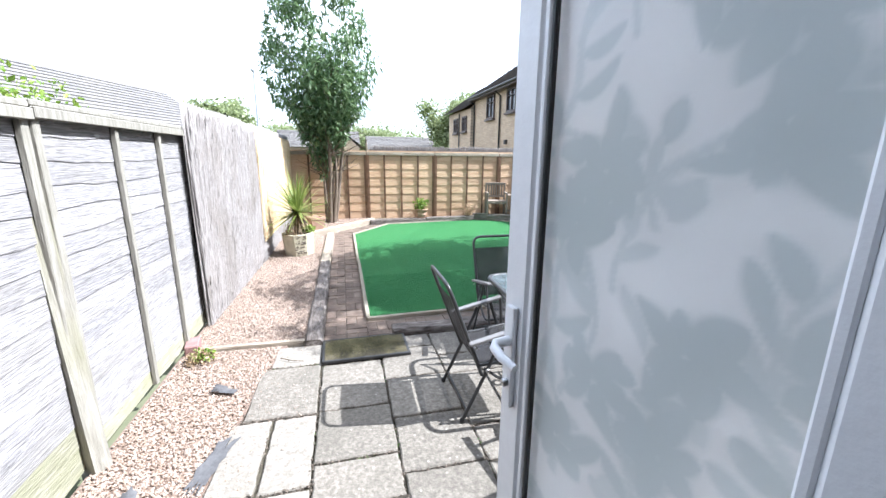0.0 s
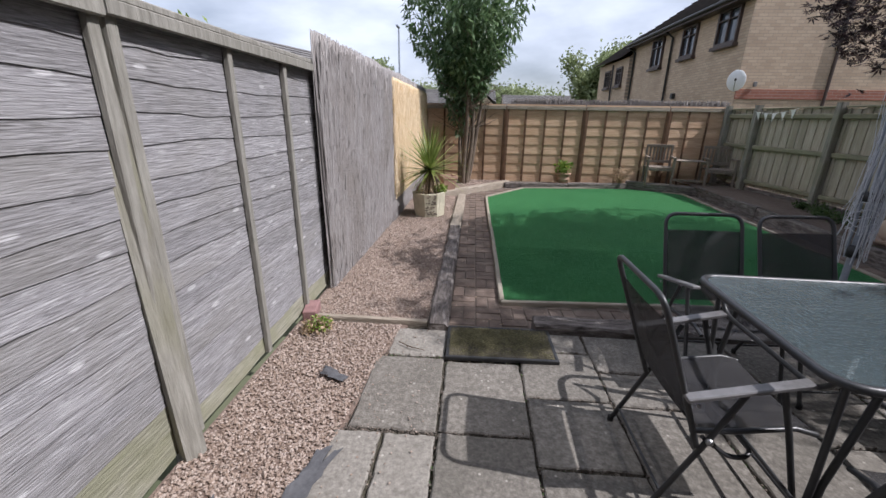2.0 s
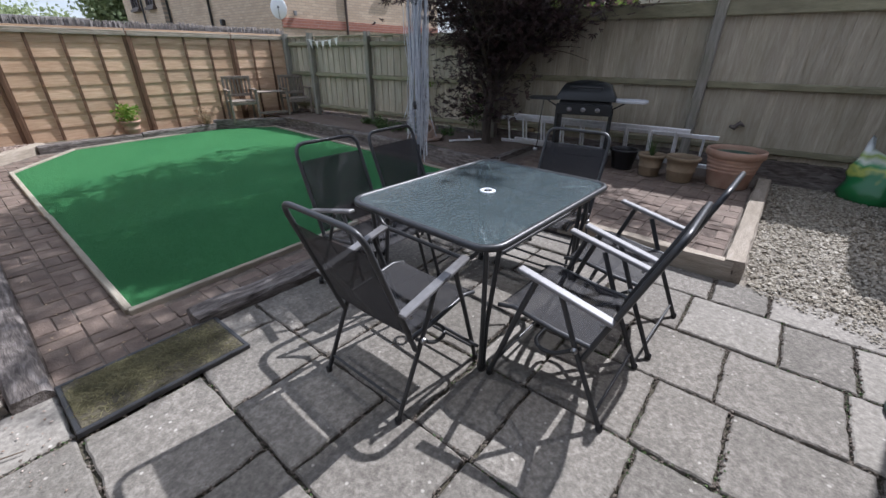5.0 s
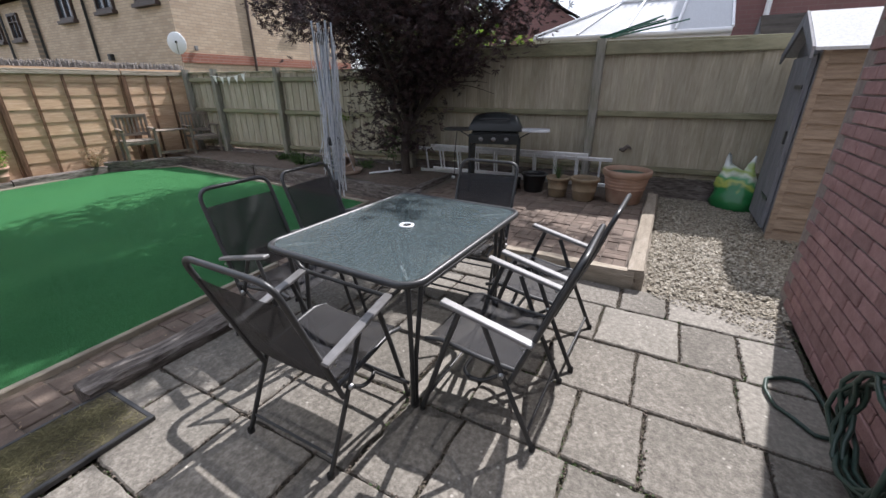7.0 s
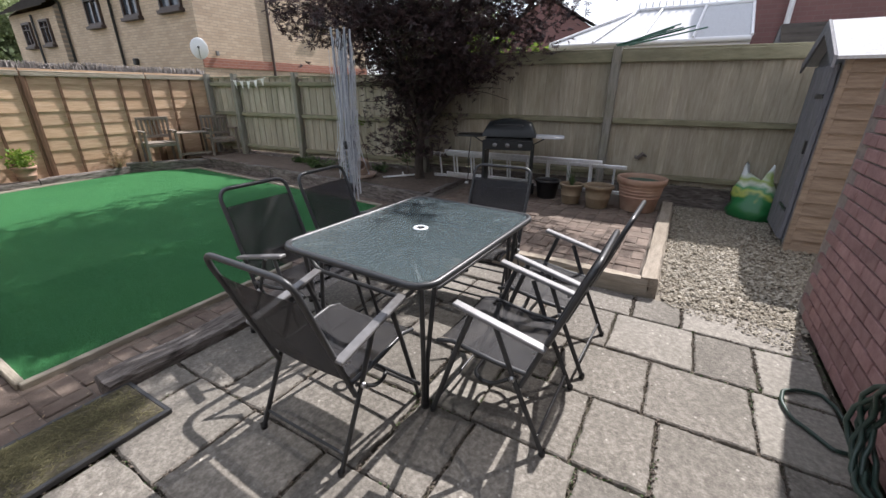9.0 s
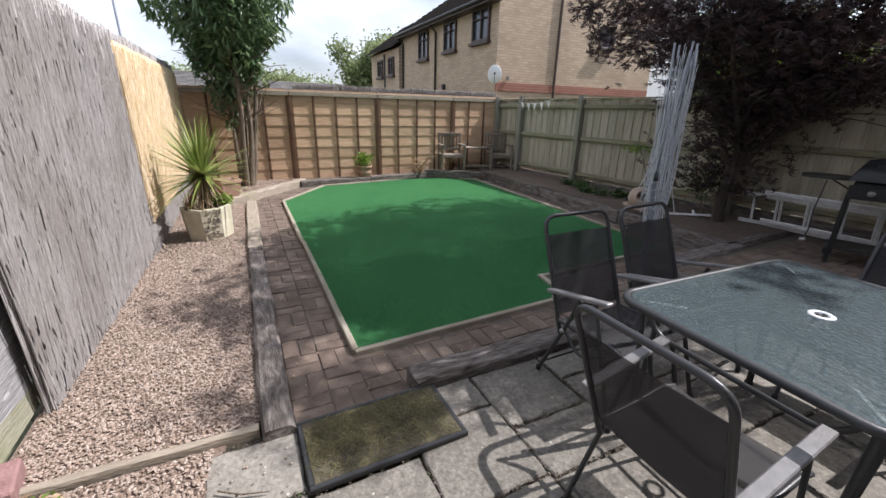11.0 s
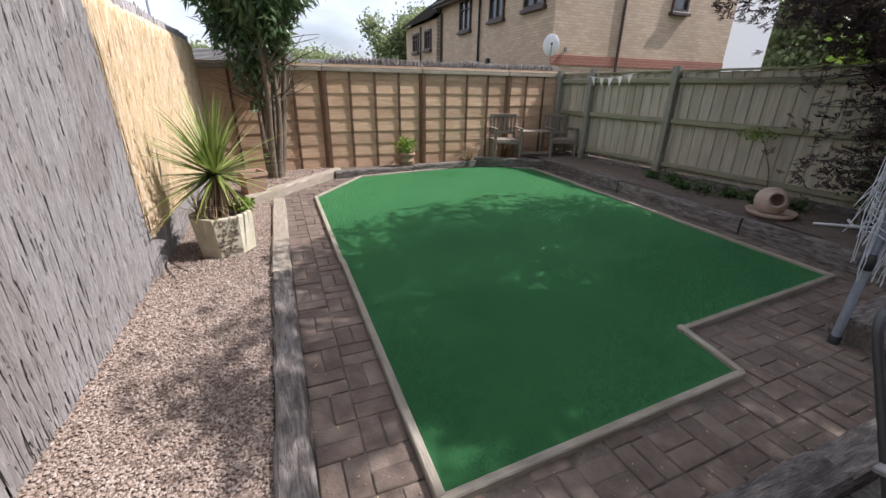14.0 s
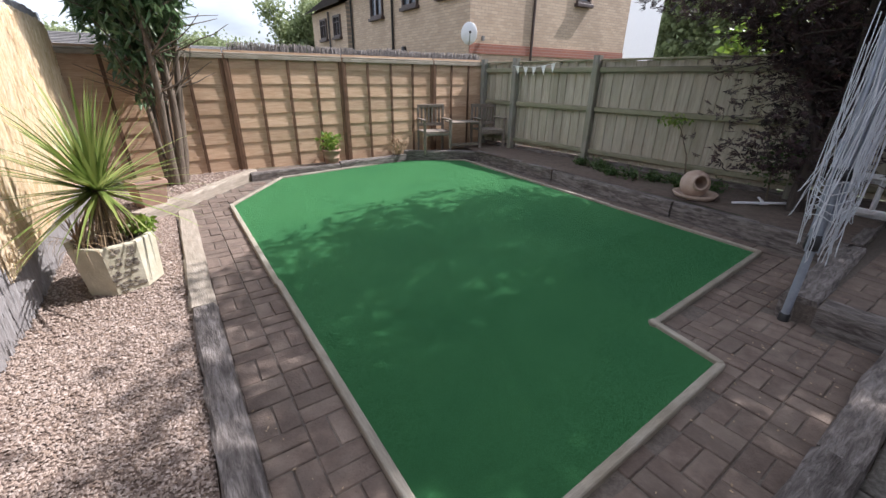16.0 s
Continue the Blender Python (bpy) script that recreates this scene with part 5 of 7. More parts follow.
# ---- rotary dryer, folded ----
def rotary_dryer(m):
    o = thing("rotary_dryer", "folded grey rotary clothes dryer with loose hanging lines", "clothes dryer", m)
    part("ground_socket", Shape().lathe([(0.030, 0), (0.030, 0.05), (0.024, 0.055)], 12), BLACK_PLASTIC, o)
    part("pole", Shape().tube([(0, 0, 0), (0, 0, 0.55), (0, 0, 1.86)], [0.023, 0.023, 0.018], 12), DRYER_GREY, o)
    part("collar", Shape().lathe([(0.024, 0.50), (0.045, 0.51), (0.045, 0.58), (0.024, 0.60)], 14), BLACK_PLASTIC, o, "black plastic collar")
    part("hub", Shape().lathe([(0.02, 1.80), (0.05, 1.82), (0.05, 1.88), (0.01, 1.90)], 14), BLACK_PLASTIC, o)
    for k in range(4):
        a = radians(45 + 90 * k)
        c, s = math.cos(a), math.sin(a)
        part("arm", Shape().tube([(0.040 * c, 0.040 * s, 0.50), (0.052 * c, 0.052 * s, 1.2), (0.088 * c, 0.088 * s, 1.98)], 0.009, 8), DRYER_GREY, o)
        part("strut", Shape().tube([(0.04 * c, 0.04 * s, 0.55), (0.075 * c, 0.075 * s, 1.15)], 0.006, 6), DRYER_GREY, o)
    part("runner", Shape().lathe([(0.030, 0.93), (0.062, 0.94), (0.062, 1.0), (0.030, 1.01)], 14), BLACK_PLASTIC, o, "black plastic runner")
    g = random.Random(11)
    for k in range(32):
        a = g.uniform(0, 2 * math.pi)
        b = a + g.uniform(-0.7, 0.7)
        r0, r2 = g.uniform(0.05, 0.115), g.uniform(0.05, 0.115)
        z0, z2 = g.uniform(1.6, 1.98), g.uniform(1.3, 1.95)
        loose = k % 8 == 0
        zl = g.uniform(0.62, 0.9) if loose else g.uniform(0.42, 0.70) if k % 3 else g.uniform(0.75, 1.15)
        r1 = g.uniform(0.14, 0.19) if loose else g.uniform(0.05, 0.115)
        pts, ph, ph2 = [], g.uniform(0, 6.28), g.uniform(0, 6.28)
        for i in range(21):
            t = i / 20
            w = a * (1 - t) + b * t
            fall = 1 - abs(2 * t - 1) ** 2.0
            z = (z0 if t < 0.5 else z2) * (1 - fall) + zl * fall
            r = (r0 * (1 - t) + r2 * t) * (1 - fall ** 4) + r1 * fall ** 4
            pts.append((r * math.cos(w) + 0.014 * math.sin(ph + 6 * z) + g.uniform(-0.004, 0.004), r * math.sin(w) + 0.014 * math.sin(ph2 + 5 * z) + g.uniform(-0.004, 0.004), z))
        part("line", Shape().tube(pts, 0.0023, 4), LINE_WHITE, o)
    for k in range(5):
        z = 0.72 + 0.05 * k
        part("tied_line", Shape().tube([(0.09 * math.cos(w), 0.09 * math.sin(w), z + 0.02 * math.sin(3 * w + k)) for w in np.linspace(0, 6.0, 14)], 0.0028, 4), LINE_WHITE, o)
    return o


rotary_dryer(pose(2.642, 4.15, BRICK, 0, 0, 20))


# ---- pots ----
def pot(name, r, h, at, material_, label, rim=0.03, rings=0, fill=None):
    o = thing(name, label, "plant pot", Matrix.Translation(at))
    rb = r * 0.72
    prof = [(0.001, 0.0), (rb, 0.0), (rb + 0.004, 0.006)]
    for k in range(rings):
        z = h * (0.45 + 0.1 * k)
        q = rb + (r - rb) * z / h
        prof += [(q, z - 0.012), (q + 0.006, z - 0.006), (q + 0.006, z + 0.006), (q, z + 0.012)]
    prof += [(r * 0.97, h - rim - 0.004), (r + 0.012, h - rim), (r + 0.014, h - 0.006), (r + 0.008, h), (r - 0.012, h), (r - 0.016, h - 0.03), (r * 0.86, h * 0.55)]
    part("body", Shape().lathe(prof, 28), material_, o)
    part("soil", Shape().lathe([(0.001, h - 0.05), (r * 0.5, h - 0.045), (r * 0.95, h - 0.055)], 20), fill or SOIL, o)
    return o


def tuft(name, parent, at, count, length, width, spread_, material_, droop=0.5, label="", seed=1):
    """Narrow arching blades from one root."""
    g = random.Random(seed)
    s = Shape()
    for k in range(count):
        a = g.uniform(0, 2 * math.pi)
        e = g.uniform(radians(90 - spread_), radians(88))
        L = length * g.uniform(0.6, 1.1)
        w = width * g.uniform(0.7, 1.2)
        side = Vector((-math.sin(a), math.cos(a), 0))
        pts = []
        n = 5
        p = Vector(at) + Vector((g.uniform(-1, 1), g.uniform(-1, 1), g.uniform(-0.6, 0.6))) * width
        for i in range(n + 1):
            t = i / n
            pts.append((p.copy(), w * (0.55 + 0.45 * math.sin(math.pi * min(1, t * 1.6 + 0.2))) * (1 - t ** 3)))
            ee = e - droop * t * t * 1.6
            p = p + Vector((math.cos(a) * math.cos(ee), math.sin(a) * math.cos(ee), math.sin(ee))) * L / n
        vs = []
        for q, ww in pts:
            vs += [q - side * ww, q + Vector((0, 0, -ww * 0.35)), q + side * ww]
        fs = []
        for i in range(n):
            b = i * 3
            fs += [(b, b + 1, b + 4, b + 3), (b + 1, b + 2, b + 5, b + 4)]
        s.add(vs, fs, True)
    ob = part(name, s, material_, parent, label)
    return tagged(ob, kind="stuff")


def bush(name, parent, at, radius, count, size, material_, flat=1.0, form=LEAF):
    d = rng.normal(0, 1, (count, 3))
    d /= np.linalg.norm(d, axis=1)[:, None]
    p = np.array(at) + d * radius * rng.uniform(0.25, 1.0, count)[:, None] * np.array((1, 1, flat))
    return tagged(part(name, scatter(name, *form, p, random_turns(count, 2.2), rng.uniform(0.6, 1.2, count) * size), material_, parent), kind="stuff")


big_pot = pot("plant_pot", 0.262, 0.395, (4.93, 1.675, DECK), TERRACOTTA, "large ribbed terracotta pot, empty", 0.07, 4, plain("pot_liner", (0.03, 0.07, 0.045), rough=0.7))
p2 = pot("plant_pot", 0.165, 0.275, (4.79, 2.125, DECK), POT_TAN, "tan glazed pot beside the fence", 0.035, 1)
p3 = pot("plant_pot", 0.14, 0.25, (4.82, 2.455, DECK), POT_TAN, "tan clay pot with thin weeds", 0.03, 1)
tuft("weed", p3, (0, 0, 0.2), 26, 0.26, 0.006, 30, LEAF_WEED, 0.3, seed=5)
p4 = pot("plant_pot", 0.16, 0.24, (4.93, 2.80, DECK), BLACK_PLASTIC, "black plastic plant pot on the paving", 0.02)
rp = pot("plant_pot", 0.14, 0.25, (1.72, 10.13, 0.03), TERRACOTTA, "terracotta pot with a green plant by the fence", 0.04, 1)
bush("foliage", rp, (0, 0, 0.36), 0.19, 260, 0.075, LEAF_LIME, 0.9)
tuft("stems", rp, (0, 0, 0.2), 22, 0.30, 0.006, 40, LEAF_LIME, 0.4, seed=8)
sq = thing("plant_pot", "square terracotta pot standing under the tree", "plant pot", pose(-0.78, 8.85, 0.045, 0, 0, 25))
part("body", Shape().lathe([(0.001, 0), (0.15, 0), (0.20, 0.24), (0.215, 0.24), (0.215, 0.29), (0.185, 0.29), (0.17, 0.2)], 4, smooth=False), TERRACOTTA, sq)
part("soil", Shape().lathe([(0.001, 0.25), (0.18, 0.25)], 4), SOIL, sq)
dry = thing("dry_plant", "dead straw-coloured plant before the rear fence", "plant", Matrix.Translation((2.98, 10.2, 0.03)))
tuft("stems", dry, (0, 0, 0), 90, 0.40, 0.007, 60, LEAF_DRY, 0.5, seed=12)
bush("seed_heads", dry, (0, 0, 0.24), 0.2, 240, 0.035, LEAF_DRY, 0.8)

# yucca in a cream planter
planter = thing("planter", "chipped cream concrete planter standing on gravel", "planter", pose(-0.935, 6.94, 0.0, 0, -2, 14))
part("body", Shape().lathe([(0.001, 0), (0.222, 0), (0.230, 0.01), (0.256, 0.345), (0.250, 0.355), (0.222, 0.355), (0.215, 0.34), (0.20, 0.25)], 8, smooth=False), CONCRETE_CREAM, planter)
chips = Shape()
g_ = random.Random(4)
for k in range(46):
    u, z = g_.uniform(-0.075, 0.075), g_.uniform(0.03, 0.34)
    a = radians(-67.5 + 22.5 - 45)
    r = (0.229 + 0.027 * z / 0.345) * math.cos(radians(22.5)) + 0.002
    c, s_ = math.cos(a), math.sin(a)
    chips.box((r * c - u * s_, r * s_ + u * c, z), (0.006, g_.uniform(0.015, 0.04), g_.uniform(0.008, 0.022)), 0.002, Matrix.Rotation(a, 3, "Z"))
tagged(part("flaking_patch", chips, GRAVEL_PALE_BED, planter, "grey patch of flaked render"), kind="stuff")
part("soil", Shape().lathe([(0.001, 0.335), (0.21, 0.33)], 8), SOIL, planter)
yucca = thing("yucca", "spiky green yucca with dry hanging lower leaves", "plant", Matrix.Translation((-0.965, 6.91, 0.325)))
part("trunk", Shape().tube([(0, 0, -0.01), (0.01, 0.005, 0.16), (0.03, -0.03, 0.28), (0.043, -0.05, 0.38)], [0.045, 0.038, 0.034, 0.03], 10), BARK, yucca)
tuft("leaves", yucca, (0.045, -0.05, 0.37), 190, 0.71, 0.013, 118, LEAF_YUCCA, 0.22, seed=21)
skirt = Shape()
g_ = random.Random(31)
for k in range(70):
    a = g_.uniform(0, 6.28)
    r = g_.uniform(0.06, 0.17)
    skirt.tube([(0.045, -0.045, g_.uniform(0.30, 0.37)), (0.045 + r * 0.5 * math.cos(a), -0.045 + r * 0.5 * math.sin(a), 0.27), (0.03 + r * math.cos(a), -0.03 + r * math.sin(a), g_.uniform(0.02, 0.16)),
                (0.03 + r * 1.1 * math.cos(a), -0.03 + r * 1.1 * math.sin(a), g_.uniform(-0.12, 0.06))], [0.004, 0.005, 0.004, 0.001], 4)
tagged(part("dry_leaves", skirt, LEAF_DRY, yucca, "dry brown hanging leaves"), kind="stuff")
bush("ground_cover", planter, (0.16, -0.03, 0.40), 0.12, 320, 0.05, LEAF_LIME, 0.6)
tuft("trailing_grass", planter, (-0.17, -0.1, 0.38), 40, 0.45, 0.004, 80, LEAF_DRY, 1.6, seed=41)


# ---- barbecue ----
def barbecue(m):
    """Front faces local -y."""
    o = thing("barbecue", "black gas barbecue with closed lid and side shelves", "barbecue", m)
    vs, n = [], 12
    sec = [(0.23 * math.cos(radians(a)), 0.80 + 0.215 * math.sin(radians(a)) ** 0.85) for a in np.linspace(0, 180, n + 1)]
    stations = (-0.30, -0.285, -0.22, -0.12, 0.0, 0.12, 0.22, 0.285, 0.30)
    for x in stations:
        k = 1.0 - 0.20 * (abs(x) / 0.3) ** 2
        vs += [(x * (1 - 0.24 * (z - 0.80) / 0.215), y * (0.9 + 0.1 * k), 0.80 + (z - 0.80) * k) for y, z in sec]
    w = n + 1
    fs = [(j * w + i, j * w + i + 1, (j + 1) * w + i + 1, (j + 1) * w + i) for j in range(8) for i in range(n)] + [tuple(range(w))[::-1], tuple(range(8 * w, 9 * w))]
    lid_o = part("lid", Shape().add(vs, fs, True), GRILL_BLACK, o, "glossy black rounded lid")
    part("lid_handle", Shape().tube(arc_corner([(-0.15, -0.20, 0.94), (-0.15, -0.255, 0.945), (0.15, -0.255, 0.945), (0.15, -0.20, 0.94)], 0.02, 3), 0.011, 8), BLACK_PLASTIC, lid_o)
    part("firebox", Shape().box((0, 0, 0.725), (0.52, 0.38, 0.145), 0.02), GRILL_BLACK, o)
    panel = part("control_panel", Shape().box((0, -0.225, 0.70), (0.56, 0.04, 0.12), 0.008), GRILL_BLACK, o)
    for x in (-0.14, 0.0, 0.14):
        part("knob", Shape().lathe([(0.001, 0.03), (0.022, 0.028), (0.026, 0.0)], 14, (x, -0.245, 0.70), m=Matrix.Rotation(radians(90), 3, "X")), GREY_ARM, panel, "dull grey control knob")
    for sx, mt, lab in ((-1, BLACK_PLASTIC, "dark side shelf"), (1, FELT, "pale rounded side shelf")):
        leaf = [(sx * 0.44 + 0.165 * math.copysign(abs(math.cos(a)) ** 0.55, math.cos(a)), 0.17 * math.copysign(abs(math.sin(a)) ** 0.6, math.sin(a))) for a in np.linspace(0, 2 * math.pi, 33)[:-1]]
        part("side_shelf", Shape().slab(leaf, 0.785, 0.808), mt, o, lab)
        part("shelf_bracket", Shape().tube([(sx * 0.27, -0.10, 0.70), (sx * 0.40, -0.10, 0.785)], 0.008, 6), GRILL_BLACK, o)
    for x in (-0.262, 0.262):
        part("cart_side", Shape().box((x, 0, 0.40), (0.012, 0.33, 0.42), 0.003), GRILL_BLACK, o)
    for x in (-0.27, 0.27):
        for y in (-0.18, 0.18):
            part("leg", Shape().box((x, y, 0.34), (0.03, 0.03, 0.66), 0.004), GRILL_BLACK, o)
    part("bottom_shelf", Shape().box((0, 0, 0.16), (0.56, 0.38, 0.02), 0.005), GRILL_BLACK, o)
    for x in (-0.30, 0.30):
        part("wheel", Shape().lathe([(0.001, -0.018), (0.07, -0.018), (0.078, -0.01), (0.078, 0.01), (0.07, 0.018), (0.001, 0.018)], 20, (x, 0.18, 0.078), m=Matrix.Rotation(radians(90), 3, "Y")), BLACK_PLASTIC, o)
    part("gas_hose", Shape().tube([(-0.42, -0.19, 0.78), (-0.44, -0.22, 0.5), (-0.43, -0.25, 0.3), (-0.45, -0.24, 0.20)], 0.006, 6), BLACK_PLASTIC, o)
    part("regulator", Shape().lathe([(0.001, 0.03), (0.022, 0.028), (0.026, 0.0), (0.001, -0.01)], 12, (-0.45, -0.24, 0.19)), STEEL, o)
    return o


barbecue(pose(4.72, 3.30, DECK, 0, 0, -74) @ Matrix.Diagonal((1.13, 1.0, 1.0, 1.0)))


# ---- ladders leaning along the fence ----
def ladder(m, length, rungs, label):
    o = thing("ladder", label, "ladder", m, "ladders by the fence")
    for z in (0.0, 0.36):
        part("stile", Shape().box((length / 2, 0, z), (length, 0.024, 0.048), 0.005), ALU, o)
    for k in range(rungs):
        x = length * (k + 0.5) / rungs
        part("rung", Shape().tube([(x, 0, 0.0), (x, 0, 0.36)], 0.014, 8), ALU, o)
    return o


ladder(pose(5.20, 4.75, 0.155, 13, 0, -86), 2.85, 10, "aluminium ladder lying on edge against the fence")
ladder(pose(5.125, 4.47, 0.215, 13, 0, -86), 2.28, 8, "second aluminium ladder stacked against the first")
rag = Shape().tube([(5.62, 1.86, 0.62), (5.64, 1.82, 0.60), (5.63, 1.77, 0.66), (5.66, 1.72, 0.62)], [0.02, 0.03, 0.028, 0.008], 7)
solid("cloth_scrap", rag, SLEEPER_DARK, "dark scrap of cloth caught on the fence", "cloth")

# ---- soil bed things ----
saucer = solid("pot_saucer", Shape().lathe([(0.001, 0.0), (0.20, 0.0), (0.235, 0.055), (0.225, 0.058), (0.19, 0.018), (0.001, 0.016)], 32), JAR_CLAY, "wide terracotta saucer lying on soil", "saucer",
               Matrix.Translation((4.47, 5.66, BED + 0.012)))
jar = thing("terracotta_jar", "round terracotta jar lying on its side", "jar", pose(4.46, 5.68, BED + 0.165, 72, 0, -42))
prof = [(0.155 * math.sin(radians(a)), 0.155 * -math.cos(radians(a)) * 0.92) for a in range(0, 150, 10)]
part("body", Shape().lathe([(0.001, prof[0][1])] + prof[1:] + [(0.085, 0.135), (0.088, 0.15), (0.07, 0.152), (0.062, 0.13), (0.09, 0.06), (0.07, -0.08), (0.001, -0.09)], 28), JAR_CLAY, jar)
pipe = thing("white_pipe", "white plastic pipe with a tee lying in the bed", "pipe", pose(4.78, 5.12, BED + 0.02, 0, 0, -40))
part("run", Shape().tube([(-0.28, 0, 0), (0.30, 0, 0.015)], 0.014, 10), WHITE_PVC, pipe)
part("branch", Shape().tube([(0.05, 0, 0.005), (0.07, 0.15, 0.03)], 0.013, 10), WHITE_PVC, pipe)
part("tee", Shape().tube([(0.01, 0, 0.006), (0.09, 0, 0.006)], 0.019, 10), WHITE_PVC, pipe)
weeds = thing("bed_weeds", "low green weeds growing along the fence", "weeds", Matrix.Translation((4.9, 6.6, BED)), kind="stuff")
for k in range(9):
    bush("weed_patch", weeds, (random.uniform(-0.25, 0.15), -0.9 + k * 0.24, 0.05), random.uniform(0.13, 0.2), 210, 0.05, LEAF_WEED, 0.55)
climber = thing("climbing_shrub", "thin lime green shrub against the fence", "shrub", Matrix.Translation((5.22, 6.15, BED)))
part("stem", Shape().tube([(0, 0, 0), (-0.02, 0.05, 0.35), (0.02, 0.22, 0.66), (-0.03, 0.35, 0.82)], [0.010, 0.008, 0.005, 0.003], 6), BARK, climber)
bush("leaves", climber, (-0.03, 0.28, 0.76), 0.22, 110, 0.055, LEAF_LIME, 0.35)
shrub2 = thing("small_shrub", "small leafy shrub beside the soil bed", "shrub", Matrix.Translation((5.05, 5.15, BED)))
part("stem", Shape().tube([(0, 0, 0), (-0.04, 0.02, 0.3), (-0.02, 0.0, 0.6)], [0.012, 0.008, 0.004], 6), BARK, shrub2)
bush("leaves", shrub2, (-0.03, 0, 0.45), 0.30, 420, 0.05, LEAF_WEED, 1.1)


# ---- corner chairs with joining table ----
def love_seat(m):
    o = thing("companion_bench", "grey weathered wooden twin seats joined by a small table", "bench", m)
    for sx in (-1, 1):
        cx = sx * 0.56
        for x in (cx - 0.25, cx + 0.25):
            part("rear_leg", box_shape((0.045, 0.045, 0.86), 0.005, (x, 0.22, 0.43)), BENCH_WOOD, o)
            part("front_leg", box_shape((0.045, 0.045, 0.60), 0.005, (x, -0.20, 0.30)), BENCH_WOOD, o)
            part("arm", box_shape((0.055, 0.46, 0.025), 0.006, (x, -0.01, 0.61)), BENCH_WOOD, o)
        for z in (0.83, 0.50):
            part("back_rail", box_shape((0.455, 0.028, 0.06), 0.005, (cx, 0.22, z)), BENCH_WOOD, o)
        for k in range(6):
            part("back_slat", box_shape((0.038, 0.016, 0.27), 0.004, (cx - 0.175 + 0.07 * k, 0.22, 0.665)), BENCH_WOOD, o)
        for k in range(5):
            part("seat_slat", box_shape((0.50, 0.072, 0.02), 0.004, (cx, -0.17 + 0.085 * k, 0.40)), BENCH_WOOD, o)
        part("seat_apron", box_shape((0.455, 0.022, 0.05), 0.004, (cx, -0.20, 0.36)), BENCH_WOOD, o)
    for k in range(4):
        part("table_slat", box_shape((0.56, 0.09, 0.02), 0.004, (0, -0.15 + 0.1 * k, 0.555)), BENCH_WOOD, o)
    part("low_rail", box_shape((0.56, 0.03, 0.045), 0.004, (0, -0.20, 0.16)), BENCH_WOOD, o)
    return o


love_seat(pose(4.26, 9.97, 0.06, 0, 0, -13))

# ---- bunting on the right fence ----
bunting = thing("bunting", "string of small white triangular flags on the fence", "bunting")
cord = [(fence_x(y) - 0.10, y, 1.60 - 0.05 * math.sin(math.pi * t) + 0.04 * t) for t, y in ((k / 10, 9.45 - 0.098 * k) for k in range(11))]
part("cord", Shape().tube(cord, 0.003, 4), FLAG, bunting)
for k in (1, 3, 5, 7, 9):
    a, b = Vector(cord[k - 1]).lerp(Vector(cord[k]), 0.5), Vector(cord[k]).lerp(Vector(cord[min(10, k + 1)]), 0.5)
    tip = (a + b) / 2 + Vector((random.uniform(-0.02, 0.03), random.uniform(-0.03, 0.03), -0.15))
    off = Vector((0.003, 0, 0))
    part("flag", Shape().add([a, b, tip, a + off, b + off, tip + off], [(0, 2, 1), (3, 4, 5), (0, 1, 4, 3), (1, 2, 5, 4), (2, 0, 3, 5)]), FLAG, bunting)

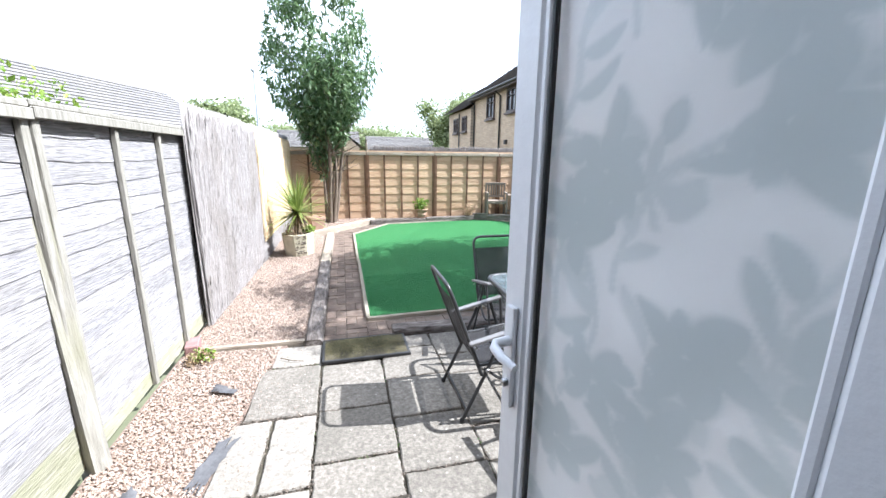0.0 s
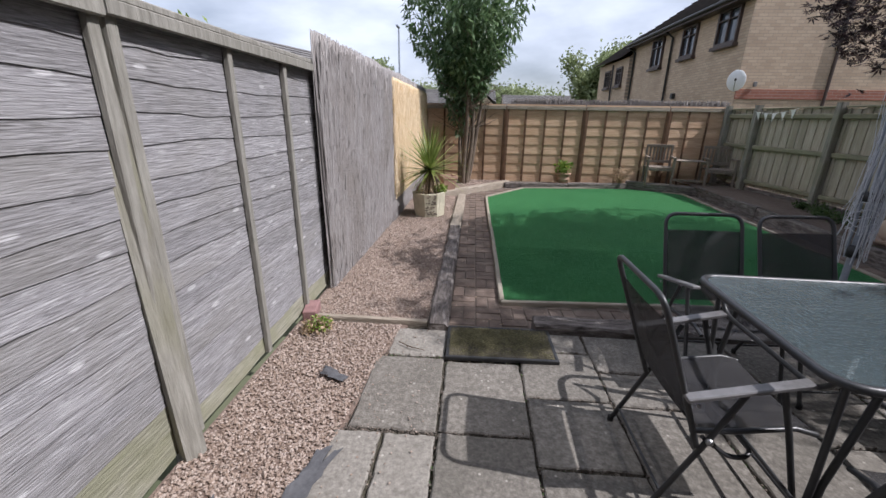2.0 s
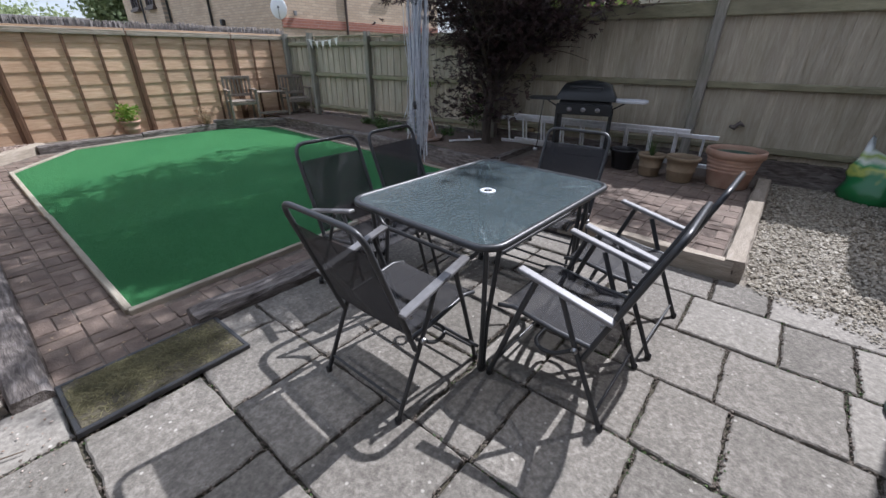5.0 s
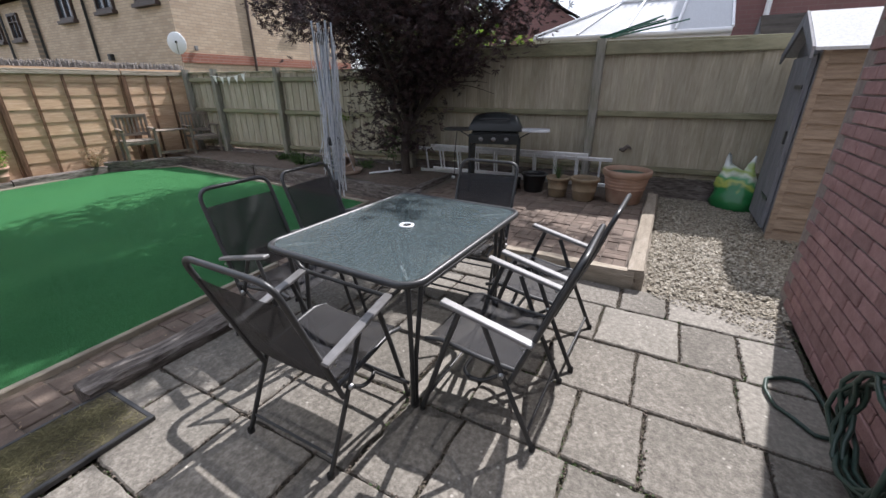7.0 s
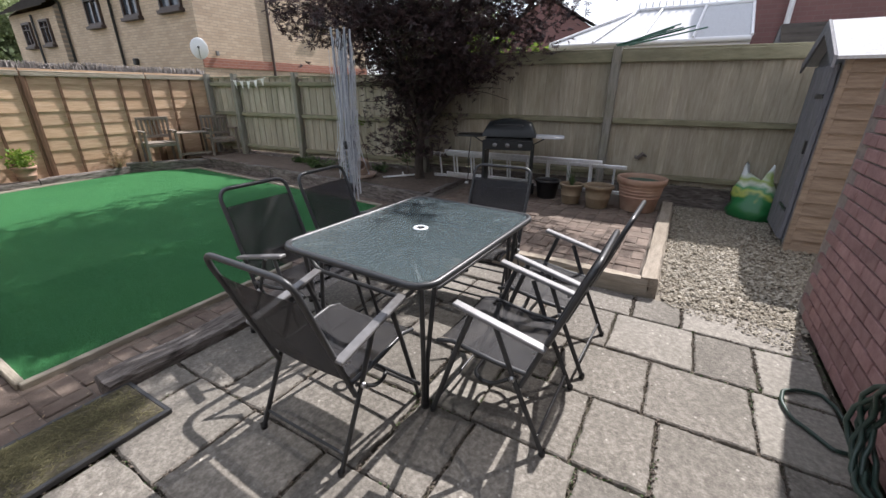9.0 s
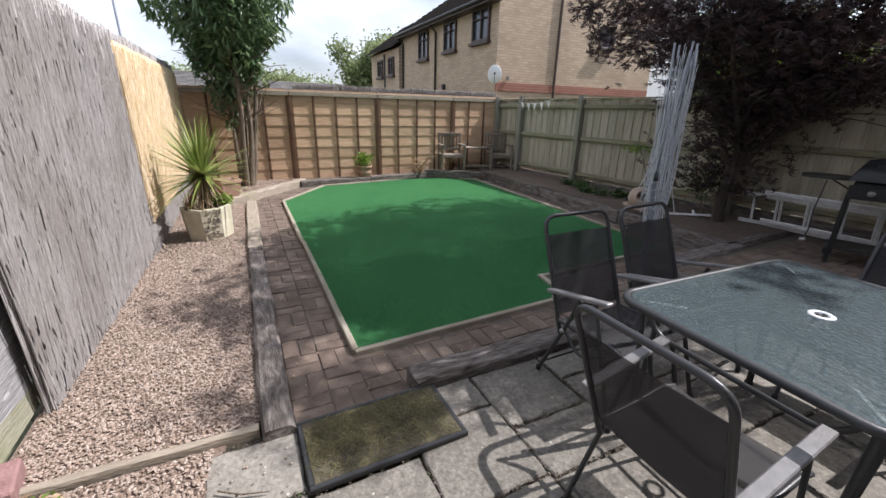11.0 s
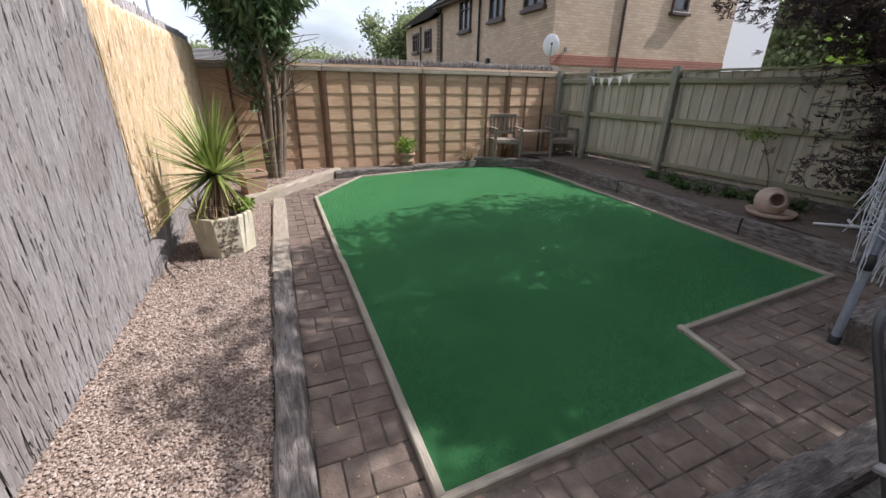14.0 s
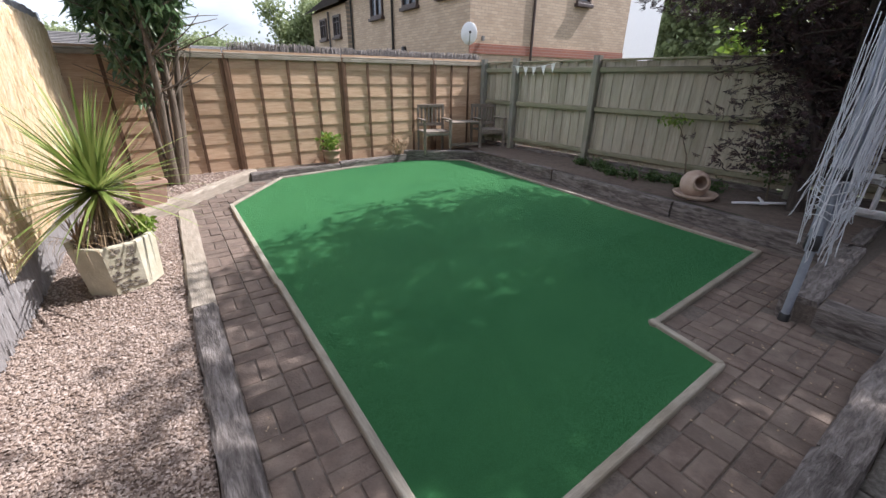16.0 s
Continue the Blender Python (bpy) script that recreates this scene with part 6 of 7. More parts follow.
# ---- shed, bag, hose ----
def shed():
    o = thing("garden_shed", "small wooden garden shed with grey door and pale felt roof", "shed", pose(4.47, 0.285, -0.01))
    w, d, h, apex = 1.04, 1.5, 1.74, 2.00
    for k in range(14):
        part("side_board", Shape().add([(-0.022, -d, 0), (-0.022, 0, 0), (0, 0, 0), (0, -d, 0), (-0.004, -d, 0.135), (-0.004, 0, 0.135), (0.004, 0, 0.135), (0.004, -d, 0.135)],
                                       [(0, 1, 5, 4)[::-1], (1, 2, 6, 5), (2, 3, 7, 6), (3, 0, 4, 7), (4, 5, 6, 7), (0, 3, 2, 1)]), SHED_BOARD, o, m=pose(0, 0, k * 0.122))
    part("corner_post", box_shape((0.05, 0.05, h), 0.005, (0.005, 0.0, h / 2)), SHED_BOARD, o)
    part("front_wall", Shape().add([(0.03, -0.03, 0), (w, -0.03, 0), (w, -0.03, h), (w / 2, -0.03, apex), (0.03, -0.03, h), (0.03, 0.0, 0), (w, 0.0, 0), (w, 0.0, h), (w / 2, 0.0, apex), (0.03, 0.0, h)],
                                   [(0, 1, 2, 3, 4), (9, 8, 7, 6, 5), (0, 5, 6, 1), (1, 6, 7, 2), (2, 7, 8, 3), (3, 8, 9, 4), (4, 9, 5, 0)]), SHED_GREY, o)
    door_ = part("shed_door", box_shape((0.72, 0.03, 1.62), 0.006, (w / 2 + 0.03, 0.02, 0.86)), SHED_GREY, o, "faded grey boarded door")
    for k in range(5):
        part("door_board", box_shape((0.136, 0.012, 1.60), 0.004, (w / 2 + 0.03 - 0.288 + 0.144 * k, 0.041, 0.86)), SHED_GREY, door_)
    for z in (0.35, 1.4):
        part("hinge", box_shape((0.30, 0.008, 0.035), 0.003, (w / 2 - 0.16, 0.052, z)), BLACK_METAL, door_)
    part("door_bolt", box_shape((0.05, 0.02, 0.12), 0.004, (w / 2 - 0.27, 0.056, 0.95)), BLACK_METAL, door_)
    for sx in (-1, 1):
        x0, x1 = w / 2, w / 2 + sx * (w / 2 + 0.09)
        z0, z1 = apex + 0.02, h - 0.055
        q = [(x0, 0.10, z0), (x1, 0.10, z1), (x1, -d - 0.05, z1), (x0, -d - 0.05, z0)]
        part("roof_panel", Shape().add(q + [(x, y, z + 0.025) for x, y, z in q], [(0, 1, 2, 3), (7, 6, 5, 4), (0, 4, 5, 1), (1, 5, 6, 2), (2, 6, 7, 3), (3, 7, 4, 0)]), FELT, o, "pale sunlit roofing felt")
        part("verge_board", Shape().add([(x0, 0.105, z0 - 0.09), (x1, 0.105, z1 - 0.06), (x1, 0.105, z1 + 0.03), (x0, 0.105, z0 + 0.03), (x0, 0.125, z0 - 0.09), (x1, 0.125, z1 - 0.06), (x1, 0.125, z1 + 0.03), (x0, 0.125, z0 + 0.03)],
                                        [(0, 1, 2, 3), (7, 6, 5, 4), (0, 4, 5, 1), (1, 5, 6, 2), (2, 6, 7, 3), (3, 7, 4, 0)]), SHED_GREY, o, "pale grey verge board")
    part("rear_wall", box_shape((w, 0.03, h), 0.004, (w / 2, -d, h / 2)), SHED_BOARD, o)
    part("far_side", box_shape((0.03, d - 0.06, h), 0.004, (w, -d / 2, h / 2)), SHED_BOARD, o)
    return o


shed()
bag = thing("compost_bag", "half-empty green and white plastic compost bag slumped upright", "bag", pose(5.52, 0.49, 0, 0, 0, 70) @ Matrix.Scale(1.24, 4))
def sack():
    """A slumped bag: wide foot, pinched neck, two upright torn corners."""
    vs, fs, n, m = [], [], 28, 16
    for j in range(m + 1):
        t = j / m
        a = 0.195 * (1 - 0.42 * t ** 1.5) * (0.86 + 0.14 * min(1, t * 6))
        b = 0.125 * (1 - 0.80 * t ** 1.3) * (0.80 + 0.20 * min(1, t * 6))
        for i in range(n):
            w = 2 * math.pi * i / n
            c, s_ = math.cos(w), math.sin(w)
            fold = 1 + 0.16 * noise.noise(Vector((c * 2, s_ * 2, t * 4))) + 0.13 * noise.noise(Vector((c * 5, s_ * 5, t * 9)))
            ears = 0.11 * t ** 4 * math.cos(2 * w + 0.4) + 0.05 * t ** 3 * noise.noise(Vector((c * 3, s_ * 3, 2)))
            vs.append((a * c * fold + 0.03 * t, b * s_ * fold - 0.05 * t, 0.42 * t + ears))
    fs = [(j * n + i, j * n + (i + 1) % n, (j + 1) * n + (i + 1) % n, (j + 1) * n + i) for j in range(m) for i in range(n)]
    fs += [tuple(range(n))[::-1], tuple(range(m * n, m * n + n))]
    return Shape().add(vs, fs, True)


def bag_material():
    m = bpy.data.materials.new("printed_plastic_bag")
    m.use_nodes = True
    n, l = m.node_tree.nodes, m.node_tree.links
    b = n["Principled BSDF"]
    b.inputs["Roughness"].default_value = 0.28
    co, sp, nz, ad, rp_ = (n.new("ShaderNode" + k) for k in ("TexCoord", "SeparateXYZ", "TexNoise", "Math", "ValToRGB"))
    nz.inputs["Scale"].default_value = 6
    l.new(co.outputs["Object"], sp.inputs[0])
    l.new(co.outputs["Object"], nz.inputs["Vector"])
    ad.operation = "MULTIPLY_ADD"
    ad.inputs[1].default_value = 0.35
    l.new(nz.outputs["Fac"], ad.inputs[0])
    l.new(sp.outputs["Z"], ad.inputs[2])
    els = rp_.color_ramp.elements
    els[0].position, els[0].color = 0.0, (0.02, 0.13, 0.035, 1)
    els[1].position, els[1].color = 1.0, (0.75, 0.76, 0.74, 1)
    for p, c in ((0.36, (0.025, 0.19, 0.06, 1)), (0.41, (0.42, 0.46, 0.10, 1)), (0.46, (0.06, 0.28, 0.10, 1)), (0.52, (0.62, 0.66, 0.55, 1)), (0.57, (0.30, 0.42, 0.08, 1)), (0.63, (0.66, 0.70, 0.68, 1))):
        e = els.new(p)
        e.color = c
    l.new(ad.outputs[0], rp_.inputs["Fac"])
    l.new(rp_.outputs["Color"], b.inputs["Base Color"])
    return m


part("sack", sack(), bag_material(), bag)
hose = thing("garden_hose", "dark green garden hose coiled on the house wall", "hose")
coil = []
for k in range(150):
    a = 2 * math.pi * k / 21
    r = 0.20 + 0.022 * math.sin(k * 0.7)
    coil.append((1.279 + r * math.cos(a), 0.50 + 0.07 * (k / 150) + 0.015 * math.sin(k * 1.3), 0.278 + 0.02 + r * math.sin(a)))
part("coil", Shape().tube(coil, 0.0095, 7), HOSE_GREEN, hose)
part("loose_end", Shape().tube(arc_corner([(1.59, 0.47, 0.011), (1.58, 0.54, 0.011), (1.66, 0.60, 0.011), (1.72, 0.66, 0.011), (1.83, 0.68, 0.011), (1.93, 0.66, 0.011), (1.98, 0.58, 0.011), (1.99, 0.50, 0.011), (1.91, 0.46, 0.011), (1.81, 0.45, 0.011), (1.70, 0.45, 0.011)], 0.02, 3), 0.0095, 8), HOSE_GREEN, hose)
part("hook", Shape().box((1.279, 0.445, 0.278 + 0.19), (0.06, 0.05, 0.08), 0.006), BLACK_PLASTIC, hose)

# ---- weed membrane, loose scraps, weeds by the gravel ----
def membrane(at, w, d, turn, seed):
    vs, fs, n = [], [], 8
    for k in (0, 1):
        for j in range(n + 1):
            for i in range(n + 1):
                x, y = (i / n - 0.5) * w, (j / n - 0.5) * d
                lift = max(0.0, noise.noise(Vector((x * 9, y * 9, seed)))) * 0.05
                rag_ = 1 + 0.55 * noise.noise(Vector((i * 0.9, j * 0.9, seed + 5)))
                vs.append((x * rag_, y * rag_, 0.012 + lift - 0.002 * k))
    q = (n + 1) ** 2
    for j in range(n):
        for i in range(n):
            a = j * (n + 1) + i
            fs += [(a, a + 1, a + n + 2, a + n + 1), (q + a + n + 1, q + a + n + 2, q + a + 1, q + a)]
    return solid("weed_membrane", Shape().add(vs, fs, True), MEMBRANE, "torn dusty grey weed membrane showing through gravel", "weed membrane", pose(*at, 0, 0, turn), "membrane scraps")


membrane((-0.93, 2.22, -0.004), 0.085, 0.34, -14, 1)
membrane((-1.30, 1.80, -0.004), 0.13, 0.30, 20, 2)
membrane((-1.22, 2.02, -0.006), 0.09, 0.16, 45, 4)
membrane((-1.04, 2.90, 0.01), 0.05, 0.16, 70, 3)
tw = thing("dry_weed", "clump of yellow dry moss by the fence", "weed", Matrix.Translation((-1.34, 3.42, 0)))
bush("clump", tw, (0, 0, 0.03), 0.12, 420, 0.03, LEAF_DRY, 0.5)
bush("green_tips", tw, (0.02, 0, 0.05), 0.10, 160, 0.03, LEAF_LIME, 0.5)
nw = thing("fence_weed", "green leafy weed growing by the fence foot", "weed", Matrix.Translation((-1.36, 1.30, 0)))
bush("leaves", nw, (0, 0, 0.16), 0.2, 130, 0.06, LEAF_LIME, 0.9)
tuft("stems", nw, (0, 0, 0), 16, 0.34, 0.004, 40, LEAF_WEED, 0.3, seed=77)
solid("twig", Shape().tube([(-0.74, 3.30, 0.016), (-0.66, 3.25, 0.014), (-0.56, 3.22, 0.012)], [0.004, 0.004, 0.002], 5), BARK, "thin dry twig lying on the paving", "twig")

# ---- trees ----
def limb(shape, p, d, length, r0, r1, g, steps=6, bend=0.25, rise=0.0):
    pts, rs = [Vector(p)], [r0]
    d = Vector(d).normalized()
    for i in range(steps):
        d = (d + Vector((g.uniform(-bend, bend), g.uniform(-bend, bend), g.uniform(-bend, bend) * 0.5 + rise))).normalized()
        pts.append(pts[-1] + d * length / steps)
        rs.append(r0 + (r1 - r0) * (i + 1) / steps)
    shape.tube(pts, rs, 8 if r0 > 0.02 else 5)
    return pts, d


def droop_turns(n, lean):
    """Leaves that hang: tips point outwards and down."""
    a = rng.uniform(0, 2 * math.pi, n)
    e = rng.normal(lean, 0.45, n)
    roll = rng.normal(0, 0.6, n)
    y = np.stack([np.cos(a) * np.cos(e), np.sin(a) * np.cos(e), np.sin(e)], 1)
    s = np.stack([-np.sin(a), np.cos(a), np.zeros(n)], 1)
    z = np.cross(s, y)
    s2 = s * np.cos(roll)[:, None] + z * np.sin(roll)[:, None]
    z2 = np.cross(s2, y)
    return np.stack([s2, y, z2], 2)


LANCE = ([(0, 0, 0), (0.15, 0.4, 0.04), (0, 1.0, -0.14), (-0.15, 0.4, 0.04), (0, 0.42, -0.02)], LEAF[1])
DIAMOND = ([(0, 0, 0), (0.36, 0.5, 0.06), (0, 1.0, -0.08), (-0.36, 0.5, 0.06)], [(0, 1, 2), (0, 2, 3)])


def green_tree(base):
    o = thing("tree", "slender multi-stemmed evergreen tree in the garden corner", "tree", Matrix.Translation(base))
    g = random.Random(5)
    trunk, tips = Shape(), []
    for k in range(7):
        a = 2 * math.pi * k / 7 + g.uniform(-0.4, 0.4)
        p = (0.07 * math.cos(a), 0.07 * math.sin(a), -0.05)
        pts, d = limb(trunk, p, (0.13 * math.cos(a) + 0.03, 0.13 * math.sin(a), 1), g.uniform(2.6, 3.6), g.uniform(0.032, 0.055), 0.016, g, 8, 0.09, 0.06)
        for i in range(3, len(pts)):
            for _ in range(4):
                b = g.uniform(0, 6.28)
                q, _d = limb(trunk, pts[i], (math.cos(b), math.sin(b), g.uniform(0.2, 0.9)), g.uniform(0.4, 0.85), 0.012, 0.003, g, 4, 0.3, 0.05)
                tips += q[1:]
        tips += pts[5:]
    part("trunk", trunk, BARK, o, "several grey-brown stems")
    tips = np.array([tuple(p) for p in tips])
    n = 10500
    pick = tips[rng.integers(0, len(tips), n)]
    p = pick + rng.normal(0, 0.13, (n, 3))
    zz = p[:, 2]
    half = np.interp(zz, [1.2, 1.7, 2.2, 2.9, 3.6, 4.6, 5.6, 6.2], [0.12, 0.30, 0.66, 1.2, 1.22, 1.0, 0.6, 0.1])
    c = np.stack([-0.10 + 0.01 * zz, 0 * zz], 1)
    r = np.linalg.norm(p[:, :2] - c, axis=1)
    noise_edge = np.array([noise.noise(Vector((q[0] * 1.8, q[1] * 1.8, q[2] * 1.5))) for q in p])
    p = p[(r < half * (1 + 0.6 * noise_edge)) & (zz > 1.0)]
    extra = 14000
    ez = rng.uniform(1.9, 6.1, extra)
    eh = np.interp(ez, [1.2, 1.7, 2.2, 2.9, 3.6, 4.6, 5.6, 6.2], [0.12, 0.28, 0.62, 1.15, 1.2, 0.98, 0.56, 0.08])
    ea, er = rng.uniform(0, 6.28, extra), np.sqrt(rng.uniform(0.25, 1, extra))
    e = np.stack([-0.10 + 0.01 * ez + eh * er * np.cos(ea), eh * er * np.sin(ea), ez], 1)
    keep = np.array([noise.noise(Vector((q[0] * 2.2, q[1] * 2.2, q[2] * 2.0 + 7))) for q in e]) > -0.02
    p = np.vstack([p, e[keep]])
    tagged(part("crown", scatter("crown", *LANCE, p, droop_turns(len(p), -0.85), rng.uniform(0.11, 0.20, len(p))), LEAF_GREEN, o, "drooping long dark green leaves"), kind="stuff")
    return o


green_tree((-0.50, 9.83, 0.04))


def maple(base):
    o = thing("tree", "dark purple-leaved maple leaning over the fence", "tree", Matrix.Translation(base))
    g = random.Random(9)
    trunk, ends = Shape(), []
    main, d = limb(trunk, (0, 0, -0.05), (-0.05, 0.08, 1), 1.0, 0.075, 0.055, g, 5, 0.08)
    for k in range(8):
        a = 2 * math.pi * k / 8 + g.uniform(-0.3, 0.3)
        pts, d2 = limb(trunk, main[3 + k % 3], (0.75 * math.cos(a), 0.85 * math.sin(a), g.uniform(0.8, 1.9)), g.uniform(1.8, 3.0), 0.036, 0.012, g, 7, 0.16, 0.04)
        for i in range(2, len(pts)):
            for _ in range(3):
                b = g.uniform(0, 6.28)
                q, _d = limb(trunk, pts[i], (math.cos(b), math.sin(b), g.uniform(-0.2, 0.7)), g.uniform(0.5, 1.0), 0.009, 0.003, g, 5, 0.25, -0.02)
                ends += q[1:]
    # Limb added out of view, placed so its leaves shade the raised paving.
    over, _d = limb(trunk, main[4], (0.55, -0.75, 0.95), 4.6, 0.04, 0.012, g, 9, 0.06, 0.02)
    side = []
    for i in range(5, len(over)):
        for _ in range(5):
            b = g.uniform(0, 6.28)
            q, _d = limb(trunk, over[i], (math.cos(b), math.sin(b), g.uniform(-0.1, 0.4)), g.uniform(0.6, 1.2), 0.009, 0.003, g, 5, 0.25, -0.02)
            side += q[1:]
    side = np.array([tuple(v) for v in side])
    part("trunk", trunk, BARK_DARK, o, "dark slender trunk and limbs")
    ends = np.array([tuple(p) for p in ends])
    def hull(p):
        """Inside the crown: an uneven rounded form over the fence."""
        c = np.array((CROWN_C[0], CROWN_C[1], CROWN_C[2]))
        q = (p - c) / np.array(CROWN_R)
        nz = np.array([noise.noise(Vector((v[0] * 1.1, v[1] * 1.1, v[2] * 1.1))) + 0.5 * noise.noise(Vector((v[0] * 3, v[1] * 3, v[2] * 3))) for v in p])
        return np.linalg.norm(q, axis=1) < 1 + 0.26 * nz
    n = 9000
    p1 = ends[rng.integers(0, len(ends), n)] + rng.normal(0, 0.12, (n, 3))
    p1 = p1[hull(p1) & ((p1[:, 2] > 1.25) | (np.linalg.norm(p1[:, :2], axis=1) < 0.5)) & (p1[:, 2] > 0.4)]
    m = 66000
    dirs = rng.normal(0, 1, (m, 3))
    dirs /= np.linalg.norm(dirs, axis=1)[:, None]
    p2 = np.array(CROWN_C) + dirs * np.array(CROWN_R) * (rng.uniform(0.12, 1.25, m) ** 0.5)[:, None]
    layer = np.array([noise.noise(Vector((v[0] * 1.5, v[1] * 1.5, v[2] * 3.2 + 3))) for v in p2])
    p2 = p2[hull(p2) & (layer > -0.03)]
    low = 1000
    p3 = np.stack([rng.normal(-0.05, 0.24, low), rng.normal(0.15, 0.34, low), rng.uniform(0.35, 1.5, low)], 1)
    def clear(v):
        """Keeps the low foliage off the far bays of the fence."""
        return v[~((v[:, 2] < 1.9) & (v[:, 1] > 0.85))]
    p1, p2 = clear(p1), clear(p2)
    p4 = side[rng.integers(0, len(side), 6000)] + rng.normal(0, 0.16, (6000, 3))
    p4 = p4[p4[:, 2] > 2.6]
    p = np.vstack([p1, p2, p3])
    # Upper crown, out of view, is shifted to -y to dapple the patio.
    p[:, 1] -= 0.45 * np.maximum(0, p[:, 2] - 3.6)
    p = np.vstack([p, p4])
    tagged(part("crown", scatter("crown", *STAR, p, droop_turns(len(p), -0.35), rng.uniform(0.06, 0.105, len(p))), LEAF_PURPLE, o, "dense small dark purple leaves"), kind="stuff")
    return o


CROWN_C, CROWN_R = (-0.08, 0.02, 3.55), (2.15, 2.5, 2.35)
maple((4.93, 4.85, BED))


def far_tree(base, height, width, count, seed, material_=LEAF_FAR, size=0.42):
    o = thing("far_tree", "distant leafy green tree beyond the gardens", "tree", Matrix.Translation(base), "distant trees")
    g = random.Random(seed)
    s = Shape()
    limb(s, (0, 0, -0.2), (0, 0, 1), height * 0.7, 0.22, 0.06, g, 6, 0.06)
    for k in range(6):
        a = 1.05 * k
        limb(s, (0, 0, height * (0.3 + 0.05 * k)), (math.cos(a), math.sin(a), 0.8), width * 0.45, 0.08, 0.02, g, 5, 0.2)
    part("trunk", s, BARK, o)
    clumps = np.array([(g.gauss(0, width * 0.27), g.gauss(0, width * 0.27), height * g.uniform(0.28, 0.93)) for _ in range(44)])
    count *= 10
    p = clumps[rng.integers(0, 44, count)] + rng.normal(0, width * 0.11, (count, 3))
    tagged(part("crown", scatter("crown", *DIAMOND, p, random_turns(count, 2.0), rng.uniform(0.6, 1.2, count) * size * 1.05), material_, o), kind="stuff")
    return o


far_tree((-10.0, 41, -0.2), 6.1, 3.6, 1900, 1, LEAF_FAR, 0.34)
far_tree((12.6, 44, -0.2), 7.4, 4.8, 2600, 2, LEAF_FAR, 0.32)
far_tree((15.5, 47, -0.2), 8.5, 6.0, 2200, 3)
far_tree((3.0, 60, -0.2), 4.7, 6.0, 1600, 4)
far_tree((7.0, 64, -0.2), 4.5, 7.0, 1600, 6)
far_tree((-8.0, 62, -0.2), 4.9, 7.0, 1600, 7)
far_tree((-3.0, 58, -0.2), 4.4, 5.0, 1400, 8)
far_tree((25.0, 15.6, -0.2), 6.6, 4.5, 1800, 12, LEAF_FAR, 0.30)
far_tree((29.0, 21.5, -0.2), 7.5, 5.0, 1800, 14, LEAF_FAR, 0.34)
far_tree((9.6, 6.4, -0.2), 2.9, 1.7, 1100, 13, LEAF_LIME, 0.14)
creeper = thing("neighbour_shrub", "pale flowering shrub showing over the fence", "shrub", Matrix.Translation((-4.5, 7.2, 0)))
part("stem", Shape().tube([(0, 0, -0.1), (0.1, 0.3, 1.2), (0, 0.8, 2.1)], [0.03, 0.02, 0.008], 6), BARK, creeper)
bush("leaves", creeper, (0, -0.3, 2.1), 1.0, 1100, 0.10, LEAF_LIME, 0.62)

# ---- far houses ----
def roof_rows(o, p00, p10, p01, p11, rows, material_, thick=0.05):
    """Tile courses from eave (p00 to p10) up to ridge (p01 to p11), each a lapped strip."""
    p00, p10, p01, p11 = (Vector(p) for p in (p00, p10, p01, p11))
    nrm = (p10 - p00).cross(p01 - p00).normalized()
    if nrm.z < 0:
        nrm = -nrm
    for k in range(rows):
        a, b = k / rows, (k + 1) / rows + 0.003
        q = [p00.lerp(p01, a) + nrm * thick, p10.lerp(p11, a) + nrm * thick, p10.lerp(p11, min(1, b)), p00.lerp(p01, min(1, b))]
        base = [p00.lerp(p01, a), p10.lerp(p11, a)]
        part("tile_course", Shape().add(q + base, [(0, 1, 2, 3), (4, 5, 1, 0)]), material_, o)


def window(o, wall, at, w, h, material_=BROWN_FRAME, bars=1, label="dark brown framed window"):
    """A window set on a wall: wall 'x' faces -x, wall 'y' faces -y. at: centre."""
    turn = -90 if wall == "x" else 0
    ring = [(sx * (w / 2 - e), y, sz * (h / 2 - e)) for y in (-0.065, 0.025) for e in (0, 0.07) for sx, sz in ((-1, -1), (1, -1), (1, 1), (-1, 1))]
    f = Shape()
    for i in range(4):
        j = (i + 1) % 4
        f.add([ring[k] for k in (i, j, 4 + j, 4 + i, 8 + i, 8 + j, 12 + j, 12 + i)], [(0, 1, 2, 3), (7, 6, 5, 4), (1, 0, 4, 5), (3, 2, 6, 7)])
    me = f.mesh("window")
    bm = bmesh.new()
    bm.from_mesh(me)
    bmesh.ops.remove_doubles(bm, verts=bm.verts, dist=0.0005)
    bm.to_mesh(me)
    bm.free()
    win = part("window", me, material_, o, label, pose(*at, 0, 0, turn))
    for k in range(bars):
        part("mullion", box_shape((0.055, 0.07, h - 0.14), 0.005, (-w / 2 + w * (k + 1) / (bars + 1), -0.015, 0)), material_, win)
    part("transom", box_shape((w - 0.14, 0.05, 0.03), 0.004, (0, -0.045, h * 0.18)), material_, win)
    for k in range(bars + 1):
        pw = (w - 0.14) / (bars + 1)
        part("pane", box_shape((pw, 0.012, h - 0.14), 0.001, (-w / 2 + 0.07 + pw * (k + 0.5), 0.012, 0)), PANE, win)
    part("sill", box_shape((w + 0.12, 0.16, 0.09), 0.008, (0, -0.05, -h / 2 - 0.05)), material_, win)
    return win


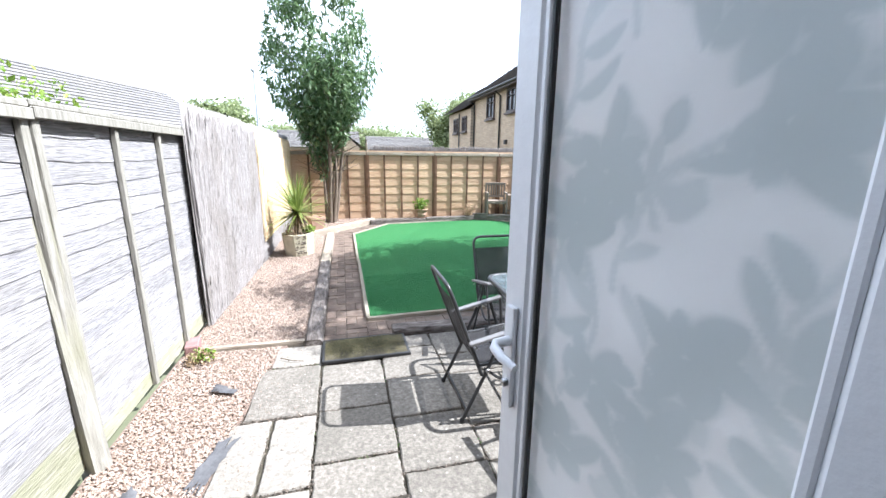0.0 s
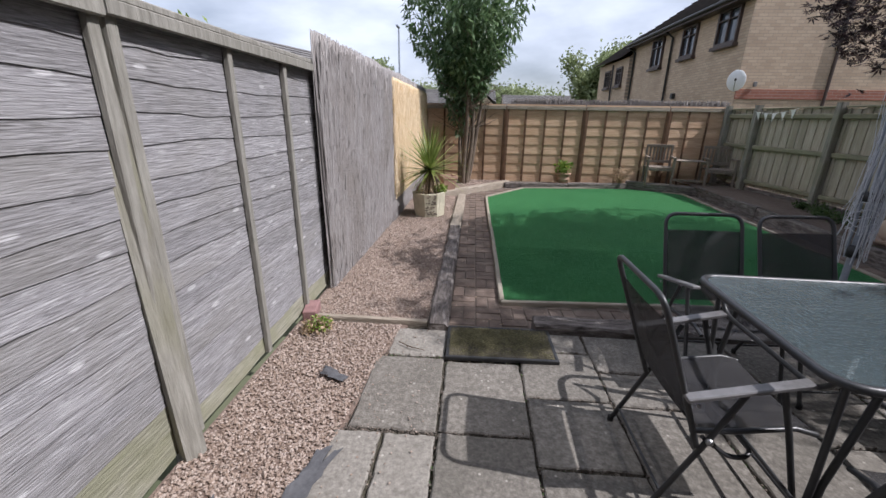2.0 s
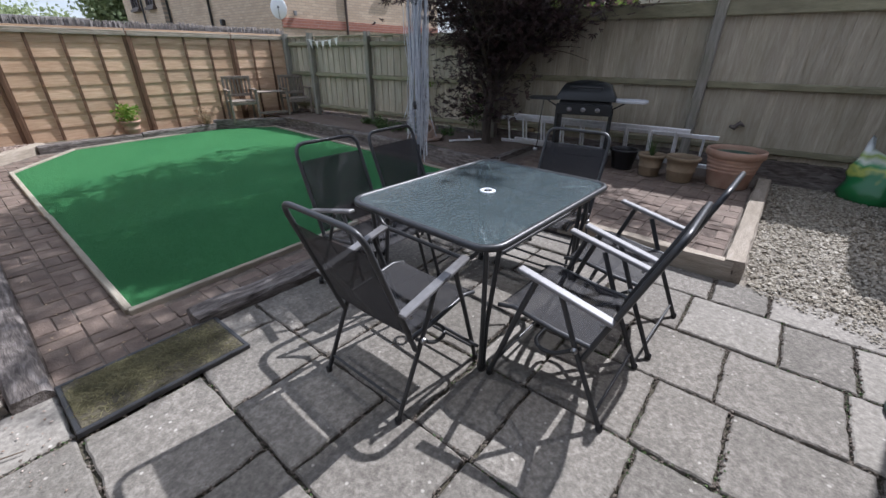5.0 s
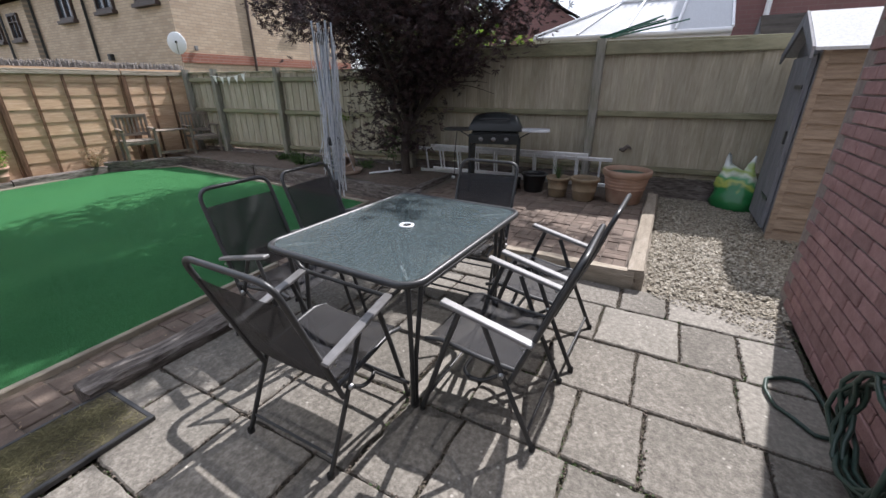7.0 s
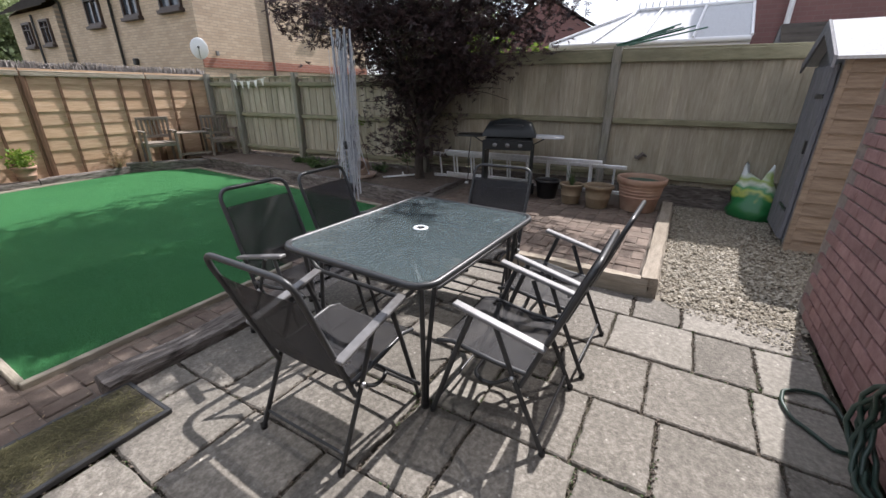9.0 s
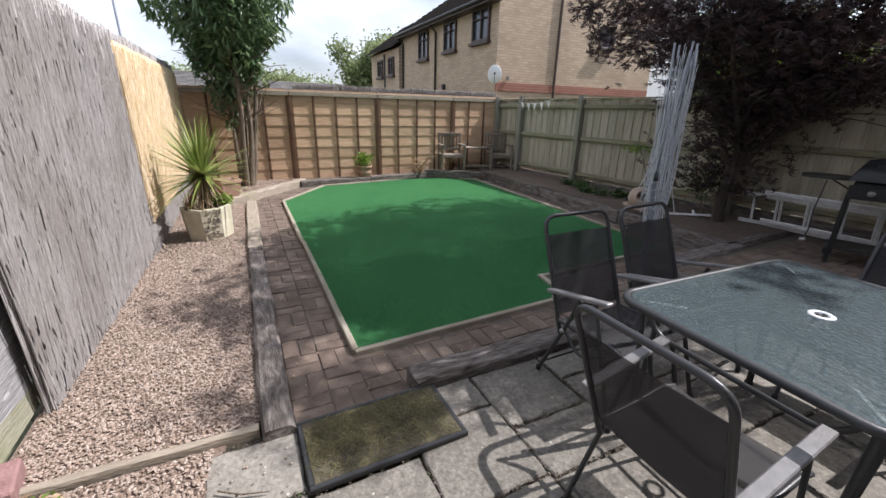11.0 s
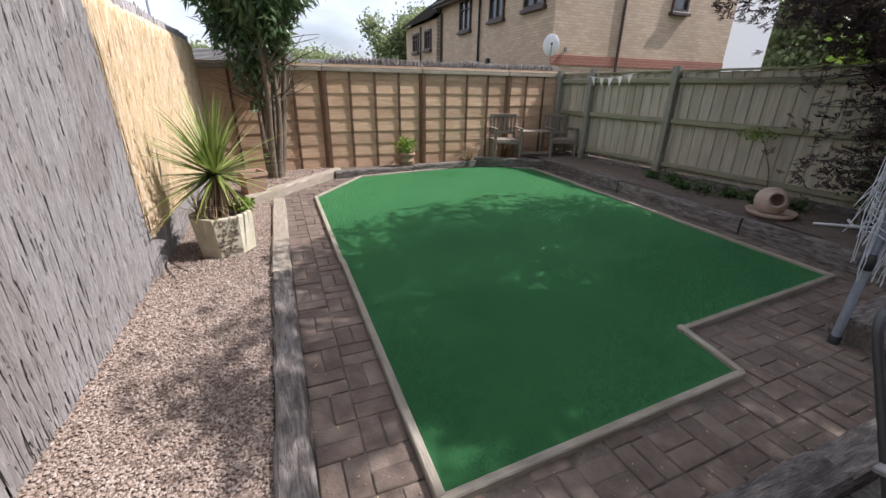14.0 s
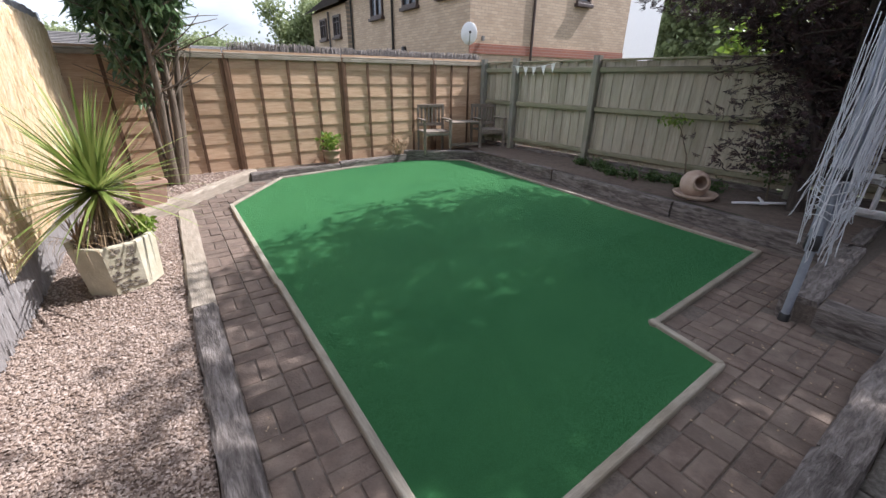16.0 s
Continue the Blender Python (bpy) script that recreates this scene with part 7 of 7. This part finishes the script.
def buff_house():
    o = thing("house", "two-storey buff brick house with dark brown windows", "house", kind="")
    X, Y0, Y1, XR, EAVE = 6.50, 12.80, 20.5, 13.1, 4.42
    s = Shape()
    s.box((X + 0.12, (Y0 + Y1) / 2, EAVE / 2 - 0.1), (0.24, Y1 - Y0, EAVE + 0.2), 0.003)
    part("side_wall", s, BUFF_BRICK_Y, o, "buff brick wall with a row of windows")
    ridge_x, ridge_z = (X + XR) / 2, EAVE + 2.3
    gable = [(X + 0.24, -0.2), (XR, -0.2), (XR, EAVE), (ridge_x, ridge_z), (X + 0.24, EAVE)]
    part("gable_wall", Shape().add([(x, Y0, z) for x, z in gable] + [(x, Y0 + 0.24, z) for x, z in gable],
                                   [(0, 1, 2, 3, 4), (9, 8, 7, 6, 5), (0, 5, 6, 1), (1, 6, 7, 2), (2, 7, 8, 3), (3, 8, 9, 4), (4, 9, 5, 0)]), BUFF_BRICK, o, "pale sunlit buff brick gable")
    part("quoin", Shape().box((X + 0.12, Y0 - 0.001, EAVE / 2 - 0.1), (0.24, 0.01, EAVE + 0.2), 0.001), BUFF_BRICK, o)
    part("band", Shape().box(((X + XR) / 2, Y0 - 0.012, 2.10), (XR - X, 0.03, 0.24), 0.003), RED_BAND, o, "red brick band course")
    part("far_wall", Shape().box(((X + XR) / 2, Y1 - 0.1, EAVE / 2), (XR - X - 0.3, 0.2, EAVE), 0.003), BUFF_BRICK, o)
    roof_rows(o, (X - 0.35, Y0 - 0.03, EAVE), (X - 0.35, Y1 + 0.1, EAVE), (ridge_x, Y0 - 0.03, ridge_z + 0.1), (ridge_x, Y1 + 0.1, ridge_z + 0.1), 14, ROOF_DARK)
    roof_rows(o, (XR + 0.35, Y0 - 0.03, EAVE), (XR + 0.35, Y1 + 0.1, EAVE), (ridge_x, Y0 - 0.03, ridge_z + 0.1), (ridge_x, Y1 + 0.1, ridge_z + 0.1), 14, ROOF_DARK)
    part("fascia", Shape().box((X - 0.33, (Y0 + Y1) / 2, EAVE - 0.04), (0.03, Y1 - Y0 + 0.3, 0.18), 0.004), BROWN_FRAME, o)
    part("soffit", Shape().box((X - 0.16, (Y0 + Y1) / 2, EAVE - 0.11), (0.31, Y1 - Y0 + 0.3, 0.02), 0.003), BROWN_FRAME, o)
    part("gutter", Shape().tube([(X - 0.39, Y0 - 0.03, EAVE - 0.02), (X - 0.39, Y1 + 0.1, EAVE - 0.02)], 0.055, 8), BLACK_PLASTIC, o)
    for y, z, w, h in ((13.72, 3.86, 1.0, 0.92), (15.80, 3.82, 0.92, 0.92), (18.15, 3.80, 0.95, 1.02)):
        window(o, "x", (X - 0.012, y, z), w, h)
    window(o, "y", (10.72, Y0 - 0.012, 3.76), 0.6, 0.6, bars=0)
    for y in (16.95, 20.4):
        part("downpipe", Shape().tube([(X - 0.06, y, -0.1), (X - 0.06, y, EAVE - 0.3), (X - 0.33, y, EAVE - 0.1)], 0.04, 8), BLACK_PLASTIC, o)
    part("downpipe", Shape().tube([(8.72, Y0 - 0.03, -0.1), (8.72, Y0 - 0.03, EAVE + 1.2)], 0.038, 8), BROWN_FRAME, o)
    dish = part("satellite_dish", Shape().lathe([(0.001, 0.05), (0.10, 0.045), (0.2, 0.022), (0.28, 0.0), (0.285, -0.004), (0.2, 0.012), (0.001, 0.04)], 28, squash=(0.72, 0.9), m=Matrix.Rotation(radians(100), 3, "X")), WHITE_PAINT, o,
                "white satellite dish", m=pose(6.36, 12.62, 2.41, 0, 0, -33))
    part("dish_arm", Shape().tube([(0.0, 0.0, -0.26), (0.0, -0.28, -0.2), (0.0, -0.34, -0.02)], 0.012, 6), STEEL, dish)
    part("receiver", Shape().box((0, -0.35, 0.0), (0.05, 0.09, 0.05), 0.01), BLACK_PLASTIC, dish)
    part("dish_bracket", Shape().tube([(0, 0.05, 0), (0.06, 0.2, 0)], 0.015, 6), STEEL, dish)
    part("junction_box", Shape().box((6.92, Y0 - 0.05, 2.34), (0.08, 0.06, 0.12), 0.008), GREY_ARM, o)
    part("lantern", Shape().box((6.44, 16.2, 2.20), (0.12, 0.16, 0.18), 0.02), BLACK_PLASTIC, o)
    return o


buff_house()


def far_house(name, label, x0, x1, y0, y1, eave, ridge, wall_x, tile):
    o = thing(name, label, "house")
    part("wall", Shape().box(((x0 + x1) / 2, (y0 + y1) / 2, eave / 2 - 0.1), (x1 - x0, y1 - y0, eave + 0.2), 0.004), wall_x, o)
    if (y1 - y0) >= (x1 - x0):
        xm = (x0 + x1) / 2
        roof_rows(o, (x0 - 0.3, y0 - 0.1, eave), (x0 - 0.3, y1 + 0.1, eave), (xm, y0 - 0.1, ridge), (xm, y1 + 0.1, ridge), 16, tile)
        roof_rows(o, (x1 + 0.3, y0 - 0.1, eave), (x1 + 0.3, y1 + 0.1, eave), (xm, y0 - 0.1, ridge), (xm, y1 + 0.1, ridge), 16, tile)
        for y in (y0, y1):
            part("gable", Shape().add([(x0, y, eave), (x1, y, eave), (xm, y, ridge), (x0, y + 0.1, eave), (x1, y + 0.1, eave), (xm, y + 0.1, ridge)], [(0, 1, 2), (5, 4, 3), (0, 3, 4, 1), (1, 4, 5, 2), (2, 5, 3, 0)]), wall_x, o)
    else:
        ym = (y0 + y1) / 2
        roof_rows(o, (x0 - 0.1, y0 - 0.3, eave), (x1 + 0.1, y0 - 0.3, eave), (x0 - 0.1, ym, ridge), (x1 + 0.1, ym, ridge), 16, tile)
        roof_rows(o, (x0 - 0.1, y1 + 0.3, eave), (x1 + 0.1, y1 + 0.3, eave), (x0 - 0.1, ym, ridge), (x1 + 0.1, ym, ridge), 16, tile)
        for x in (x0, x1):
            part("gable", Shape().add([(x, y0, eave), (x, y1, eave), (x, ym, ridge), (x + 0.1, y0, eave), (x + 0.1, y1, eave), (x + 0.1, ym, ridge)], [(0, 1, 2), (5, 4, 3), (0, 3, 4, 1), (1, 4, 5, 2), (2, 5, 3, 0)]), wall_x, o)
    return o


lower = far_house("house", "lower buff brick house joined to its taller neighbour", 6.35, 10.2, 20.7, 25.0, 4.02, 5.6, BUFF_BRICK_Y, ROOF_DARK)
for y in (21.7, 23.4):
    window(lower, "x", (6.34, y, 3.3), 0.8, 0.8)
part("downpipe", Shape().tube([(6.28, 22.6, 0), (6.28, 22.6, 3.9)], 0.04, 8), BLACK_PLASTIC, lower)
white = far_house("house", "white rendered house with a dark roof", 13.12, 15.2, 12.9, 15.4, 5.6, 7.0, WHITE_PAINT, ROOF_DARK)
left_house = far_house("house", "bungalow with a long grey tiled roof", -3.6, 3.6, -9.0, 9.0, 2.5, 5.05, BUFF_BRICK_Y, ROOF_TILE)
left_house.matrix_basis = pose(-12.6, 19.2, 0, 0, 0, -16)
far_house("house", "low house with a grey tiled roof far behind", -6.0, 1.5, 40.0, 46.0, 2.3, 3.95, BUFF_BRICK, ROOF_TILE)
far_house("house", "low house with a grey tiled roof far behind", 3.0, 12.0, 50.0, 57.0, 2.3, 4.0, BUFF_BRICK, ROOF_TILE)
far_house("house", "small house with a grey gable roof far behind", -2.2, 1.2, 33.0, 38.0, 2.2, 3.75, BUFF_BRICK_Y, ROOF_TILE)
far_house("house", "red brick house with a grey roof behind the conservatory", 16.0, 22.0, 4.2, 9.0, 3.1, 4.6, RED_BRICK_FAR, ROOF_TILE)
red = far_house("house", "dark red brick house beyond the conservatory", 9.9, 16.0, -7.0, 0.72, 5.4, 7.8, RED_BRICK_FAR, ROOF_DARK)
part("downpipe", Shape().tube([(9.82, 0.15, 0), (9.82, 0.15, 5.3)], 0.045, 8), WHITE_PAINT, red, "pale plastic downpipe")
lamp = thing("street_lamp", "slim grey street lamp column far behind", "street lamp", Matrix.Translation((-4.6, 25.0, -0.2)))
part("column", Shape().tube([(0, 0, 0), (0, 0, 2.0), (0, 0, 6.1)], [0.075, 0.06, 0.04], 10), DRYER_GREY, lamp)
part("lantern", Shape().box((0.0, -0.25, 6.15), (0.14, 0.55, 0.1), 0.03), DRYER_GREY, lamp)


def conservatory():
    o = thing("conservatory", "white conservatory with a hipped pale roof", "conservatory")
    x0, x1, y0, y1, e, r = 8.0, 10.2, 0.85, 3.75, 2.17, 2.86
    part("dwarf_wall", Shape().box(((x0 + x1) / 2, (y0 + y1) / 2, 0.3), (x1 - x0, y1 - y0, 0.8), 0.005), RED_BRICK_FAR, o)
    for y in (y0, (y0 * 2 + y1) / 3, (y0 + 2 * y1) / 3, y1):
        part("mullion", Shape().box((x0 + 0.03, y, 1.42), (0.07, 0.07, 1.45), 0.006), WHITE_PVC, o)
    for k in range(3):
        part("pane", Shape().box((x0 + 0.03, y0 + (y1 - y0) * (k + 0.5) / 3, 1.42), (0.02, 0.85, 1.4), 0.002), PANE, o)
    part("eave_beam", Shape().box((x0 + 0.02, (y0 + y1) / 2, e), (0.12, y1 - y0 + 0.2, 0.12), 0.01), WHITE_PVC, o)
    part("gutter", Shape().tube([(x0 - 0.08, y0 - 0.1, e + 0.03), (x0 - 0.08, y1 + 0.12, e + 0.03)], 0.045, 8), WHITE_PVC, o)
    roof_y = 2.55
    q = [(x0 - 0.1, y0 - 0.1, e + 0.06), (x0 - 0.1, y1 + 0.1, e + 0.06), (x0 + 1.1, roof_y, r), (x0 + 1.1, y0 - 0.1, r), (x1, y1 + 0.1, e + 0.06), (x1, roof_y, r)]
    part("roof", Shape().add(q + [(x, y, z - 0.03) for x, y, z in q], [(0, 1, 2, 3)[::-1], (1, 4, 5, 2)[::-1], (6, 7, 8, 9), (7, 10, 11, 8), (0, 1, 7, 6), (3, 9, 6, 0), (1, 4, 10, 7)]), FELT, o, "pale polycarbonate roof")
    for k in range(4):
        t = k / 4
        a = Vector(q[0]).lerp(Vector(q[1]), t)
        b = Vector(q[3]).lerp(Vector(q[2]), min(1, t * 1.55))
        part("glazing_bar", Shape().tube([a + Vector((0, 0, 0.015)), b + Vector((0, 0, 0.015))], 0.022, 6), WHITE_PVC, o)
    part("hip_bar", Shape().tube([Vector(q[1]) + Vector((0, 0, 0.015)), Vector(q[2]) + Vector((0, 0, 0.015))], 0.03, 6), WHITE_PVC, o)
    part("ridge_bar", Shape().tube([(x0 + 1.1, y0 - 0.1, r + 0.02), (x0 + 1.1, roof_y, r + 0.02)], 0.035, 6), WHITE_PVC, o)
    for k in range(16):
        y = y0 + (roof_y - y0) * k / 15
        part("cresting", Shape().tube([(x0 + 1.1, y, r + 0.02), (x0 + 1.1, y, r + 0.14)], 0.016, 5), WHITE_PVC, o)
    return o


conservatory()
n_shed = far_house("neighbour_shed", "neighbouring shed with a grey-green felt roof", 6.6, 7.6, -1.2, 0.42, 1.75, 2.25, SHED_GREY, ROOF_TILE)
n_shed["category"] = "shed"
canes = thing("garden_canes", "bundle of green garden canes lying over the fence", "canes")
for k in range(7):
    g = random.Random(k)
    a = Vector((5.72 + g.uniform(-0.03, 0.06), 2.25 + g.uniform(-0.1, 0.1), 1.955 + g.uniform(0, 0.03)))
    part("cane", Shape().tube([a, a + Vector((0.12 + g.uniform(-0.05, 0.05), -0.72 + g.uniform(-0.12, 0.12), 0.17 + g.uniform(-0.05, 0.06)))], 0.009, 6), CANE_GREEN, canes)

# ---- paving slabs ----
patio = thing("patio", "worn concrete paving slabs with dark weedy joints", "patio", kind="structure")
slab_meshes = {}


SLAB_EDGES = []


def paving_slab(x0, x1, y0, y1, material_=None):
    SLAB_EDGES.extend([(x0, y0, x1, y0), (x0, y0, x0, y1), (x0, y1, x1, y1)])
    w, d = round(x1 - x0 - 0.018, 2), round(y1 - y0 - 0.018, 2)
    mt = material_ or SLAB
    key = (w, d, mt.name)
    if key not in slab_meshes:
        g = random.Random(int(w * 1000 + d * 7000))
        c = 0.007
        n = 9
        ring = []
        for (ax, ay), (bx, by) in zip([(-1, -1), (1, -1), (1, 1), (-1, 1)], [(1, -1), (1, 1), (-1, 1), (-1, -1)]):
            for k in range(n):
                t = k / n
                ring.append(((ax + (bx - ax) * t) * w / 2 + g.uniform(-0.005, 0.005), (ay + (by - ay) * t) * d / 2 + g.uniform(-0.005, 0.005)))
        m = len(ring)
        sx, sy = 1 - 2 * c / w, 1 - 2 * c / d
        vs = [(x, y, -0.035) for x, y in ring] + [(x, y, -0.006) for x, y in ring] + [(x * sx, y * sy, 0.0) for x, y in ring]
        fs = [(i, (i + 1) % m, m + (i + 1) % m, m + i) for i in range(m)] + [(m + i, m + (i + 1) % m, 2 * m + (i + 1) % m, 2 * m + i) for i in range(m)] + [tuple(range(2 * m, 3 * m))]
        slab_meshes[key] = Shape().add(vs, fs).mesh("slab")
    part("slab", slab_meshes[key], mt, patio, m=pose((x0 + x1) / 2, (y0 + y1) / 2, random.uniform(-0.004, 0.003), random.uniform(-0.5, 0.5), random.uniform(-0.5, 0.5), random.uniform(-0.5, 0.5)))


COLUMNS = [(-0.42, 0.035, 2.55, 3.15), (0.035, 0.49, 2.84, 3.53), (0.49, 0.955, 2.81, 3.53), (0.955, 1.405, 1.19, 3.53), (1.405, 1.87, 1.26, 3.53), (1.87, 2.33, 1.05, 3.53), (2.33, 2.68, 1.12, 3.53)]
for x0, x1, joint, top in COLUMNS:
    cuts = [joint]
    g = random.Random(int(x0 * 100) + 3)
    while cuts[-1] < top - 0.12:
        cuts.append(min(top, cuts[-1] + g.choice((0.455, 0.455, 0.30, 0.6))))
        if top - cuts[-1] < 0.15:
            cuts[-1] = top
    cuts = cuts[::-1]
    while cuts[-1] > 0.6:
        cuts.append(max(0.45, cuts[-1] - g.choice((0.455, 0.455, 0.455, 0.30, 0.6))))
        if cuts[-1] - 0.45 < 0.15:
            cuts[-1] = 0.45
    for b, a in zip(cuts, cuts[1:]):
        if x0 < 2.3 or b > 0.62:
            # More pale slabs from x = 1 on: sun there put into the colour.
            paving_slab(x0, x1, a, b, SLAB_PALE if g.random() < (0.15 if x0 < 1 else 0.4) else SLAB)
for x0, x1, y0, y1, pale in ((-0.80, -0.42, 3.17, 3.52, 1), (-0.86, -0.42, 2.54, 3.17, 0), (-0.92, -0.68, 1.95, 2.54, 1), (-0.68, -0.42, 1.95, 2.54, 1), (-0.95, -0.42, 1.5, 1.95, 1),
                             (-0.96, -0.42, 0.95, 1.5, 0), (-0.96, -0.42, 0.46, 0.95, 1)):
    paving_slab(x0, x1, y0, y1, SLAB_PALE if pale else SLAB)
edges = np.array(SLAB_EDGES)
pick = edges[rng.integers(0, len(edges), 7000)]
tt = rng.uniform(0, 1, (7000, 1))
crumb = pick[:, :2] * (1 - tt) + pick[:, 2:] * tt + rng.normal(0, 0.009, (7000, 2))
tagged(part("joint_crumbs", scatter("joint_crumbs", *PEBBLE, np.column_stack([crumb, rng.uniform(-0.014, -0.001, 7000)]), random_turns(7000, 1.0), rng.uniform(0.003, 0.009, 7000)), JOINT_SAND, patio), kind="stuff")
moss_keep = np.array([noise.noise(Vector((a * 2.4, b * 2.4, 5))) for a, b in crumb]) > 0.18
mossy = crumb[moss_keep]
tagged(part("joint_moss", scatter("joint_moss", *LEAF, np.column_stack([mossy, np.full(len(mossy), -0.008)]), random_turns(len(mossy), 1.3), rng.uniform(0.006, 0.018, len(mossy))), LEAF_WEED, patio), kind="stuff")
weedlets = thing("joint_weeds", "tiny weeds and moss in the paving joints", "weeds", kind="stuff")
wx = rng.choice([c[0] for c in COLUMNS[1:]], 700) + rng.normal(0, 0.006, 700)
wy = rng.uniform(0.5, 3.5, 700)
keep = np.array([noise.noise(Vector((a * 3, b * 3, 1))) for a, b in zip(wx, wy)]) > 0.12
wp = np.column_stack([wx, wy, np.full(700, -0.012)])[keep]
tagged(part("moss_tufts", scatter("moss_tufts", *LEAF, np.repeat(wp, 3, 0), random_turns(len(wp) * 3, 1.3), rng.uniform(0.008, 0.022, len(wp) * 3)), LEAF_WEED, weedlets), kind="stuff")

# ---- block pavers, in pairs turned to and fro ----
paver_mesh = None


def pavers(name, label, outline, z, turn=0.0, origin=(0, 0)):
    global paver_mesh
    if paver_mesh is None:
        paver_mesh = box_shape((0.195, 0.095, 0.05), 0.005, (0, 0, -0.025)).mesh("brick")
    o = thing(name, label, "paving", kind="structure")
    xs, ys = [p[0] for p in outline], [p[1] for p in outline]
    cells = []
    c, s = math.cos(radians(turn)), math.sin(radians(turn))
    for i in range(-30, 45):
        for j in range(-10, 60):
            for k in (-0.05, 0.05):
                lx, ly = (i + 0.5) * 0.2, (j + 0.5) * 0.2
                flip = (i + j) % 2
                lx, ly = (lx + k, ly) if flip else (lx, ly + k)
                x, y = origin[0] + lx * c - ly * s, origin[1] + lx * s + ly * c
                if min(xs) < x < max(xs) and min(ys) < y < max(ys):
                    cells.append((x, y, turn + (90 if flip else 0)))
    ok = inside(np.array([(x, y) for x, y, _ in cells]), outline)
    for (x, y, a), k in zip(cells, ok):
        if k:
            part("brick", paver_mesh, PAVER, o, m=pose(x, y, z + random.uniform(-0.006, 0.003), random.uniform(-1.2, 1.2), random.uniform(-1.2, 1.2), a + random.uniform(-1.2, 1.2)))
    return o


pavers("brick_paving", "worn brown block paving beside the lawn", [(-0.43, 3.55), (-0.06, 3.55), (-0.06, 8.72), (0.55, 9.72), (0.4, 9.86), (-0.8, 8.62), (-0.40, 8.5)], BRICK, 0, (-0.43, 3.6))
pavers("brick_paving", "worn brown block paving before the lawn", [(-0.06, 3.55), (2.66, 3.70), (2.66, 4.20), (3.98, 4.27), (3.98, 4.68), (1.86, 4.54), (1.79, 4.14), (-0.06, 4.07)], BRICK, 1.5, (-0.43, 3.6))
pavers("brick_paving", "worn brown block paving beside the soil bed", [(3.80, 4.72), (4.03, 4.72), (4.22, 9.46), (4.08, 9.60)], BRICK, -3, (3.80, 4.6))
pavers("brick_paving", "worn block paving before the rear bed", [(0.82, 9.88), (3.24, 10.19), (3.9, 9.75), (4.2, 9.52), (3.2, 10.14), (0.5, 9.93)], BRICK, 5, (0.8, 9.8))
pavers("raised_paving", "worn block paving on the raised barbecue corner", [(2.80, 1.44), (5.28, 1.44), (5.22, 4.05), (2.80, 4.0)], DECK, 0, (2.81, 1.44))
litter = thing("fallen_petals", "pale fallen leaves scattered on the block paving", "litter", kind="stuff")
lp = spread([(-0.4, 3.6), (2.6, 3.72), (4.0, 4.3), (4.0, 4.66), (1.9, 4.5), (1.8, 4.1), (0.0, 4.05), (-0.4, 5.5)], 190)
tagged(part("petals", scatter("petals", *LEAF, np.column_stack([lp, np.full(190, BRICK + 0.006)]), random_turns(190, 0.4), rng.uniform(0.008, 0.022, 190)), LEAF_DRY, litter), kind="stuff")

# ---- facing bricks of the house wall ----
wall_brick = box_shape((0.215, 0.02, 0.065), 0.004).mesh("brick")
for row in range(31):
    z = 0.045 + row * 0.075
    x = 1.20 + (0.1125 if row % 2 else 0.0)
    while x < 2.97:
        part("brick", wall_brick, BRICK_RED, wall_rear, m=pose(x, 0.418 + random.uniform(-0.0015, 0.0015), z, 0, 0, 0))
        x += 0.225
